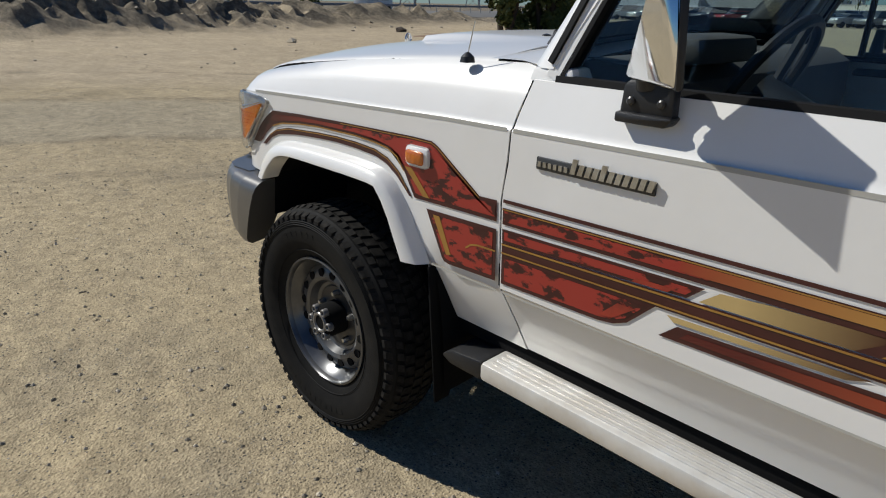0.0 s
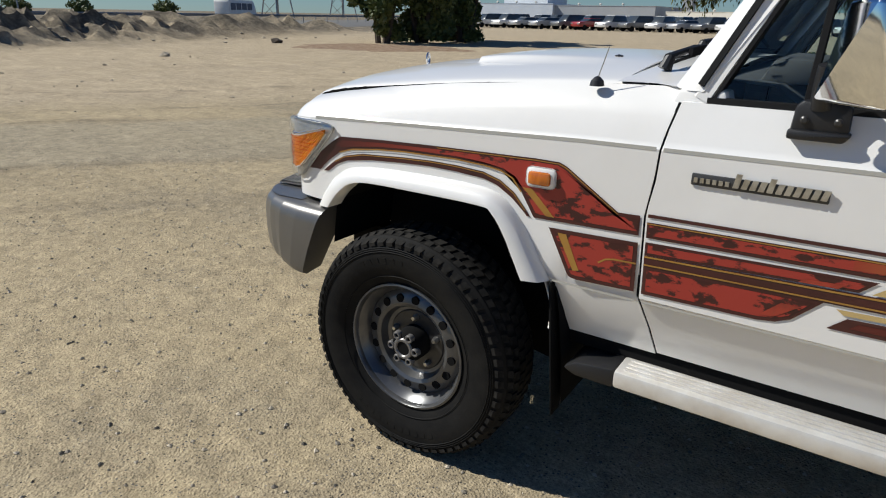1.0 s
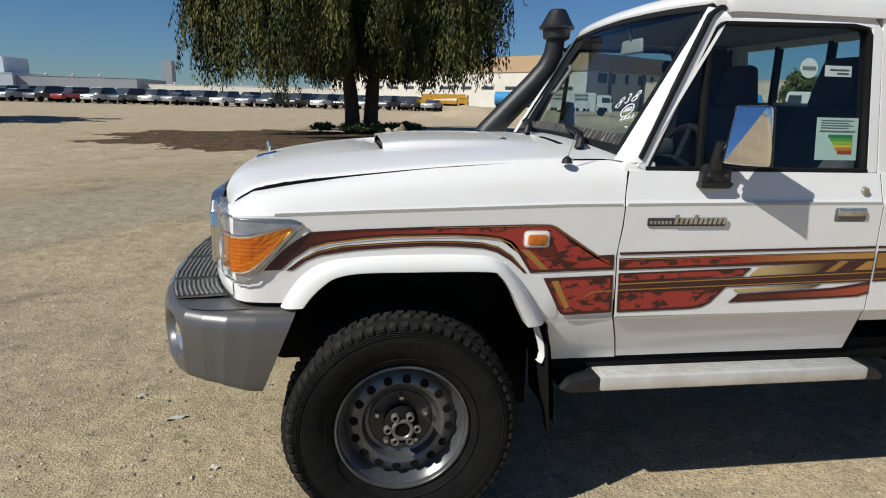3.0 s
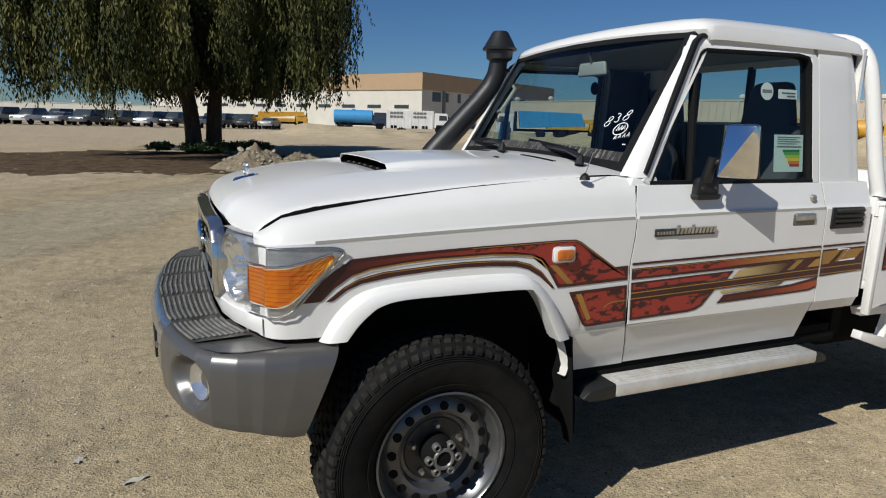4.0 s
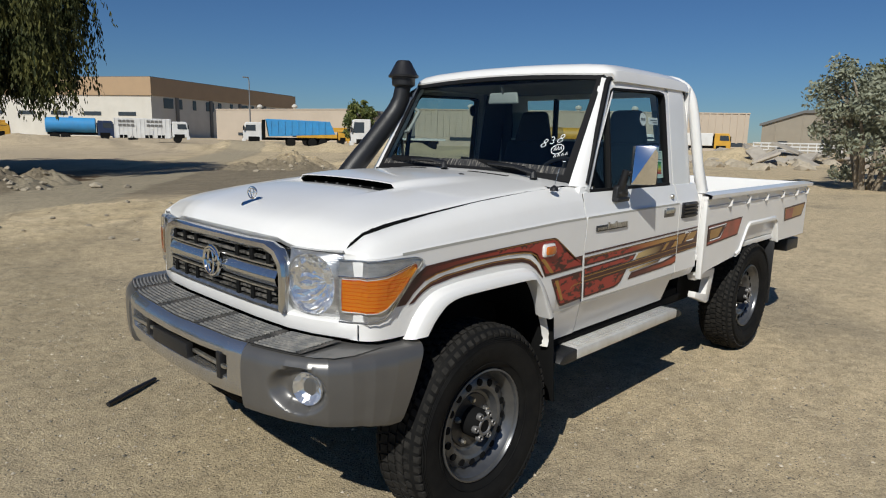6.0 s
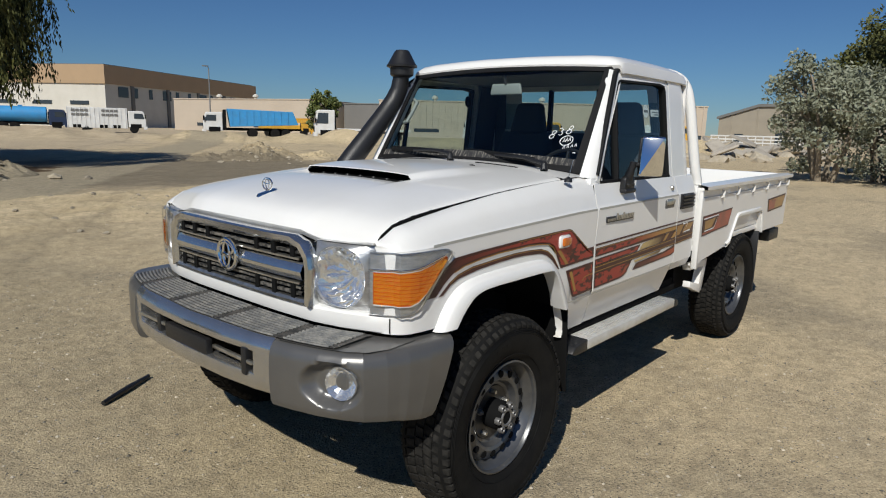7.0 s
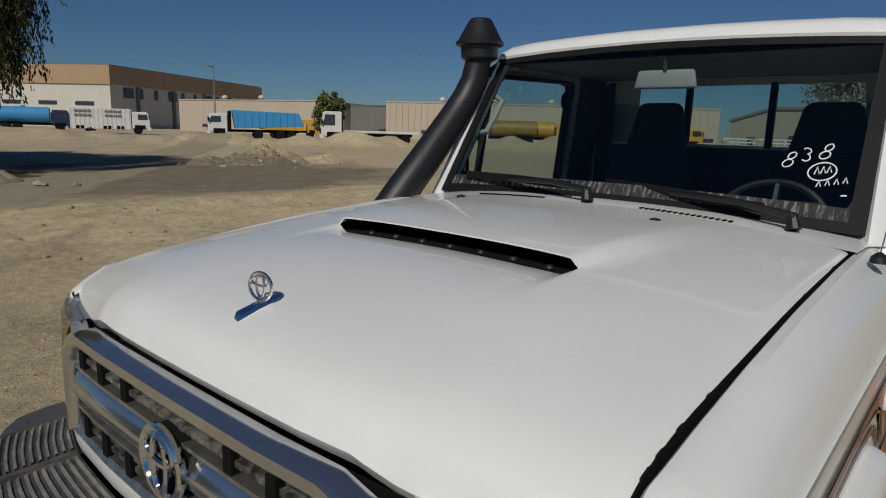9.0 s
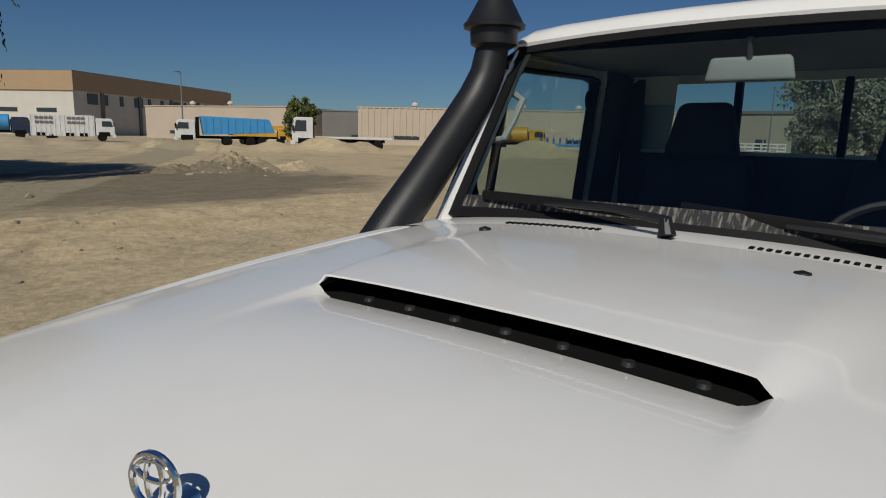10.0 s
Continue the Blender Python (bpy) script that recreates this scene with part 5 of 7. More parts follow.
for z, hgt, out, mat in ((0.957, 0.013, 0.004, GRILLE_BAR), (0.981, 0.011, 0.006, GRILLE_BAR), (1.000, 0.008, 0.014, CHROME_DULL), (1.090, 0.008, 0.014, CHROME_DULL), (1.110, 0.012, 0.006, GRILLE_BAR)):
    grille_bar(z, z + hgt, out, mat, "bar")
for y in (-0.40, -0.29, -0.18, 0.18, 0.29, 0.40):
    for z0, z1 in ((0.945, 0.998), (1.094, 1.145)):
        part("upright", box(front_x(y) - 0.012, front_x(y) + 0.03, y - 0.012, y + 0.012, z0, z1), DARK, grille)
ring = [(-0.505, 0.925), (-0.51, 1.06), (-0.50, 1.115), (-0.462, 1.160), (-0.40, 1.180), (0.40, 1.180), (0.462, 1.160), (0.50, 1.115), (0.51, 1.06), (0.505, 0.925)]
inr = [(-0.462, 0.945), (-0.465, 1.06), (-0.458, 1.095), (-0.43, 1.125), (-0.385, 1.138), (0.385, 1.138), (0.43, 1.125), (0.458, 1.095), (0.465, 1.06), (0.462, 0.945)]
def dense(pts, k=6):
    return [(lerp(a[0], b[0], i / k), lerp(a[1], b[1], i / k)) for a, b in zip(pts, pts[1:]) for i in range(k)] + [pts[-1]]


ro, ri = dense(ring), dense(inr)
rows = []
for f, out in ((1.0, -0.02), (1.0, 0.012), (0.85, 0.024), (0.45, 0.026), (0.12, 0.016), (0.0, 0.004), (0.0, -0.03)):
    rows.append([(front_x(lerp(b[0], a[0], f)) - out, lerp(b[0], a[0], f), lerp(b[1], a[1], f)) for a, b in zip(ro, ri)])
part("surround", sheet(rows), CHROME_WORN, grille, "water-marked chrome surround")
bm = sheet([[(front_x(y) - o, y, z) for y in steps(-0.505, 0.505, 14)] for o, z in ((-0.02, 0.948), (0.01, 0.948), (0.018, 0.938), (0.012, 0.926), (-0.02, 0.926))])
part("surround", bm, CHROME_DULL, grille)
# round ornament at the grille's middle: a plain ring with crossed ovals
def ring_mesh(cx, cy, cz, ry, rz, r, tilt_x=0.0, n=36, bm=None):
    pts = [(cx + tilt_x * math.sin(a), cy + ry * math.cos(a), cz + rz * math.sin(a)) for a in (2 * math.pi * k / n for k in range(n + 1))]
    return tube(pts, r, 8, bm, caps=False)


bm = ring_mesh(-0.708, 0, 1.052, 0.066, 0.060, 0.0085)
ring_mesh(-0.711, 0, 1.052, 0.024, 0.050, 0.0065, bm=bm)
ring_mesh(-0.711, 0, 1.075, 0.050, 0.024, 0.0065, bm=bm)
part("emblem", bm, CHROME, grille, "round chrome emblem")
part("emblem_plate", lathe([(0.0, -0.698), (0.062, -0.698), (0.066, -0.68)], 32, "x", (0, 0, 1.052)), DARK, grille)

# ornament standing on the bonnet
orn = part("bonnet_ornament", hull8([(-0.588, -0.034, 1.262), (-0.580, -0.004, 1.262), (-0.490, 0.000, 1.287), (-0.490, -0.034, 1.287)],
                                    [(-0.574, -0.030, 1.286), (-0.570, -0.010, 1.287), (-0.492, -0.006, 1.306), (-0.492, -0.028, 1.306)], 0.003), CHROME, truck, "small chrome ring ornament on a base")
RING_TURN = radians(108)


def side_ring(rx, rz, dz, r, bm=None, n=32):
    c, q = math.cos(RING_TURN), math.sin(RING_TURN)
    return tube([(-0.526 + rx * math.cos(a) * c, -0.018 + rx * math.cos(a) * q, 1.324 + dz + rz * math.sin(a)) for a in (2 * math.pi * k / n for k in range(n + 1))], r, 8, bm, caps=False)


bm = side_ring(0.024, 0.025, 0, 0.0032)
side_ring(0.0085, 0.021, 0.001, 0.0026, bm)
side_ring(0.019, 0.009, 0.010, 0.0026, bm)
part("ring", bm, CHROME, orn)

# lamps
def make_lamp(s):
    def fx(y):
        return front_x(y)
    ylist = steps(0.515, 0.715, 10)
    back = [[(fx(y) + dx, s * y, z) for dx, y, z in ((0.012, yy, 0.930), (0.10, yy, 0.930), (0.10, yy, 1.172), (0.012, yy, 1.172))] for yy in [0.502] + ylist + [0.722]]
    lamp = part("headlight", sheet(back), SIGNAL_SILVER, truck, "clear headlight with a faceted bowl")
    # bowl with facets, set in a silver mask that fills the lens
    cy, cz = 0.602, 1.050
    nf = 40
    jit = random.Random(4)

    def at(ry, rz, j, k, dx, power):
        a = 2 * math.pi * (j + 0.5 * (k % 2)) / nf
        c, q = math.cos(a), math.sin(a)
        y = cy + ry * math.copysign(abs(c) ** power, c)
        return (fx(y) + dx, s * y, cz + rz * math.copysign(abs(q) ** power, q))
    bm = bmesh.new()
    rings = []
    for k, (r, dx) in enumerate(((0.013, 0.084), (0.027, 0.080), (0.041, 0.073), (0.055, 0.063), (0.068, 0.051), (0.081, 0.037), (0.091, 0.023), (0.098, 0.010))):
        rings.append([bm.verts.new(at(r, r * 1.1, j, k, dx + (jit.uniform(-0.0065, 0.0065) + 0.003 * math.sin(2 * math.pi * j / 5 + 0.9 * k)) * (0 < k < 7), 0.9)) for j in range(nf)])
    for a, b in zip(rings, rings[1:]):
        for j in range(nf):
            bm.faces.new((a[j], a[(j + 1) % nf], b[j]))
            bm.faces.new((a[(j + 1) % nf], b[(j + 1) % nf], b[j]))
    bm.faces.new(rings[0])
    part("reflector", bm, REFLECTOR, lamp, "faceted chrome bowl", smooth=False)
    mask = [[at(r, q, j, 1, dx, p) for j in range(nf + 1)] for r, q, dx, p in ((0.098, 0.1078, 0.010, 0.9), (0.100, 0.1095, 0.003, 0.85), (0.106, 0.114, 0.016, 0.4), (0.118, 0.120, 0.03, 0.12))]
    part("mask", sheet(mask), SIGNAL_SILVER, lamp, "bright silver mask round the bowl")
    part("bulb", lathe([(0.0, -0.004), (0.011, 0.0), (0.013, 0.03), (0.013, 0.05)], 12, "x", (fx(cy) + 0.01, s * cy, cz)), LENS, lamp)
    rows = []
    for z, dx in ((0.930, 0.03), (0.930, -0.002), (0.938, -0.012), (0.99, -0.016), (1.07, -0.014), (1.145, -0.010), (1.168, -0.002), (1.173, 0.03)):
        rows.append([(fx(y) + dx, s * y, z) for y in [0.506] + ylist + [0.720]])
    lens = part("lens", sheet(rows), LENS, lamp, "clear plastic lens")
    lens.visible_shadow = False
    # wrap-round cluster: path from the headlight round the corner to its pointed tip
    path = [(front_x(0.722), 0.722), (front_x(0.738), 0.738), (front_x(0.76), 0.76), (front_x(0.80) - 0.004, 0.80), (-0.556, 0.826), (-0.53, 0.842), (-0.50, 0.852), (-0.47, 0.856), (-0.44, 0.857), (-0.41, 0.857), (-0.39, 0.857), (-0.37, 0.857), (-0.352, 0.857), (-0.335, 0.857)]
    def lamp_low(x):
        return curve(x, [(-0.60, 0.932), (-0.52, 0.940), (-0.49, 0.958), (-0.335, 1.128)])
    def lamp_top(x):
        return curve(x, [(-0.62, 1.150), (-0.56, 1.152), (-0.45, 1.154), (-0.36, 1.150), (-0.335, 1.140)])
    def out(i, d):
        a, b = Vector(path[max(i - 1, 0)]), Vector(path[min(i + 1, len(path) - 1)])
        t = (b - a).normalized()
        return Vector(path[i]) + Vector((-t.y, t.x)) * d
    def band(lo, hi, d, edge=0.006, ends=(0, None)):
        rows = []
        idx = range(len(path))[ends[0]:ends[1]]
        for i in idx:
            x = path[i][0]
            z0, z1 = lo(x), hi(x)
            if z1 - z0 < 0.004:
                z1 = z0 + 0.004
            row = []
            for f, dd in ((0, -0.02), (0, d - edge), (0.06, d), (0.5, d + 0.003), (0.94, d), (1, d - edge), (1, -0.02)):
                p = out(i, dd)
                row.append((p.x, s * p.y, lerp(z0, z1, f)))
            rows.append(row)
        bm = sheet(rows)
        for r in (rows[0], rows[-1]):
            try:
                bm.faces.new([bm.verts.new(p) for p in r])
            except ValueError:
                pass
        return bm
    signal = part("corner_light", band(lamp_low, lamp_top, -0.001, 0.001), SIGNAL_SILVER, truck, "wrap-round corner light with an amber lens")
    lo_a = (lambda x: lamp_low(x) + curve(x, [(-0.60, 0.036), (-0.50, 0.030), (-0.42, 0.022)]))
    hi_a = (lambda x: max(lamp_low(x) + 0.024, min(curve(x, [(-0.60, 1.088), (-0.50, 1.096), (-0.42, 1.116), (-0.36, 1.130)]), lamp_top(x) - 0.012)))
    wob = random.Random(6)
    rows = []
    for i in range(1, len(path) - 2):
        for half in (0, 0.5):
            f = (i - 1 + half) / (len(path) - 3.5)
            p = lerp(out(i, 0.0), out(min(i + 1, len(path) - 3), 0.0), half)
            a, b = Vector(path[max(i - 1, 0)]), Vector(path[min(i + 1, len(path) - 1)])
            t = (b - a).normalized()
            z0, z1 = lo_a(p.x), hi_a(p.x)
            row = []
            for g in steps(0, 1, 10):
                deep = 0.0108 - 0.004 * math.sin(math.pi * g) * abs(math.sin(math.pi * f * 2.5)) + wob.uniform(-0.0013, 0.0013)
                row.append((p.x - t.y * deep, s * (p.y + t.x * deep), lerp(z0, z1, g)))
            rows.append(row)
    part("bowl", sheet(rows), SIGNAL_BACK, signal, "bright bowl behind the amber lens", smooth=False)
    amber = part("amber_lens", band(lo_a, hi_a, 0.0135, ends=(1, -2)), AMBER_GLASS, signal, "ribbed amber lens")
    amber.visible_shadow = False
    # bright teeth along the slanting rear edge of the amber
    for k in range(22):
        x = lerp(-0.485, -0.365, k / 21)
        part("tooth", box(x, x + 0.003, *sorted((s * 0.861, s * 0.868)), lo_a(x) - 0.010, lo_a(x) - 0.002), CHROME, signal)
    for k in range(9):
        z = lerp(0.980, 1.085, k / 8)
        pts = [out(i, 0.0148) for i in range(1, len(path) - 2) if lo_a(path[i][0]) < z < hi_a(path[i][0])]
        if len(pts) > 2:
            part("rib", tube([(p.x, s * p.y, z) for p in pts], 0.0010, 5), AMBER_GLASS, amber)
    trim_pts = [(out(i, 0.0085), hi_a(path[i][0]) + 0.005) for i in range(len(path) - 2)]
    part("trim", tube([(p.x, s * p.y, z) for p, z in trim_pts], 0.0022, 6), CHROME, signal, "bright line over the amber lens")
    edge_pts = [(out(i, 0.004), lamp_low(path[i][0]) - 0.001) for i in range(len(path))] + [(out(i, 0.004), lamp_top(path[i][0]) + 0.001) for i in reversed(range(len(path)))]
    part("seal", tube([(p.x, s * p.y, z) for p, z in edge_pts], 0.0026, 6), CHROME_DULL, signal, "thin grey rim")
    cover = part("lens", band(lamp_low, lamp_top, 0.0185), LENS, signal, "clear outer lens")
    cover.visible_shadow = False


for s in (-1, 1):
    make_lamp(s)

# bumper
def bump_plan(d=0.0):
    """The bumper's outer line seen from above, from the middle to its end."""
    return [(0.0, -0.905 - d), (0.25, -0.898 - d), (0.42, -0.88 - d), (0.51, -0.862 - d), (0.60, -0.842 - d), (0.70, -0.812 - d), (0.78, -0.775 - d), (0.835 + d * 0.5, -0.73 - d * 0.7),
            (0.875 + d, -0.66), (0.90 + d, -0.58), (0.912 + d, -0.48), (0.915 + d, -0.36)]


def bump_line(n0, n1):
    """Fine places along the plan line between two of its knots."""
    pts = bump_plan()[n0:n1]
    return [(lerp(a[0], b[0], i / 16), lerp(a[1], b[1], i / 16)) for a, b in zip(pts, pts[1:]) for i in range(16)] + [pts[-1]]


def bumper_strip(prof, line, mat, name, parent, label="", s=1, dent=False):
    """A run of bumper: prof gives (in-set, height) pairs, line the plan places."""
    rows = []
    for i, (y, x) in enumerate(line):
        a, b = Vector(line[max(i - 1, 0)]), Vector(line[min(i + 1, len(line) - 1)])
        t = (b - a).normalized()
        nn = Vector((t.y, -t.x))
        if nn.dot(Vector((y, x + 0.2))) < 0:
            nn = -nn
        row = []
        for ins, z in prof:
            if dent:
                q = ((y - 0.752) / (0.125 if y < 0.752 else 0.085)) ** 2 + ((z - 0.733) / 0.085) ** 2
                ins += 0.050 * (1 - math.cos(math.pi * min(1.0, 1.45 * max(0.0, 1 - q)))) / 2 * (1.0 if ins < 0.05 else 0)
            if dent:
                z = 0.849 - (0.849 - z) * (1 + 0.17 * curve(x, [(-0.78, 0.0), (-0.42, 1.0)]))
            slant = (0.845 - z) * 0.42 * curve(x, [(-0.62, 0.0), (-0.36, 1.0)])
            row.append((x - nn.y * ins - slant, s * (y - nn.x * ins), z))
        rows.append(row)
    bm = sheet(rows)
    for r in (rows[0], rows[-1]):
        bm.faces.new([bm.verts.new(p) for p in r])
    return part(name, bm, mat, parent, label)


ends = [(0.10, 0.62), (0.03, 0.608), (0.008, 0.618), (0.0, 0.635)] + [(-0.007 * math.sin(math.pi * (z - 0.635) / 0.2), z) for z in steps(0.648, 0.80, 30)] + [(0.0, 0.815), (0.006, 0.828), (0.016, 0.838), (0.03, 0.845), (0.06, 0.849), (0.15, 0.849)]
bumper = part("front_bumper", box(-0.76, -0.60, -0.62, 0.62, 0.66, 0.83), DARK, truck, "grey front bumper with a silver middle and ribbed step")
for s in (-1, 1):
    bumper_strip(ends, bump_line(3, 12), BUMPER, "bumper_end", bumper, "grey plastic bumper corner", s, True)
mid_line = bump_line(0, 4)
mid_both = [(-y, x) for y, x in reversed(mid_line) if y > 0] + mid_line
bumper_strip([(0.08, 0.790), (0.012, 0.790), (0.002, 0.796), (0.0, 0.808), (0.004, 0.822), (0.014, 0.838), (0.028, 0.850), (0.05, 0.853), (0.15, 0.853)], mid_both, SILVER, "bumper_middle", bumper, "silver middle panel")
bumper_strip([(0.10, 0.652), (0.03, 0.646), (0.012, 0.652), (0.004, 0.668), (0.0, 0.700), (0.004, 0.712), (0.012, 0.716), (0.08, 0.716)], mid_both, SILVER, "bumper_middle", bumper, "silver lower panel")
for s in (-1, 1):
    bumper_strip([(0.08, 0.700), (0.001, 0.700), (0.0, 0.72), (0.0, 0.79), (0.001, 0.80), (0.08, 0.80)], [p for p in mid_line if p[0] > 0.43], SILVER, "bumper_middle", bumper, "", s)
part("number_plate_bracket", box(-0.898, -0.87, -0.15, 0.17, 0.712, 0.772, 0.004), BLACK, bumper)
for y0, y1 in ((-0.43, -0.17), (0.2, 0.43)):
    part("bar", box(-0.885, -0.87, y0, y1, 0.744, 0.758, 0.003), CHROME_DULL, bumper)
    part("bracket", box(-0.888, -0.85, y0 + 0.03, y0 + 0.06, 0.70, 0.80, 0.003), BLACK, bumper)
# ribbed pads on the top
for y0, y1 in ((-0.725, -0.52), (-0.50, -0.18), (-0.16, 0.16), (0.18, 0.50), (0.52, 0.725)):
    def back(y):
        return front_x(y) - 0.006
    def fore(y):
        return curve(abs(y), [(0, -0.875), (0.42, -0.85), (0.60, -0.812), (0.70, -0.782), (0.78, -0.745)])
    pad = part("step_pad", sheet([[(lerp(back(y), fore(y), f), y, 0.862 - 0.008 * f) for y in steps(y0 - 0.009, y1 + 0.009, 6)] for f in (0, 0.5, 1)]), RIB_BASE, truck, "ribbed step pad")
    n = 10
    for k in range(n):
        f = (k + 0.6) / n
        rows = []
        for y in steps(y0 + 0.012, y1 - 0.012, 6):
            x = lerp(back(y), fore(y), f)
            z = 0.862 - 0.008 * f
            rows.append([(x - 0.0038, y, z), (x - 0.0025, y, z + 0.005), (x + 0.0025, y, z + 0.005), (x + 0.0038, y, z)])
        part("rib", sheet(rows), RIB, pad)
# top of the bumper's corners, behind the pads
for s in (-1, 1):
    def brow(y):
        return curve(y, [(0.51, -0.835), (0.60, -0.815), (0.70, -0.785), (0.78, -0.748), (0.835, -0.70), (0.86, -0.62)])
    part("bumper_top", sheet([[(lerp(front_x(min(y, 0.82)) + 0.02, brow(y), f), s * y, 0.8512 - 0.003 * f) for y in steps(0.52, 0.855, 14)] for f in steps(0, 1, 4)]), BUMPER, bumper)
# fog lamps
for s in (-1, 1):
    m = pose(-0.762, s * 0.758, 0.735, 0, 0, s * -26) @ Matrix.Diagonal((1, 1.16, 1.10, 1))
    def turned(bm):
        bmesh.ops.transform(bm, matrix=m, verts=bm.verts)
        return bm
    jit = random.Random(9)
    bm = bmesh.new()
    rings = [[bm.verts.new((dx + jit.uniform(-0.003, 0.003) * (0 < k < 3), r * math.cos(a), 1.1 * r * math.sin(a))) for a in (2 * math.pi * j / 16 for j in range(16))]
             for k, (r, dx) in enumerate(((0.008, 0.03), (0.02, 0.026), (0.034, 0.014), (0.047, 0.0), (0.05, 0.004), (0.05, 0.05)))]
    for a, b in zip(rings, rings[1:]):
        for j in range(16):
            bm.faces.new((a[j], a[(j + 1) % 16], b[(j + 1) % 16], b[j]))
    fog = part("fog_light", turned(bm), REFLECTOR, truck, "round clear fog light", smooth=False)
    lens = part("lens", turned(lathe([(0.0, -0.010), (0.03, -0.008), (0.047, 0.0)], 24, "x")), LENS, fog)
    lens.visible_shadow = False

# doors, cab sides
def side_panel(name, s, x0, x1, z0, z1, mat=PAINT, nx=8, label="", extra=0.0):
    zs = sorted(set([z0] + [z for z in (0.69, 0.74, 0.785, 0.79, 0.9, 1.02, 1.05, 1.12, 1.25, 1.30) if z0 < z < z1] + [z1]))
    rows = []
    for x in steps(x0, x1, nx):
        c = curve(x, CREASE_Z)
        zz = sorted(zs + [z for z in (c - 0.003, c + 0.004, c + 0.02) if z0 < z < z1])
        row = [(x, s * (side_y(x, z) + extra), z) for z in zz]
        row = [(x, s * (side_y(x, z0) - 0.03), z0)] + row + [(x, s * (side_y(x, z1) - 0.03), z1 + 0.002)]
        rows.append(row)
    rows = [[(warp(p[0], p[2]), p[1], p[2]) for p in row] for row in rows]
    first = [(p[0], s * (abs(p[1]) - 0.03), p[2]) for p in rows[0]]
    last = [(p[0], s * (abs(p[1]) - 0.03), p[2]) for p in rows[-1]]
    return part(name, sheet([first] + rows + [last]), mat, truck, label)


def up_y(z):
    """Half width of the upper cab."""
    return curve(z, [(1.30, 0.803), (1.86, 0.735), (1.93, 0.70)])


def beam(name, s, pts, w, mat, parent, thick=0.05, label="", proud=0.0):
    """A frame member along points (x, z), w wide in the cab's side."""
    rows = []
    for i, (x, z) in enumerate(pts):
        a, b = Vector(pts[max(i - 1, 0)]), Vector(pts[min(i + 1, len(pts) - 1)])
        t = (b - a).normalized()
        nx, nz = -t.y, t.x
        ww = w[i] if isinstance(w, (list, tuple)) else w
        o = [(x + nx * ww / 2, z + nz * ww / 2), (x - nx * ww / 2, z - nz * ww / 2)]
        q = []
        for (px, pz), ins in ((o[0], thick), (o[0], 0.004), ((lerp(o[0][0], o[1][0], 0.1), lerp(o[0][1], o[1][1], 0.1)), 0),
                              ((lerp(o[0][0], o[1][0], 0.9), lerp(o[0][1], o[1][1], 0.9)), 0), (o[1], 0.004), (o[1], thick)):
            q.append((px, s * (up_y(pz) - ins + proud), pz))
        rows.append(q)
    return part(name, sheet(rows, close=False), mat, parent, label)


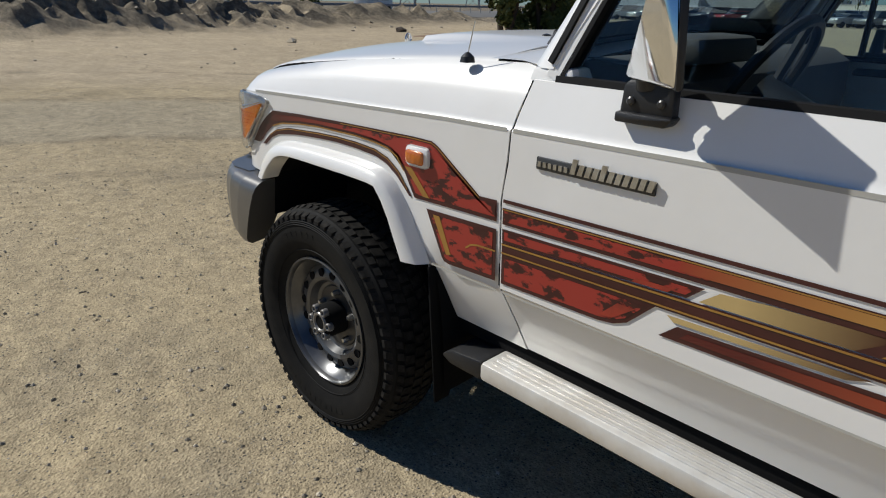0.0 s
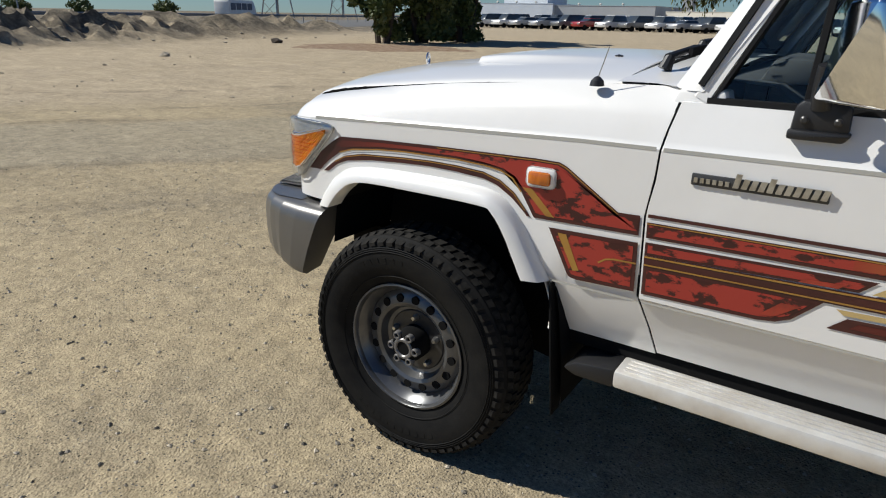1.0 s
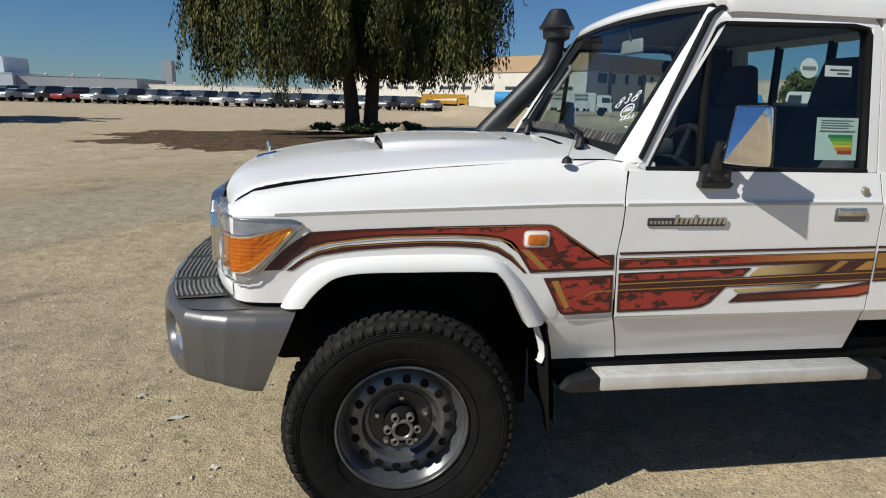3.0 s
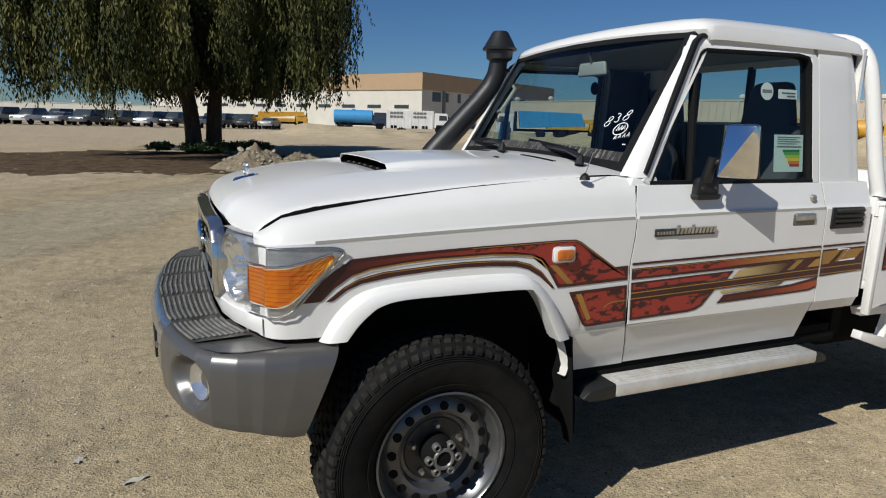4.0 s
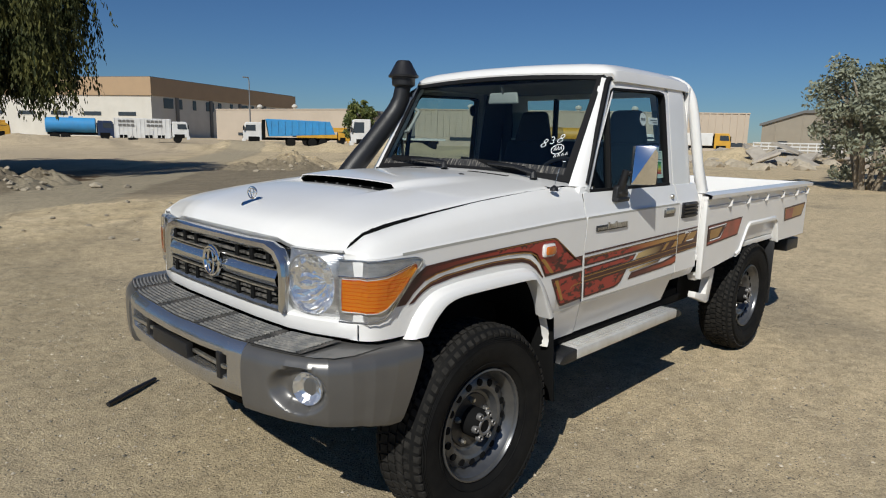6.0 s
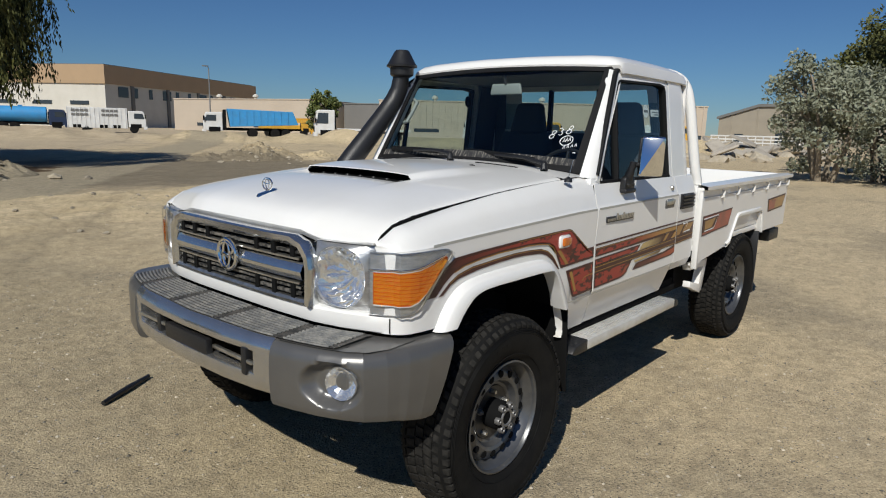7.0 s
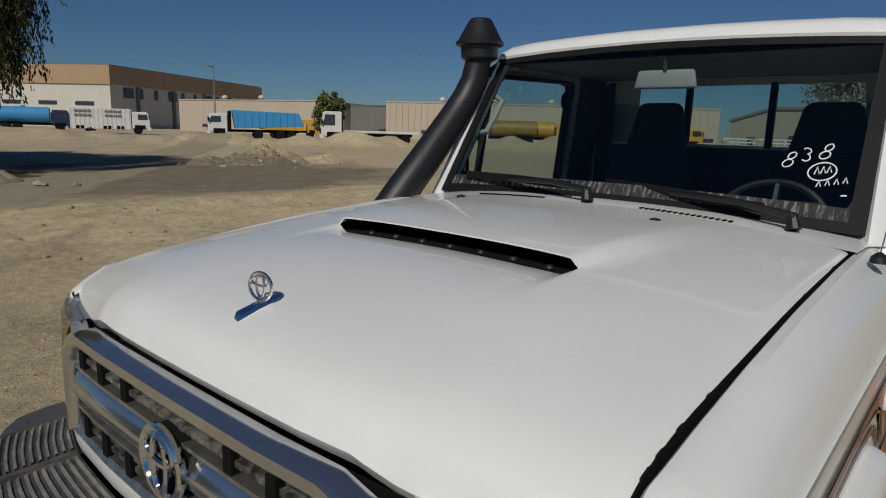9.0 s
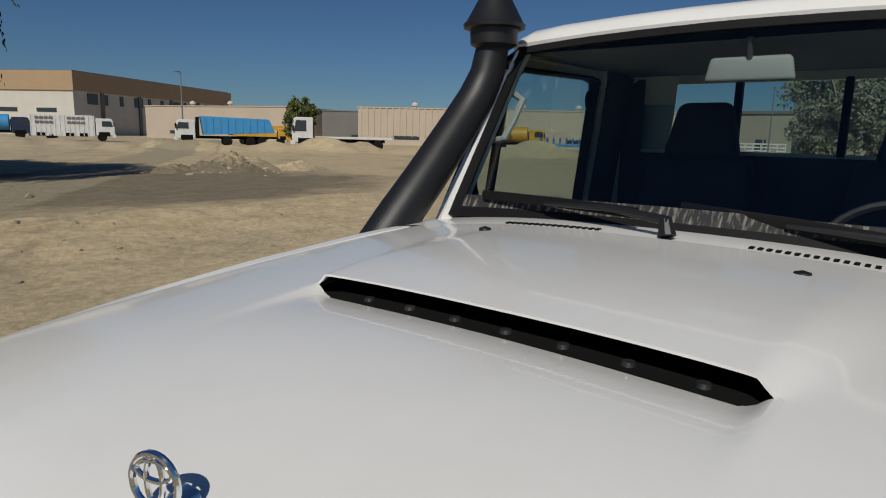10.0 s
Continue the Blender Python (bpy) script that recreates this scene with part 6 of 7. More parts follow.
for s in (-1, 1):
    door = side_panel("door", s, 0.779, 1.802, 0.605, 1.318, label="white front door with its window half dark")
    beam("window_frame", s, [(0.850, 1.325), (1.092, 1.835), (1.125, 1.858), (1.66, 1.872), (1.735, 1.862), (1.752, 1.835), (1.774, 1.32)], 0.046, PAINT, door)
    beam("window_seal", s, [(0.874, 1.33), (1.111, 1.815), (1.140, 1.837), (1.652, 1.850), (1.714, 1.841), (1.728, 1.817), (1.746, 1.325)], 0.014, SEAL, door)
    bm = sheet([[(x, s * (up_y(1.318) - 0.004), 1.312), (x, s * (up_y(1.318) + 0.004), 1.314), (x, s * (up_y(1.33) + 0.003), 1.332), (x, s * (up_y(1.33) - 0.01), 1.334)] for x in (0.862, 1.752)])
    part("belt_seal", bm, SEAL, door)
    beam("divider", s, [(1.076, 1.33), (1.090, 1.76)], 0.016, SEAL, door, 0.03)
    rows = [[(lerp(lerp(0.862, 1.75, u), lerp(1.10, 1.725, u), (z - 1.325) / 0.515), s * (up_y(z) - 0.02), z) for u in steps(0, 1, 4)] for z in (1.325, 1.84)]
    pane = part("window_pane", sheet(rows), SIDE_GLASS, door, "tinted door glass")
    pane.visible_shadow = False
    side_panel("cab_corner", s, 1.808, 2.10, 0.74, 1.318, nx=4)
    # upper corner behind the door
    rows = []
    for z in (1.318, 1.45, 1.6, 1.75, 1.86, 1.90):
        xr = curve(z, [(1.3, 2.10), (1.7, 2.075), (1.9, 2.03)])
        rows.append([(1.800 - 0.05 * (z - 1.32), s * (up_y(z) - 0.03), z), (1.800 - 0.05 * (z - 1.32), s * up_y(z), z), (lerp(1.80, xr, 0.6), s * up_y(z), z), (xr - 0.05, s * (up_y(z) - 0.004), z),
                     (xr - 0.012, s * (up_y(z) - 0.025), z), (xr, s * (up_y(z) - 0.07), z), (xr, s * (up_y(z) - 0.25), z)])
    part("rear_pillar", sheet(rows), PAINT, truck)
    # windscreen pillar
    rows = []
    for f in steps(0, 1, 6):
        x, z = lerp(0.79, 1.115, f), lerp(1.345, 1.885, f)
        yo = up_y(z) + 0.002
        q = lerp(1, 0.55, f)
        rows.append([(x + 0.065, s * (yo - 0.02), z), (x + 0.06, s * yo, z), (x + 0.02, s * (yo - 0.006), z), (x - 0.01, s * (yo - 0.03 * q), z + 0.004), (x - 0.02, s * (yo - 0.06 * q), z + 0.008), (x + 0.03, s * (yo - 0.10 * q), z)])
    part("windscreen_pillar", sheet(rows), PAINT, truck)
    beam("gutter", s, [(0.842, 1.36), (1.086, 1.862), (1.128, 1.890), (1.60, 1.904), (1.745, 1.897)], 0.017, SEAL, truck, 0.02, "black gutter joint over the door", 0.008)
    # sill and step
    part("sill", box(0.54, 2.10, s * 0.66 if s > 0 else -0.765, 0.765 if s > 0 else -0.66, 0.55, 0.603, 0.008), DARK, truck)
    step = part("side_step", box(0.735, 1.86, min(s * 0.70, s * 0.868), max(s * 0.70, s * 0.868), 0.500, 0.556, 0.012), ALUM, truck, "ribbed aluminium side step")
    for k in range(7):
        y = s * (0.715 + k * 0.021)
        part("rib", box(0.76, 1.83, y - 0.005, y + 0.005, 0.555, 0.561, 0.002), ALUM, step)
    part("end_cap", prism([(0.58, 0.515), (0.62, 0.545), (0.738, 0.558), (0.738, 0.498), (0.62, 0.498)], min(s * 0.69, s * 0.866), max(s * 0.69, s * 0.866), "y", 0.008), BLACK, step, "black end cap")
    part("end_cap", prism([(1.93, 0.515), (1.90, 0.545), (1.857, 0.556), (1.857, 0.498), (1.92, 0.498)], min(s * 0.69, s * 0.866), max(s * 0.69, s * 0.866), "y", 0.008), BLACK, step, "black end cap")
    # vent behind the door
    vent = part("side_vent", box(1.838, 2.045, min(s * 0.83, s * 0.858), max(s * 0.83, s * 0.858), 1.118, 1.212, 0.006), BLACK, truck, "black louvred vent")
    for k in range(4):
        z = 1.132 + k * 0.021
        part("slat", hull8([(1.85, s * 0.856, z), (2.035, s * 0.856, z), (2.035, s * 0.858, z + 0.012), (1.85, s * 0.858, z + 0.012)],
                           [(1.85, s * 0.866, z - 0.004), (2.035, s * 0.866, z - 0.004), (2.035, s * 0.868, z + 0.006), (1.85, s * 0.868, z + 0.006)]), BLACK, vent)

# corner of the cowl at the foot of each pillar
for s in (-1, 1):
    part("cowl_corner", hull8([(0.765, s * 0.70, 1.28), (0.765, s * 0.799, 1.28), (0.92, s * 0.799, 1.28), (0.92, s * 0.70, 1.28)],
                              [(0.785, s * 0.74, 1.350), (0.79, s * 0.792, 1.346), (0.90, s * 0.797, 1.350), (0.91, s * 0.74, 1.352)], 0.008), PAINT, truck)

# dark joints before and behind the doors
for s in (-1, 1):
    for x in (0.776, 1.805):
        part("door_gap", sheet([[(warp(x, z) + dx, s * (side_y(x, z) - 0.0035), z) for dx in (-0.005, 0.005)] for z in (0.605, 0.69, 0.785, 0.795, 1.02, 1.05, 1.12, 1.19, 1.215, 1.26, 1.316)]), DARK, truck)

# roof
rows = []
for k, rise in ((0.0, -0.004), (0.005, 0.03), (0.012, 0.30), (0.026, 0.56), (0.05, 0.77), (0.09, 0.90), (0.18, 0.975), (0.35, 1.0), (0.55, 1.0), (0.75, 0.96), (0.86, 0.88), (0.92, 0.76), (0.96, 0.58), (0.985, 0.32), (1.0, 0.0), (1.003, -0.4)):
    row = []
    for y, top in ((-0.742, 1.878), (-0.740, 1.900), (-0.73, 1.935), (-0.705, 1.954), (-0.66, 1.972), (-0.55, 1.983), (-0.35, 1.990), (-0.15, 1.994), (0.15, 1.994),
                   (0.35, 1.990), (0.55, 1.983), (0.66, 1.972), (0.705, 1.954), (0.73, 1.935), (0.740, 1.900), (0.742, 1.878)):
        u = min(1.0, abs(y) / 0.70)
        x0 = 1.118 - 0.0315 * (1 - u * u) - 0.012
        z0 = 1.908 + 0.022 * (1 - u * u) + 0.006
        if abs(y) > 0.70:
            z0 = min(z0, top - 0.006)
            x0 += 0.04 * (abs(y) - 0.70) / 0.04
        x1 = 2.085 - 0.05 * u ** 6
        row.append((lerp(x0, x1, k), y, lerp(lerp(z0, 1.915 if u < 1 else z0, k), top, rise)))
    rows.append(row)
roof = part("roof", sheet(rows), PAINT, truck)
thicken(roof, 0.02, -1.0)
part("headliner", sheet([[(x, y, 1.885) for y in (-0.7, 0, 0.7)] for x in (1.13, 1.6, 2.04)]), HEADLINER, truck)

# windscreen
def ws(u, v, d=0.0):
    """Place on the windscreen; u across from -1 to 1, v from the bottom to the top."""
    y = u * lerp(0.722, 0.698, v)
    x = lerp(0.800, 1.118, v) - 0.045 * (1 - u * u) * lerp(1, 0.7, v)
    z = lerp(1.375, 1.908, v) + 0.022 * (1 - u * u)
    return (x - 0.85 * d, y, z + 0.52 * d)


pane_ws = pane = part("windscreen", sheet([[ws(u, v) for u in steps(-0.98, 0.98, 16)] for v in steps(0.01, 0.985, 6)]), GLASS, truck, "tinted windscreen with white handwriting")
pane.visible_shadow = False
def ws_band(pts0, pts1, d):
    return [[ws(*p, d) for p in pts0], [ws(*p, d) for p in pts1]]


bm = sheet([[ws(u, v, d) for u in steps(-1, 1, 16)] for v, d in ((-0.015, -0.01), (-0.015, 0.005), (0.035, 0.005), (0.035, -0.004))])
sheet([[ws(u, v, d) for u in steps(-1, 1, 16)] for v, d in ((0.945, -0.004), (0.945, 0.005), (0.995, 0.005), (0.995, -0.01))], bm)
for q in (-1, 1):
    sheet([[ws(q * u, v, d) for v in steps(-0.015, 0.985, 8)] for u, d in ((1.008, -0.01), (1.008, 0.004), (0.950, 0.005), (0.950, -0.004))], bm)
part("windscreen_seal", bm, SEAL, pane)

# rear wall of the cab with three panes
wall_parts = [(-0.74, 0.74, 0.74, 1.575), (-0.74, 0.74, 1.85, 1.90), (-0.74, -0.66, 1.575, 1.85), (0.66, 0.74, 1.575, 1.85)]
bm = bmesh.new()
for y0, y1, z0, z1 in wall_parts:
    xr = 2.07
    box(xr - 0.02, xr, y0, y1, z0, z1, bm=bm)
part("cab_back", bm, PAINT, truck, smooth=False)
for y in (-0.66, -0.14, 0.24, 0.66):
    part("rear_window_bar", box(2.04, 2.075, y - 0.014, y + 0.014, 1.565, 1.86, 0.004), SEAL, truck)
rear_pane = part("rear_window", sheet([[(2.06, y, z) for y in (-0.66, 0, 0.66)] for z in (1.575, 1.85)]), SIDE_GLASS, truck)
rear_pane.visible_shadow = False
for s in (-1, 1):
    bm = sheet([[(x, s * (up_y(z) - 0.05), z) for x in (1.79, 1.9, 2.035)] for z in (0.9, 1.3, 1.6, 1.88)])
    sheet([[(2.036, s * y, z) for y in (0.625, 0.72)] for z in (0.9, 1.88)], bm)
    part("pillar_lining", bm, TRIM, truck, "dark grey cab lining")
part("back_lining", box(2.03, 2.045, -0.70, 0.70, 0.75, 1.56), TRIM, truck, "dark grey cab lining")
part("cab_floor", box(0.55, 2.06, -0.76, 0.76, 0.60, 0.64), DARK, truck)
part("firewall", box(0.66, 0.70, -0.72, 0.72, 0.6, 1.34), DARK, truck)

# dashboard, wheel, seats
rows = []
for x, z in ((0.79, 1.355), (0.88, 1.37), (1.0, 1.36), (1.06, 1.32), (1.07, 1.2), (1.04, 1.0)):
    rows.append([(x, y, z) for y in (-0.72, -0.45, 0, 0.45, 0.72)])
dash = part("dashboard", sheet(rows), TRIM, truck)
part("instrument_hood", prism([(0.93, 1.35), (0.97, 1.425), (1.08, 1.42), (1.09, 1.36)], -0.58, -0.24, "y", 0.015), TRIM, dash)
wheel_m = pose(1.16, -0.40, 1.30, 0, 0, 0) @ pose(0, 0, 0, 0, -62, 0)
bm = tube([wheel_m @ Vector((0.185 * math.cos(a), 0.185 * math.sin(a), 0)) for a in (2 * math.pi * k / 32 for k in range(33))], 0.014, 8, caps=False)
for a in (0.0, math.pi, math.pi * 1.5):
    tube([wheel_m @ Vector((0.03 * math.cos(a), 0.03 * math.sin(a), -0.02)), wheel_m @ Vector((0.18 * math.cos(a), 0.18 * math.sin(a), 0))], 0.012, 6, bm)
tube([wheel_m @ Vector((0, 0, -0.2)), wheel_m @ Vector((0, 0, 0))], 0.05, 12, bm)
part("steering_wheel", bm, BLACK, truck)
for y0, y1 in ((-0.66, -0.16), (0.07, 0.57)):
    seat = part("seat", box(1.22, 1.72, y0, y1, 0.82, 1.02, 0.05, segs=3), SEAT, truck, "dark grey cloth seat")
    part("backrest", hull8([(1.70, y0, 0.98), (1.70, y1, 0.98), (1.86, y1, 0.98), (1.86, y0, 0.98)],
                           [(1.84, y0 + 0.05, 1.56), (1.84, y1 - 0.05, 1.56), (1.94, y1 - 0.05, 1.56), (1.94, y0 + 0.05, 1.56)], 0.04, segs=3), SEAT, seat)
    yc = (y0 + y1) / 2
    part("headrest", hull8([(1.85, yc - 0.15, 1.54), (1.85, yc + 0.15, 1.54), (1.95, yc + 0.15, 1.54), (1.95, yc - 0.15, 1.54)],
                           [(1.88, yc - 0.105, 1.765), (1.88, yc + 0.105, 1.765), (1.95, yc + 0.105, 1.765), (1.95, yc - 0.105, 1.765)], 0.035, segs=3), SEAT, seat)
inner_mirror = part("inner_mirror", hull8([(1.115, -0.138, 1.772), (1.115, 0.092, 1.772), (1.135, 0.092, 1.772), (1.135, -0.138, 1.772)], [(1.115, -0.125, 1.838), (1.115, 0.079, 1.838), (1.135, 0.079, 1.838), (1.135, -0.125, 1.838)], 0.011, segs=3), MIRROR_BACK, truck, "interior mirror seen from behind")
part("stem", tube([(1.12, -0.023, 1.83), (1.10, -0.023, 1.885)], 0.008, 8), TRIM, inner_mirror)

# door mirror
for s in (-1, 1):
    base = part("door_mirror", prism([(1.068, 1.266), (1.160, 1.266), (1.172, 1.280), (1.170, 1.338), (1.158, 1.348), (1.072, 1.348), (1.060, 1.336), (1.056, 1.280)], min(s * 0.815, s * 0.848), max(s * 0.815, s * 0.848), "y", 0.008), BLACK, truck, "large chrome door mirror on a black bracket")
    part("foot", prism([(1.052, 1.262), (1.164, 1.262), (1.176, 1.276), (1.176, 1.284), (1.052, 1.284)], min(s * 0.815, s * 0.858), max(s * 0.815, s * 0.858), "y", 0.006), BLACK, base)
    for x in (1.082, 1.148):
        part("bolt", lathe([(0.009, s * 0.846), (0.009, s * 0.853), (0.005, s * 0.856), (0.0, s * 0.856)], 10, "y", (x, 0, 1.306)), STEEL_BLACK, base)
    part("post", tube([(1.108, s * 0.835, 1.335), (1.104, s * 0.850, 1.375), (1.104, s * 0.862, 1.425)], [0.024, 0.02, 0.017], 12), BLACK, base)
    part("arm", tube([(1.104, s * 0.858, 1.405), (1.125, s * 0.88, 1.41), (1.15, s * 0.905, 1.41)], [0.013, 0.012, 0.012], 10), BLACK, base)
    bm = bmesh.new()
    TL, TR, BR, BL = [bm.verts.new(p) for p in ((1.1215, s * 0.8915, 1.556), (1.177, s * 0.994, 1.556), (1.228, s * 0.972, 1.348), (1.088, s * 0.896, 1.352))]
    tl, tr, br, bl = [bm.verts.new(p) for p in ((1.146, s * 0.878, 1.552), (1.214, s * 0.970, 1.552), (1.240, s * 0.962, 1.352), (1.130, s * 0.874, 1.356))]
    for f in ((TL, TR, BL), (TR, BR, BL), (TL, tl, tr, TR), (TR, tr, br, BR), (BR, br, bl, BL), (BL, bl, tl, TL), (tl, bl, br, tr)):
        bm.faces.new(f)
    bmesh.ops.bevel(bm, geom=[e for e in bm.edges if {e.verts[0], e.verts[1]} != {TR, BL}], offset=0.011, segments=3, affect="EDGES", profile=0.5)
    part("housing", hull8([(1.126, s * 0.879, 1.548), (1.212, s * 0.974, 1.550), (1.232, s * 0.974, 1.348), (1.128, s * 0.873, 1.352)],
                          [(1.138, s * 0.872, 1.546), (1.224, s * 0.964, 1.548), (1.242, s * 0.964, 1.350), (1.140, s * 0.866, 1.354)], 0.004), BLACK, base, "black rim behind the chrome shell")
    part("shell", bm, CHROME, base, "chrome mirror shell")

# wipers and washer jets
for (x, y, z), tip in (((0.69, -0.585, 1.388), (0.815, 0.02, 1.452)), ((0.645, -0.01, 1.412), (0.80, 0.60, 1.44))):
    wiper = part("wiper", tube([(x, y, z - 0.01), (x + 0.01, y + 0.01, z + 0.025)], [0.02, 0.014], 10), BLACK, truck)
    p0, p1 = Vector((x + 0.005, y, z + 0.022)), Vector(tip)
    part("wiper_arm", tube([p0, lerp(p0, p1, 0.25) + Vector((0.0, 0, 0.012)), lerp(p0, p1, 0.6)], [0.012, 0.009, 0.006], 8), BLACK, wiper)
    part("wiper_blade", tube([lerp(p0, p1, 0.15) + Vector((0.02, 0, 0.006)), lerp(p0, p1, 0.55) + Vector((0.01, 0, 0.006)), p1], 0.007, 6, flat=2.2), SEAL, wiper)
for y, x in ((-0.31, 0.46), (0.38, 0.50)):
    part("washer_jet", lathe([(0.016, 0.0), (0.014, 0.008), (0.0, 0.012)], 14, "z", (x, y, hood_z(x, y) + 0.001)), BLACK, truck)
ant = part("antenna", lathe([(0.02, -0.006), (0.017, 0.008), (0.006, 0.018), (0.0, 0.02)], 14, "z", (0.574, -0.79, 1.345)), BLACK, truck)
part("rod", tube([(0.575, -0.79, 1.36), (0.60, -0.795, 1.44)], 0.0016, 6), CHROME_DULL, ant)

# snorkel up the far pillar
sn = part("snorkel", tube([(0.44, 0.80, 1.05), (0.50, 0.835, 1.15), (0.56, 0.825, 1.26), (0.65, 0.80, 1.375), (0.745, 0.785, 1.48), (0.90, 0.77, 1.65), (0.965, 0.758, 1.735), (0.993, 0.74, 1.81), (1.0, 0.725, 1.90)],
                       [0.056, 0.064, 0.068, 0.068, 0.066, 0.063, 0.060, 0.056, 0.052], 16), BLACK, truck, "black plastic snorkel")
part("snorkel_head", lathe([(0.05, 1.885), (0.075, 1.90), (0.078, 1.945), (0.098, 1.95), (0.1, 1.962), (0.092, 1.968), (0.05, 2.045), (0.04, 2.056), (0.0, 2.058)], 28, "z", (1.0, 0.722, 0)), BLACK, sn)
part("bracket", box(0.985, 1.06, 0.70, 0.73, 1.83, 1.85), BLACK, sn)

# badge, handle, keyhole, marker lamp
for s in (-1,):
    badge = part("badge", box(0.865, 1.165, s * 0.856 if s < 0 else 0.85, s * 0.849 if s < 0 else 0.857, 1.126, 1.156, 0.003), BADGE_BACK, truck, "grey metal name badge of plain bars")
    for k in range(11):
        x = 0.962 + k * 0.0185
        hgt = 0.034 if k in (0, 4) else 0.024
        part("bar", hull8([(x, s * 0.856, 1.134), (x + 0.013, s * 0.856, 1.134), (x + 0.013, s * 0.861, 1.134), (x, s * 0.861, 1.134)],
                          [(x + 0.006, s * 0.856, 1.134 + hgt), (x + 0.019, s * 0.856, 1.134 + hgt), (x + 0.019, s * 0.861, 1.134 + hgt), (x + 0.006, s * 0.861, 1.134 + hgt)]), CHROME_DULL, badge)
    for k in range(6):
        x = 0.872 + k * 0.0145
        part("bar", box(x, x + 0.009, s * 0.859, s * 0.855, 1.134, 1.146), CHROME_DULL, badge)
    handle = part("door_handle", box(1.60, 1.742, s * 0.853, s * 0.80, 1.135, 1.198, 0.012), GREYBADGE, truck, "grey flap door handle")
    part("flap", box(1.612, 1.730, s * 0.862, s * 0.85, 1.162, 1.192, 0.005), CHROME_DULL, handle)
    part("keyhole", lathe([(0.0, s * 0.842), (0.013, s * 0.842), (0.016, s * 0.832)], 16, "y", (1.728, 0, 1.255)), CHROME_DULL, truck)
    marker = part("side_marker", box(0.415, 0.508, s * 0.866, s * 0.845, 1.052, 1.112, 0.014), PAINT, truck, "amber side marker light in a white rim")
    part("lens", box(0.427, 0.496, s * 0.877, s * 0.86, 1.062, 1.101, 0.009), AMBER, marker)

# stripes along the side
def stripe(points, mat, lift=0.0025, s=-1, dense_x=0.1):
    bm = bmesh.new()
    vs = [bm.verts.new((warp(x, z), s * (0.85 + lift - plan_y(x)), z)) for x, z in points]
    bm.faces.new(vs)
    bmesh.ops.triangulate(bm, faces=bm.faces[:])
    return part("stripe", bm, mat, truck, smooth=False)


def band_points(top, low):
    return list(top) + list(reversed(low))


def thin(pts, w, mat, lift):
    """A line of width w along points."""
    up, dn = [], []
    for i, p in enumerate(pts):
        a, b = Vector(pts[max(i - 1, 0)]), Vector(pts[min(i + 1, len(pts) - 1)])
        t = (b - a).normalized()
        up.append((p[0] - t.y * w / 2, p[1] + t.x * w / 2))
        dn.append((p[0] + t.y * w / 2, p[1] - t.x * w / 2))
    bm = sheet([[(warp(x, z), -(0.85 + lift - plan_y(x)), z) for x, z in side] for side in (up, dn)])
    return part("stripe", bm, mat, truck, smooth=False)


def inset(points, d):
    """The outline drawn in by d towards its own middle line."""
    n = len(points)
    area = sum(points[i][0] * points[(i + 1) % n][1] - points[(i + 1) % n][0] * points[i][1] for i in range(n))
    sg = 1 if area > 0 else -1
    out = []
    for i in range(n):
        a, p, b = Vector(points[i - 1]), Vector(points[i]), Vector(points[(i + 1) % n])
        n1 = Vector((-(p - a).y, (p - a).x)).normalized() * sg
        n2 = Vector((-(b - p).y, (b - p).x)).normalized() * sg
        m = (n1 + n2)
        m = m / max(0.35, m.length_squared) * 2
        out.append(tuple(p + m * d * 0.5 * min(2.0, 2.0)))
    return out


def bordered(points, mat=None, d=0.009, lift=0.0025):
    stripe(points, MAROON, lift)
    stripe(inset(points, d), mat or CAMO, lift + 0.001)


FTOP = [(-0.465, 0.979), (-0.40, 1.047), (-0.35, 1.085), (-0.305, 1.110), (-0.14, 1.119), (0.1, 1.127), (0.44, 1.134), (0.512, 1.133), (0.535, 1.124), (0.70, 1.021), (0.764, 1.023)]
FLOW = [(-0.405, 0.982), (-0.365, 1.02), (-0.31, 1.056), (-0.25, 1.073), (-0.14, 1.086), (-0.03, 1.093), (0.17, 1.096), (0.27, 1.091), (0.33, 1.083), (0.37, 1.066), (0.40, 1.03), (0.445, 0.960), (0.764, 0.968)]
stripe(band_points(FTOP, FLOW), MAROON)
CAMO_TOP = [(-0.33, 1.076), (-0.295, 1.098), (-0.14, 1.109), (0.1, 1.117), (0.44, 1.1245), (0.508, 1.1235), (0.529, 1.115), (0.69, 1.011), (0.76, 1.013)]
CAMO_LOW = [(-0.29, 1.074), (-0.25, 1.082), (-0.14, 1.095), (-0.03, 1.102), (0.17, 1.105), (0.27, 1.100), (0.335, 1.091), (0.378, 1.073), (0.410, 1.036), (0.452, 0.972), (0.76, 0.979)]
stripe(band_points(CAMO_TOP, CAMO_LOW), CAMO, 0.0035)
stripe([(-0.33, 1.076), (-0.295, 1.098), (-0.14, 1.109), (0.1, 1.117), (0.1, 1.1035), (-0.03, 1.102), (-0.14, 1.095), (-0.25, 1.082), (-0.29, 1.074)], FADE_FRONT, 0.0038)
thin([(x, z - 0.005) for x, z in FTOP[5:-1]], 0.0028, GOLD, 0.0042)
thin(FLOW[2:-2], 0.0045, GOLD, 0.0042)
stripe([(0.405, 1.045), (0.435, 1.045), (0.510, 0.972), (0.483, 0.972)], GOLD, 0.0048)
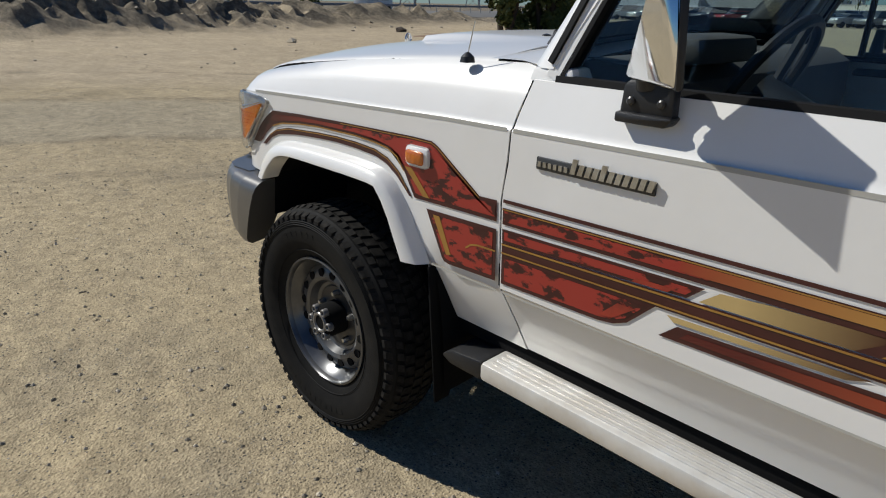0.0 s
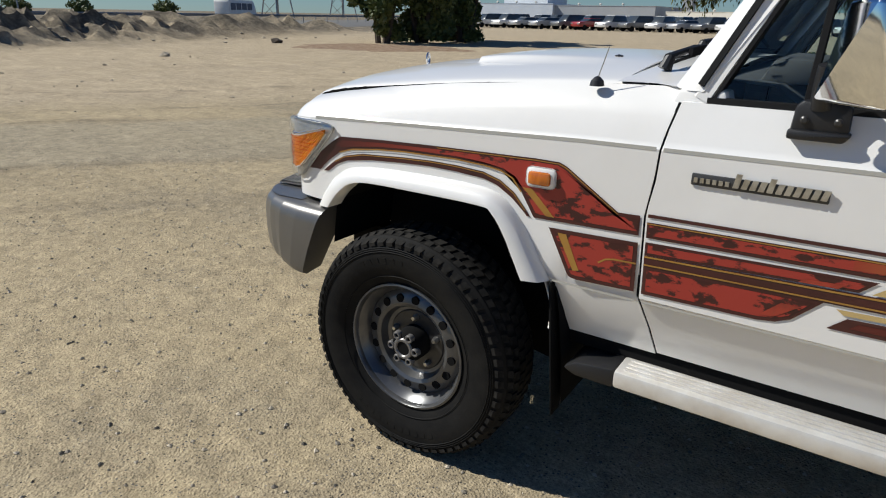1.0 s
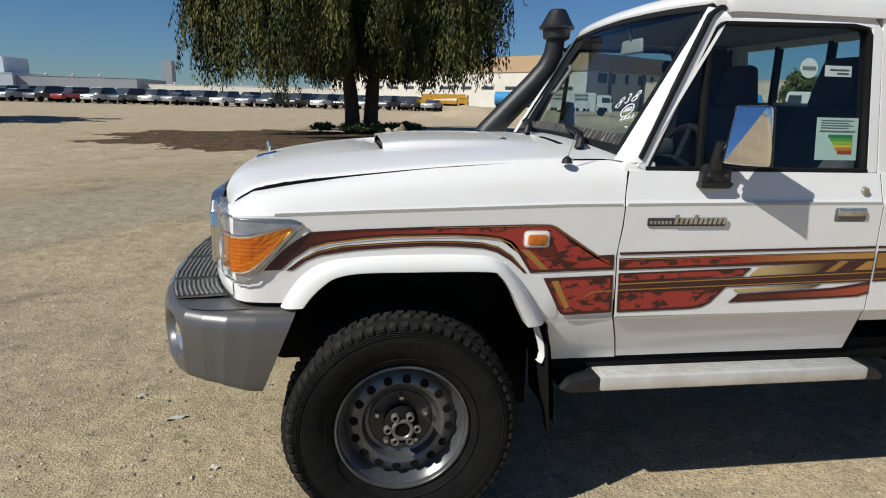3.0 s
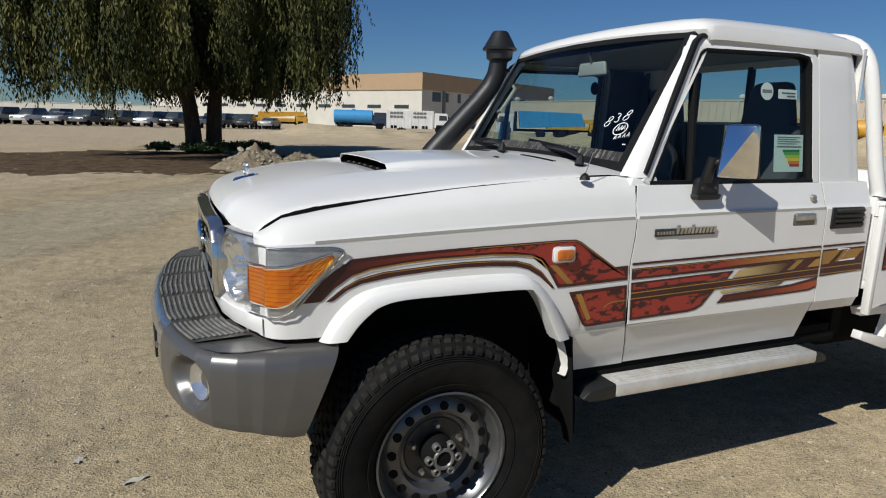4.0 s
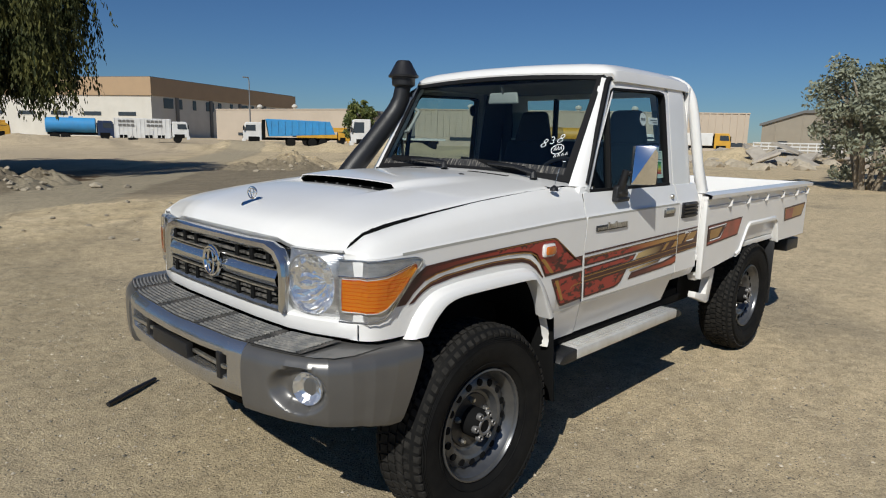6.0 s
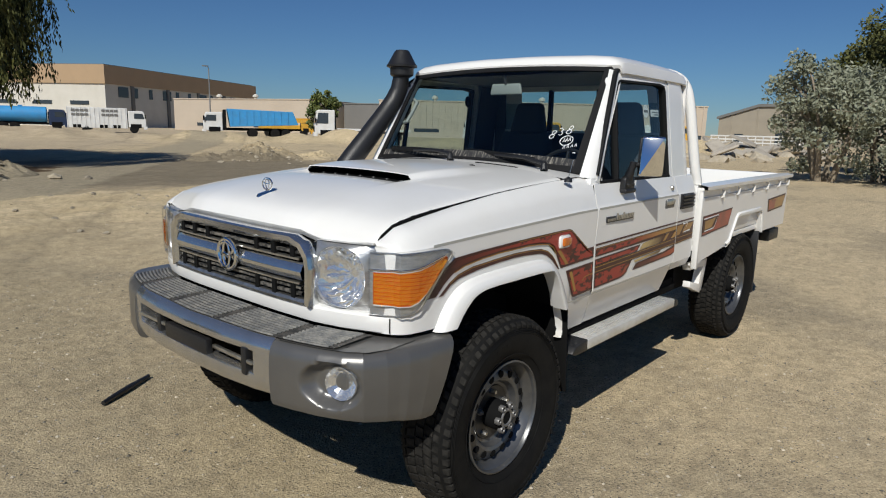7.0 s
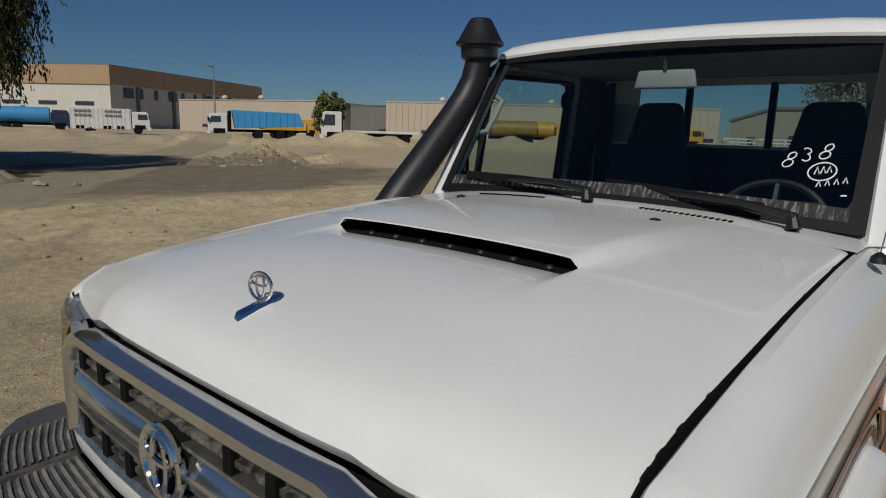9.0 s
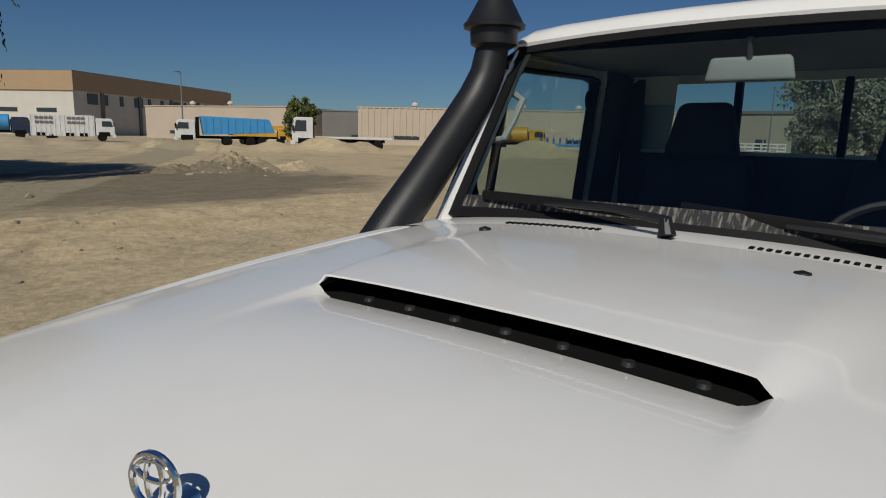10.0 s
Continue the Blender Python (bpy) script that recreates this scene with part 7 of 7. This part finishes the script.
F2T = [(-0.392, 0.979), (-0.335, 1.022), (-0.287, 1.046), (-0.207, 1.063), (-0.03, 1.074), (0.073, 1.078), (0.173, 1.077), (0.27, 1.071), (0.328, 1.055), (0.376, 1.025), (0.416, 0.981), (0.433, 0.960)]
F2L = [(-0.367, 0.981), (-0.324, 1.012), (-0.277, 1.030), (-0.163, 1.046), (-0.03, 1.055), (0.073, 1.059), (0.174, 1.057), (0.271, 1.050), (0.319, 1.037), (0.368, 1.008), (0.407, 0.975), (0.422, 0.960)]
stripe(band_points(F2T, F2L), MAROON)
thin([(x, z - 0.004) for x, z in F2T[1:-1]], 0.003, GOLD, 0.0042)
# lower fender patch
bordered([(0.495, 0.940), (0.764, 0.948), (0.764, 0.807), (0.590, 0.800), (0.572, 0.803), (0.562, 0.812)], d=0.012)
stripe([(0.524, 0.930), (0.550, 0.930), (0.598, 0.830), (0.580, 0.826)], GOLD, 0.0044)
thin([(0.655, 0.868), (0.675, 0.882), (0.70, 0.887), (0.764, 0.889)], 0.005, GOLD, 0.0044)
# door stripes
thin([(0.784, 1.0265), (1.80, 1.0425)], 0.009, MAROON, 0.0025)
stripe([(0.784, 1.009), (1.80, 1.0265), (1.80, 0.994), (1.64, 0.992), (1.60, 0.982), (1.40, 0.978), (0.784, 0.966)], MAROON)
stripe([(0.79, 1.002), (1.30, 1.010), (1.30, 0.987), (0.79, 0.974)], CAMO, 0.0035)
stripe([(1.24, 1.0105), (1.80, 1.0205), (1.80, 0.999), (1.66, 0.997), (1.24, 0.988)], FADE_UP, 0.0040)
thin([(0.784, 1.0055), (1.80, 1.0230)], 0.003, GOLD, 0.0046)
bordered([(0.784, 0.954), (1.296, 0.968), (1.262, 0.936), (0.784, 0.918)], d=0.007)
stripe([(1.15, 0.944), (1.235, 0.948), (1.222, 0.936), (1.14, 0.933)], RED, 0.0046)
stripe([(1.288, 0.937), (1.326, 0.968), (1.42, 0.9765), (1.62, 0.984), (1.575, 0.944)], FADE_PALE)
stripe([(1.560, 0.944), (1.625, 0.988), (1.80, 0.994), (1.80, 0.950)], MAROON, 0.0030)
stripe([(1.600, 0.948), (1.660, 0.990), (1.70, 0.991), (1.640, 0.949)], GOLD, 0.0040)
stripe([(1.722, 0.953), (1.775, 0.988), (1.80, 0.9895), (1.80, 0.955)], FADE_UP, 0.0040)
stripe([(0.784, 0.918), (1.80, 0.949), (1.80, 0.908), (0.784, 0.886)], MAROON, 0.0030)
thin([(0.784, 0.9135), (1.80, 0.9435)], 0.0048, GOLD, 0.0044)
thin([(0.784, 0.891), (1.80, 0.916)], 0.0042, GOLD, 0.0044)
bordered([(0.784, 0.888), (1.204, 0.898), (1.142, 0.834), (1.11, 0.819), (1.07, 0.813), (0.784, 0.806)], d=0.010)
stripe([(1.115, 0.872), (1.158, 0.872), (1.105, 0.832), (1.072, 0.829)], RED, 0.0046)
stripe([(1.228, 0.886), (1.60, 0.9005), (1.56, 0.886), (1.245, 0.874)], FADE_PALE)
stripe([(1.217, 0.834), (1.254, 0.868), (1.64, 0.884), (1.80, 0.906), (1.80, 0.858), (1.76, 0.847), (1.60, 0.842)], MAROON)
stripe([(1.262, 0.845), (1.278, 0.860), (1.64, 0.874), (1.80, 0.893), (1.80, 0.866), (1.75, 0.855), (1.60, 0.850)], FADE_RED, 0.0036)
# cab corner
thin([(1.812, 1.0425), (2.09, 1.047)], 0.009, MAROON, 0.0025)
stripe([(1.812, 1.0268), (2.09, 1.031), (2.09, 0.918), (1.812, 0.906)], MAROON)
stripe([(1.815, 1.019), (1.93, 1.021), (1.86, 0.962), (1.815, 0.960)], GOLD, 0.0036)
stripe([(1.95, 1.020), (2.085, 1.023), (2.03, 0.972), (1.90, 0.968)], GOLD, 0.0036)
thin([(1.905, 1.024), (1.985, 1.025), (1.925, 0.972), (2.03, 0.976)], 0.008, CHALK, 0.0044)
thin([(1.812, 0.9440), (2.09, 0.951)], 0.0046, GOLD, 0.0044)
thin([(1.812, 0.9165), (2.09, 0.923)], 0.0042, GOLD, 0.0044)
# pressed line along the body, its shade drawn as a thin grey strip
thin([(-0.42, 1.1655), (-0.1, 1.1775), (0.57, 1.1995), (0.766, 1.202)], 0.010, CREASE, 0.0008)
thin([(0.784, 1.202), (1.26, 1.2075), (1.80, 1.2105)], 0.010, CREASE, 0.0008)
thin([(0.51, 0.779), (0.766, 0.781)], 0.006, CREASE, 0.0008)
thin([(0.784, 0.782), (1.80, 0.79)], 0.006, CREASE, 0.0008)

# wheels
def make_wheel(name, x, yc, s, r=0.430, w=0.255):
    wh = part(name, lathe([(0.236, 0.085), (0.30, 0.118), (0.36, 0.122), (0.395, 0.112), (0.412, 0.095), (0.416, 0.06), (0.416, -0.06), (0.412, -0.095), (0.395, -0.112), (0.36, -0.122), (0.30, -0.118), (0.236, -0.085)], 56), RUBBER, truck,
              "dusty black all-terrain tyre on a grey steel wheel")
    bm = bmesh.new()
    n = 64
    for k in range(n):
        for row, (y0, y1, r0, r1) in enumerate(((0.070, 0.121, 0.415, 0.386), (0.024, 0.062, 0.414, 0.414), (-0.018, 0.018, 0.414, 0.414), (-0.062, -0.024, 0.414, 0.414), (-0.121, -0.070, 0.386, 0.415))):
            a0 = 2 * math.pi * (k + (0.5 if row % 2 else 0)) / n
            da = 2 * math.pi / n * (0.62 if row in (0, 4) else 0.7)
            skew = 0.02 * (row - 2)
            vs = []
            for rr_in, rr_out in ((r0, r1),):
                for lift in (0.0, 0.012):
                    for yy, rb in ((y0, rr_in if row != 4 else r0), (y1, r1)):
                        for a in (a0 + skew * (yy > (y0 + y1) / 2), a0 + da + skew * (yy > (y0 + y1) / 2)):
                            rr = rb - 0.004 + lift
                            vs.append(bm.verts.new((rr * math.cos(a), yy, rr * math.sin(a))))
            for f in ((0, 1, 3, 2), (4, 6, 7, 5), (0, 4, 5, 1), (2, 3, 7, 6), (0, 2, 6, 4), (1, 5, 7, 3)):
                bm.faces.new([vs[i] for i in f])
    part("tread", bm, TREAD, wh, "dusty zigzag tread", smooth=False)
    for rr, hh in ((0.375, 0.1205), (0.368, 0.1215), (0.361, 0.1222), (0.27, 0.1065)):
        part("sidewall_rib", lathe([(rr - 0.0018, hh), (rr, hh + 0.0022), (rr + 0.0018, hh)], 56), RUBBER, wh)
    for a0, cnt in ((1.05, 6), (4.3, 11)):
        for k in range(cnt):
            a = a0 + k * 0.105 * (1 if a0 < 2 else 1)
            c, sn_ = math.cos(a), math.sin(a)
            bm = bmesh.new()
            m = Matrix(((c, 0, -sn_, 0), (0, 1, 0, 0), (sn_, 0, c, 0), (0, 0, 0, 1)))
            vs = [m @ Vector(p) for p in ((0.315, 0.116, -0.010), (0.338, 0.119, -0.010), (0.338, 0.119, 0.010), (0.315, 0.116, 0.010))]
            vt = [v + Vector((0, 0.0032, 0)) for v in vs]
            part("sidewall_bar", hull8(vs, vt, bm=bm), RUBBER, wh, smooth=False)
    rim = part("rim", lathe([(0.222, 0.02), (0.226, 0.088), (0.232, 0.097), (0.239, 0.095), (0.239, 0.088), (0.226, 0.080), (0.212, 0.05), (0.200, 0.035), (0.196, 0.008)], 56), STEEL, wh, "grey painted steel rim")
    disc = part("disc", lathe([(0.200, 0.035), (0.188, 0.045), (0.172, 0.052), (0.155, 0.056), (0.142, 0.050), (0.130, 0.024), (0.118, 0.018), (0.06, 0.018), (0.055, 0.022), (0.0, 0.022)], 56), STEEL, wh)
    for k in range(16):
        a = 2 * math.pi * k / 16 + 0.1
        part("hole", lathe([(0.0, 0.0575), (0.0158, 0.0575), (0.0158, 0.045)], 14, "y", (0.171 * math.cos(a), -0.002, 0.171 * math.sin(a))), DARK, wh)
    part("centre", lathe([(0.117, 0.0185), (0.113, 0.022), (0.06, 0.022)], 48), STEEL_BLACK, wh)
    hub = part("hub", lathe([(0.062, 0.02), (0.062, 0.070), (0.056, 0.080), (0.054, 0.096), (0.046, 0.102), (0.0, 0.102)], 24), DARK, wh, "black hub with a lobed grey cap")
    part("cap", lathe([(0.026, 0.102), (0.030, 0.107), (0.037, 0.107), (0.041, 0.102)], 24), GREYBADGE, wh)
    for k in range(6):
        a = 2 * math.pi * k / 6
        part("rib", lathe([(0.0155, 0.088), (0.0155, 0.104), (0.013, 0.108), (0.009, 0.108), (0.007, 0.102)], 12, "y", (0.052 * math.cos(a), 0, 0.052 * math.sin(a))), GREYBADGE, wh)
    for k in range(5):
        a = 2 * math.pi * k / 5 + math.pi / 2
        part("wheel_nut", lathe([(0.012, 0.02), (0.012, 0.034), (0.008, 0.044), (0.0, 0.045)], 6, "y", (0.092 * math.cos(a), 0, 0.092 * math.sin(a))), CHROME_DULL, wh)
    part("back_plate", lathe([(0.0, -0.02), (0.21, -0.02)], 24), DARK, wh)
    return wh


wheel = make_wheel("wheel", 0, 0, -1)
wheel_poses = [(0.0, -0.798, 0.404, 180), (0.0, 0.798, 0.404, 0), (3.18, -0.745, 0.415, 180), (3.18, 0.745, 0.415, 0)]
for i, (x, y, z, turn) in enumerate(wheel_poses):
    m = pose(x, y, z, 0, 0, turn)
    if i == 0:
        wheel.matrix_basis = m
    else:
        copy_thing(wheel, m)

# underside
for s in (-1, 1):
    bm = sheet([[(2.70, s * 0.86, 0.985), (3.66, s * 0.86, 0.985)], [(2.70, s * 0.58, 0.985), (3.66, s * 0.58, 0.985)], [(2.70, s * 0.58, 0.45), (3.66, s * 0.58, 0.45)]])
    part("rear_wheel_house", bm, DARK, truck)
part("chassis_rail", box(-0.6, 4.3, -0.48, -0.38, 0.52, 0.66, 0.01), DARK, truck)
part("chassis_rail", box(-0.6, 4.3, 0.38, 0.48, 0.52, 0.66, 0.01), DARK, truck)
part("axle", tube([(0, -0.68, 0.415), (0, 0.68, 0.415)], 0.06, 12), DARK, truck)
part("axle", tube([(3.18, -0.68, 0.415), (3.18, 0.68, 0.415)], 0.065, 12), DARK, truck)
part("engine", box(-0.5, 0.6, -0.36, 0.36, 0.45, 1.1, 0.04), DARK, truck)
part("fuel_tank", box(2.15, 2.75, -0.66, 0.66, 0.46, 0.70, 0.05), DARK, truck)

# added filler, no real part: stops sun through the gap behind the cab
part("gap_light_block", box(2.075, 2.138, -0.76, 0.76, 0.58, 1.20), DARK, truck)

# load bed
bed = part("load_bed", box(2.14, 4.34, -0.84, 0.84, 0.82, 0.86, 0.004), PAINT, truck, "white steel load bed with side boards")
for s in (-1, 1):
    a, b = sorted((s * 0.845, s * 0.872))
    AR = [(2.74, 0.79), (2.80, 0.80), (2.93, 0.955), (2.97, 0.975), (3.52, 0.975), (3.56, 0.955), (3.62, 0.80)]
    top = [(2.15, 1.165), (4.34, 1.165)]
    bm = bmesh.new()
    cols = [2.15, 2.25, 2.5, 2.74, 2.80, 2.93, 2.97, 3.25, 3.52, 3.56, 3.62, 3.8, 4.1, 4.34]
    rows = []
    for x in cols:
        low = curve(x, [(2.15, 0.72), (2.25, 0.745), (2.74, 0.79), (2.80, 0.80)]) if x <= 2.80 else (curve(x, AR) if x < 3.62 else 0.80)
        rows.append([(x, s * 0.82, low), (x, s * 0.872, low), (x, s * 0.872, lerp(low, 1.165, 0.33)), (x, s * 0.872, lerp(low, 1.165, 0.66)), (x, s * 0.872, 1.165), (x, s * 0.85, 1.17)])
    board = part("side_board", sheet(rows), PAINT, bed)
    rows = [[(x, s * 0.80, 1.165), (x, s * 0.856, 1.165), (x, s * 0.856, 1.215), (x, s * 0.905, 1.222), (x, s * 0.908, 1.245), (x, s * 0.86, 1.255), (x, s * 0.82, 1.255), (x, s * 0.80, 1.24), (x, s * 0.80, 0.86)] for x in (2.14, 3.0, 4.35)]
    part("top_rail", sheet(rows), PAINT, bed)
    for x in (2.52, 2.86, 3.24, 3.62, 3.98, 4.28):
        part("rope_hook", tube([(x, s * 0.87, 1.150), (x + 0.003, s * 0.888, 1.158), (x + 0.006, s * 0.890, 1.195), (x + 0.008, s * 0.872, 1.205)], [0.007, 0.009, 0.009, 0.007], 8), PAINT, bed)
    rows = [[(x, s * 0.85, z - 0.012), (x, s * (0.872 + 0.012), z - 0.008), (x, s * (0.872 + 0.012), z + 0.010), (x, s * 0.87, z + 0.022)] for x, z in [(2.72, 0.79), (2.79, 0.81), (2.915, 0.97), (2.96, 0.992), (3.53, 0.992), (3.575, 0.97), (3.63, 0.80)]]
    part("wheel_arch", sheet(rows), PAINT, bed)
    part("front_post", box(2.146, 2.172, *sorted((s * 0.84, s * 0.877)), 0.70, 1.235, 0.004), PAINT, bed)
    part("bracket", prism([(2.16, 0.72), (2.50, 0.72), (2.44, 0.50), (2.40, 0.49), (2.20, 0.56), (2.21, 0.60), (2.38, 0.55), (2.42, 0.68), (2.18, 0.68)], *sorted((s * 0.78, s * 0.83)), "y", 0.004), PAINT, bed)
    flap = part("rear_mud_flap", box(3.62, 3.64, *sorted((s * 0.62, s * 0.86)), 0.28, 0.80, 0.004), BLACK, truck)
    # rear stripes
    if s < 0:
        bordered([(2.20, 1.046), (2.80, 1.062), (2.73, 0.938), (2.20, 0.912)], RED, 0.010, 0.0245)
        stripe([(2.205, 1.030), (2.52, 1.040), (2.42, 0.946), (2.205, 0.936)], MAROON, 0.0262)
        stripe([(2.24, 1.012), (2.44, 1.020), (2.375, 0.960), (2.24, 0.954)], GOLD, 0.0270)
        thin([(2.21, 1.027), (2.50, 1.036), (2.41, 0.952), (2.24, 0.944)], 0.007, CHALK, 0.0278)
        bordered([(3.74, 1.060), (4.30, 1.078), (4.22, 0.965), (3.76, 0.950)], GOLD, 0.012, 0.0245)
        stripe([(3.77, 1.045), (3.98, 1.05), (3.95, 0.97), (3.78, 0.965)], RED, 0.0265)
for s in (-1, 1):
    part("wheel_box", box(2.68, 3.68, *sorted((s * 0.55, s * 0.845)), 0.86, 1.0, 0.02), PAINT, bed)
part("head_board", box(2.14, 2.17, -0.84, 0.84, 0.86, 1.25, 0.006), PAINT, bed)
part("tailgate", box(4.31, 4.35, -0.86, 0.86, 0.80, 1.25, 0.008), PAINT, bed)
hoop = [(2.19, -0.822, 1.16), (2.185, -0.815, 1.25), (2.16, -0.795, 1.40), (2.145, -0.775, 1.55), (2.13, -0.745, 1.75), (2.12, -0.715, 1.86), (2.11, -0.66, 1.925), (2.10, -0.55, 1.958), (2.10, -0.3, 1.972), (2.10, 0.3, 1.972), (2.10, 0.55, 1.958), (2.11, 0.66, 1.925), (2.12, 0.715, 1.86), (2.13, 0.745, 1.75), (2.145, 0.775, 1.55), (2.16, 0.795, 1.40), (2.185, 0.815, 1.25), (2.19, 0.822, 1.16)]
part("guard_hoop", tube(rounded(hoop, 3), 0.032, 12), PAINT, bed)
for s in (-1, 1):
    part("gusset", prism([(2.17, 1.25), (2.34, 1.255), (2.23, 1.42), (2.17, 1.46)], *sorted((s * 0.775, s * 0.80)), "y", 0.003), PAINT, bed)
part("rear_step", box(4.36, 4.52, -0.55, 0.55, 0.62, 0.70, 0.01), BLACK, truck)
part("rear_light", box(4.05, 4.35, -0.84, -0.60, 0.66, 0.76, 0.01), BLACK, truck)
part("rear_light", box(4.05, 4.35, 0.60, 0.84, 0.66, 0.76, 0.01), BLACK, truck)

# dusty band along the foot of the windscreen
bm = sheet([[ws(u, v, 0.004) for u in steps(-0.97, 0.97, 30)] for v in (0.03, 0.10)])
part("dusty_band", bm, STREAK, pane_ws, "black edge with pale dust runs")


# handwriting in white marker on the glass
def stroke(points, w=0.0042):
    pts = [ws(u, v, 0.0045) for u, v in points]
    return part("marker_stroke", tube(pts, w, 6), CHALK, pane_ws)


def loop(cu, cv, ru, rv, a0=0.0, a1=6.4, n=16, lean=0.0):
    return [(cu + ru * math.cos(a) + lean * rv * math.sin(a), cv + rv * math.sin(a)) for a in steps(a0, a1, n)]


for cu, cv in ((-0.712, 0.310), (-0.832, 0.366)):
    stroke(loop(cu, cv - 0.021, 0.017, 0.020, 1.5, 7.8, 16, -0.3), 0.0018)
    stroke(loop(cu - 0.010, cv + 0.019, 0.013, 0.018, -1.6, 4.7, 16, -0.3), 0.0018)
stroke([(2 * -0.768 - u, v) for u, v in loop(-0.766, 0.358, 0.014, 0.015, 2.6, -1.4) + loop(-0.766, 0.325, 0.015, 0.018, 1.4, -2.4)], 0.0018)
stroke(loop(-0.835, 0.262, 0.046, 0.046, 0.3, 6.9, 22, -0.2), 0.0020)
for k in range(3):
    stroke([(-0.810 - 0.02 * k, 0.245 + 0.006 * k), (-0.818 - 0.02 * k, 0.285 + 0.004 * k), (-0.826 - 0.02 * k, 0.25 + 0.006 * k)], 0.0019)
for k in range(4):
    stroke([(-0.825 - 0.028 * k, 0.185 + 0.010 * k), (-0.832 - 0.028 * k, 0.215 + 0.010 * k), (-0.840 - 0.028 * k, 0.188 + 0.010 * k)], 0.0019)
stroke([(-0.91, 0.155), (-0.93, 0.158)], 0.0024)


# papers stuck inside the door glass
def on_glass(x, z, d=0.0):
    return (x, -(up_y(z) - 0.026 + d), z)


def paper(x0, x1, z0, z1, mat, lift=0.0, name="paper_label", parent=None, label=""):
    bm = hull8([on_glass(x, z, lift) for x, z in ((x0, z0), (x1, z0), (x1, z1), (x0, z1))], [on_glass(x, z, lift + 0.001) for x, z in ((x0, z0), (x1, z0), (x1, z1), (x0, z1))])
    return part(name, bm, mat, parent or truck, label, smooth=False)


sheet_ = paper(1.548, 1.722, 1.362, 1.518, LABEL_GREEN, label="pale green energy label with coloured bars")
for k, (c, w) in enumerate(zip(BAR_COLOURS, (0.085, 0.078, 0.071, 0.064, 0.057, 0.050))):
    z = 1.456 - 0.012 * k
    paper(1.70 - 1.2 * w, 1.70, z - 0.011, z, c, 0.0012, "bar", sheet_)
paper(1.562, 1.710, 1.466, 1.471, DULLWALL, 0.0012, "bar", sheet_)
for k in range(4):
    paper(1.566, 1.70 - 0.02 * (k % 2), 1.506 - 0.009 * k, 1.509 - 0.009 * k, GREYBADGE, 0.0012, "bar", sheet_)
white = paper(1.566, 1.676, 1.667, 1.706, PAPER, label="small white paper label")
for k in range(2):
    paper(1.585 + 0.03 * (1 - k), 1.665, 1.675 + 0.013 * k, 1.681 + 0.013 * k, GREYBADGE, 0.0012, "bar", white)
bm = hull8([on_glass(1.500 + 0.036 * math.cos(a), 1.694 + 0.036 * math.sin(a)) for a in steps(0, 5.9, 18)], [on_glass(1.500 + 0.036 * math.cos(a), 1.694 + 0.036 * math.sin(a), 0.001) for a in steps(0, 5.9, 18)])
roundel = part("round_sticker", bm, PAPER, truck, "round white sticker with a printed line", smooth=False)
for k in range(7):
    x = 1.473 + 0.0078 * k
    paper(x, x + 0.0055, 1.687, 1.701, DULLWALL, 0.0012, "bar", roundel)

part("grab_handle", tube([(0.99, 0.70, 1.60), (0.995, 0.665, 1.605), (1.03, 0.655, 1.66), (1.075, 0.65, 1.73), (1.08, 0.685, 1.75)], 0.012, 8), MIRROR_BACK, truck, "pale grab handle on the pillar")
bm = hull8([(1.685 + 0.030 * math.cos(a), up_y(1.765) - 0.026, 1.765 + 0.040 * math.sin(a)) for a in steps(0, 5.9, 18)],
           [(1.685 + 0.030 * math.cos(a), up_y(1.765) - 0.030, 1.765 + 0.040 * math.sin(a)) for a in steps(0, 5.9, 18)])
part("round_sticker", bm, SEAL, truck, "black oval sticker on the glass", smooth=False)
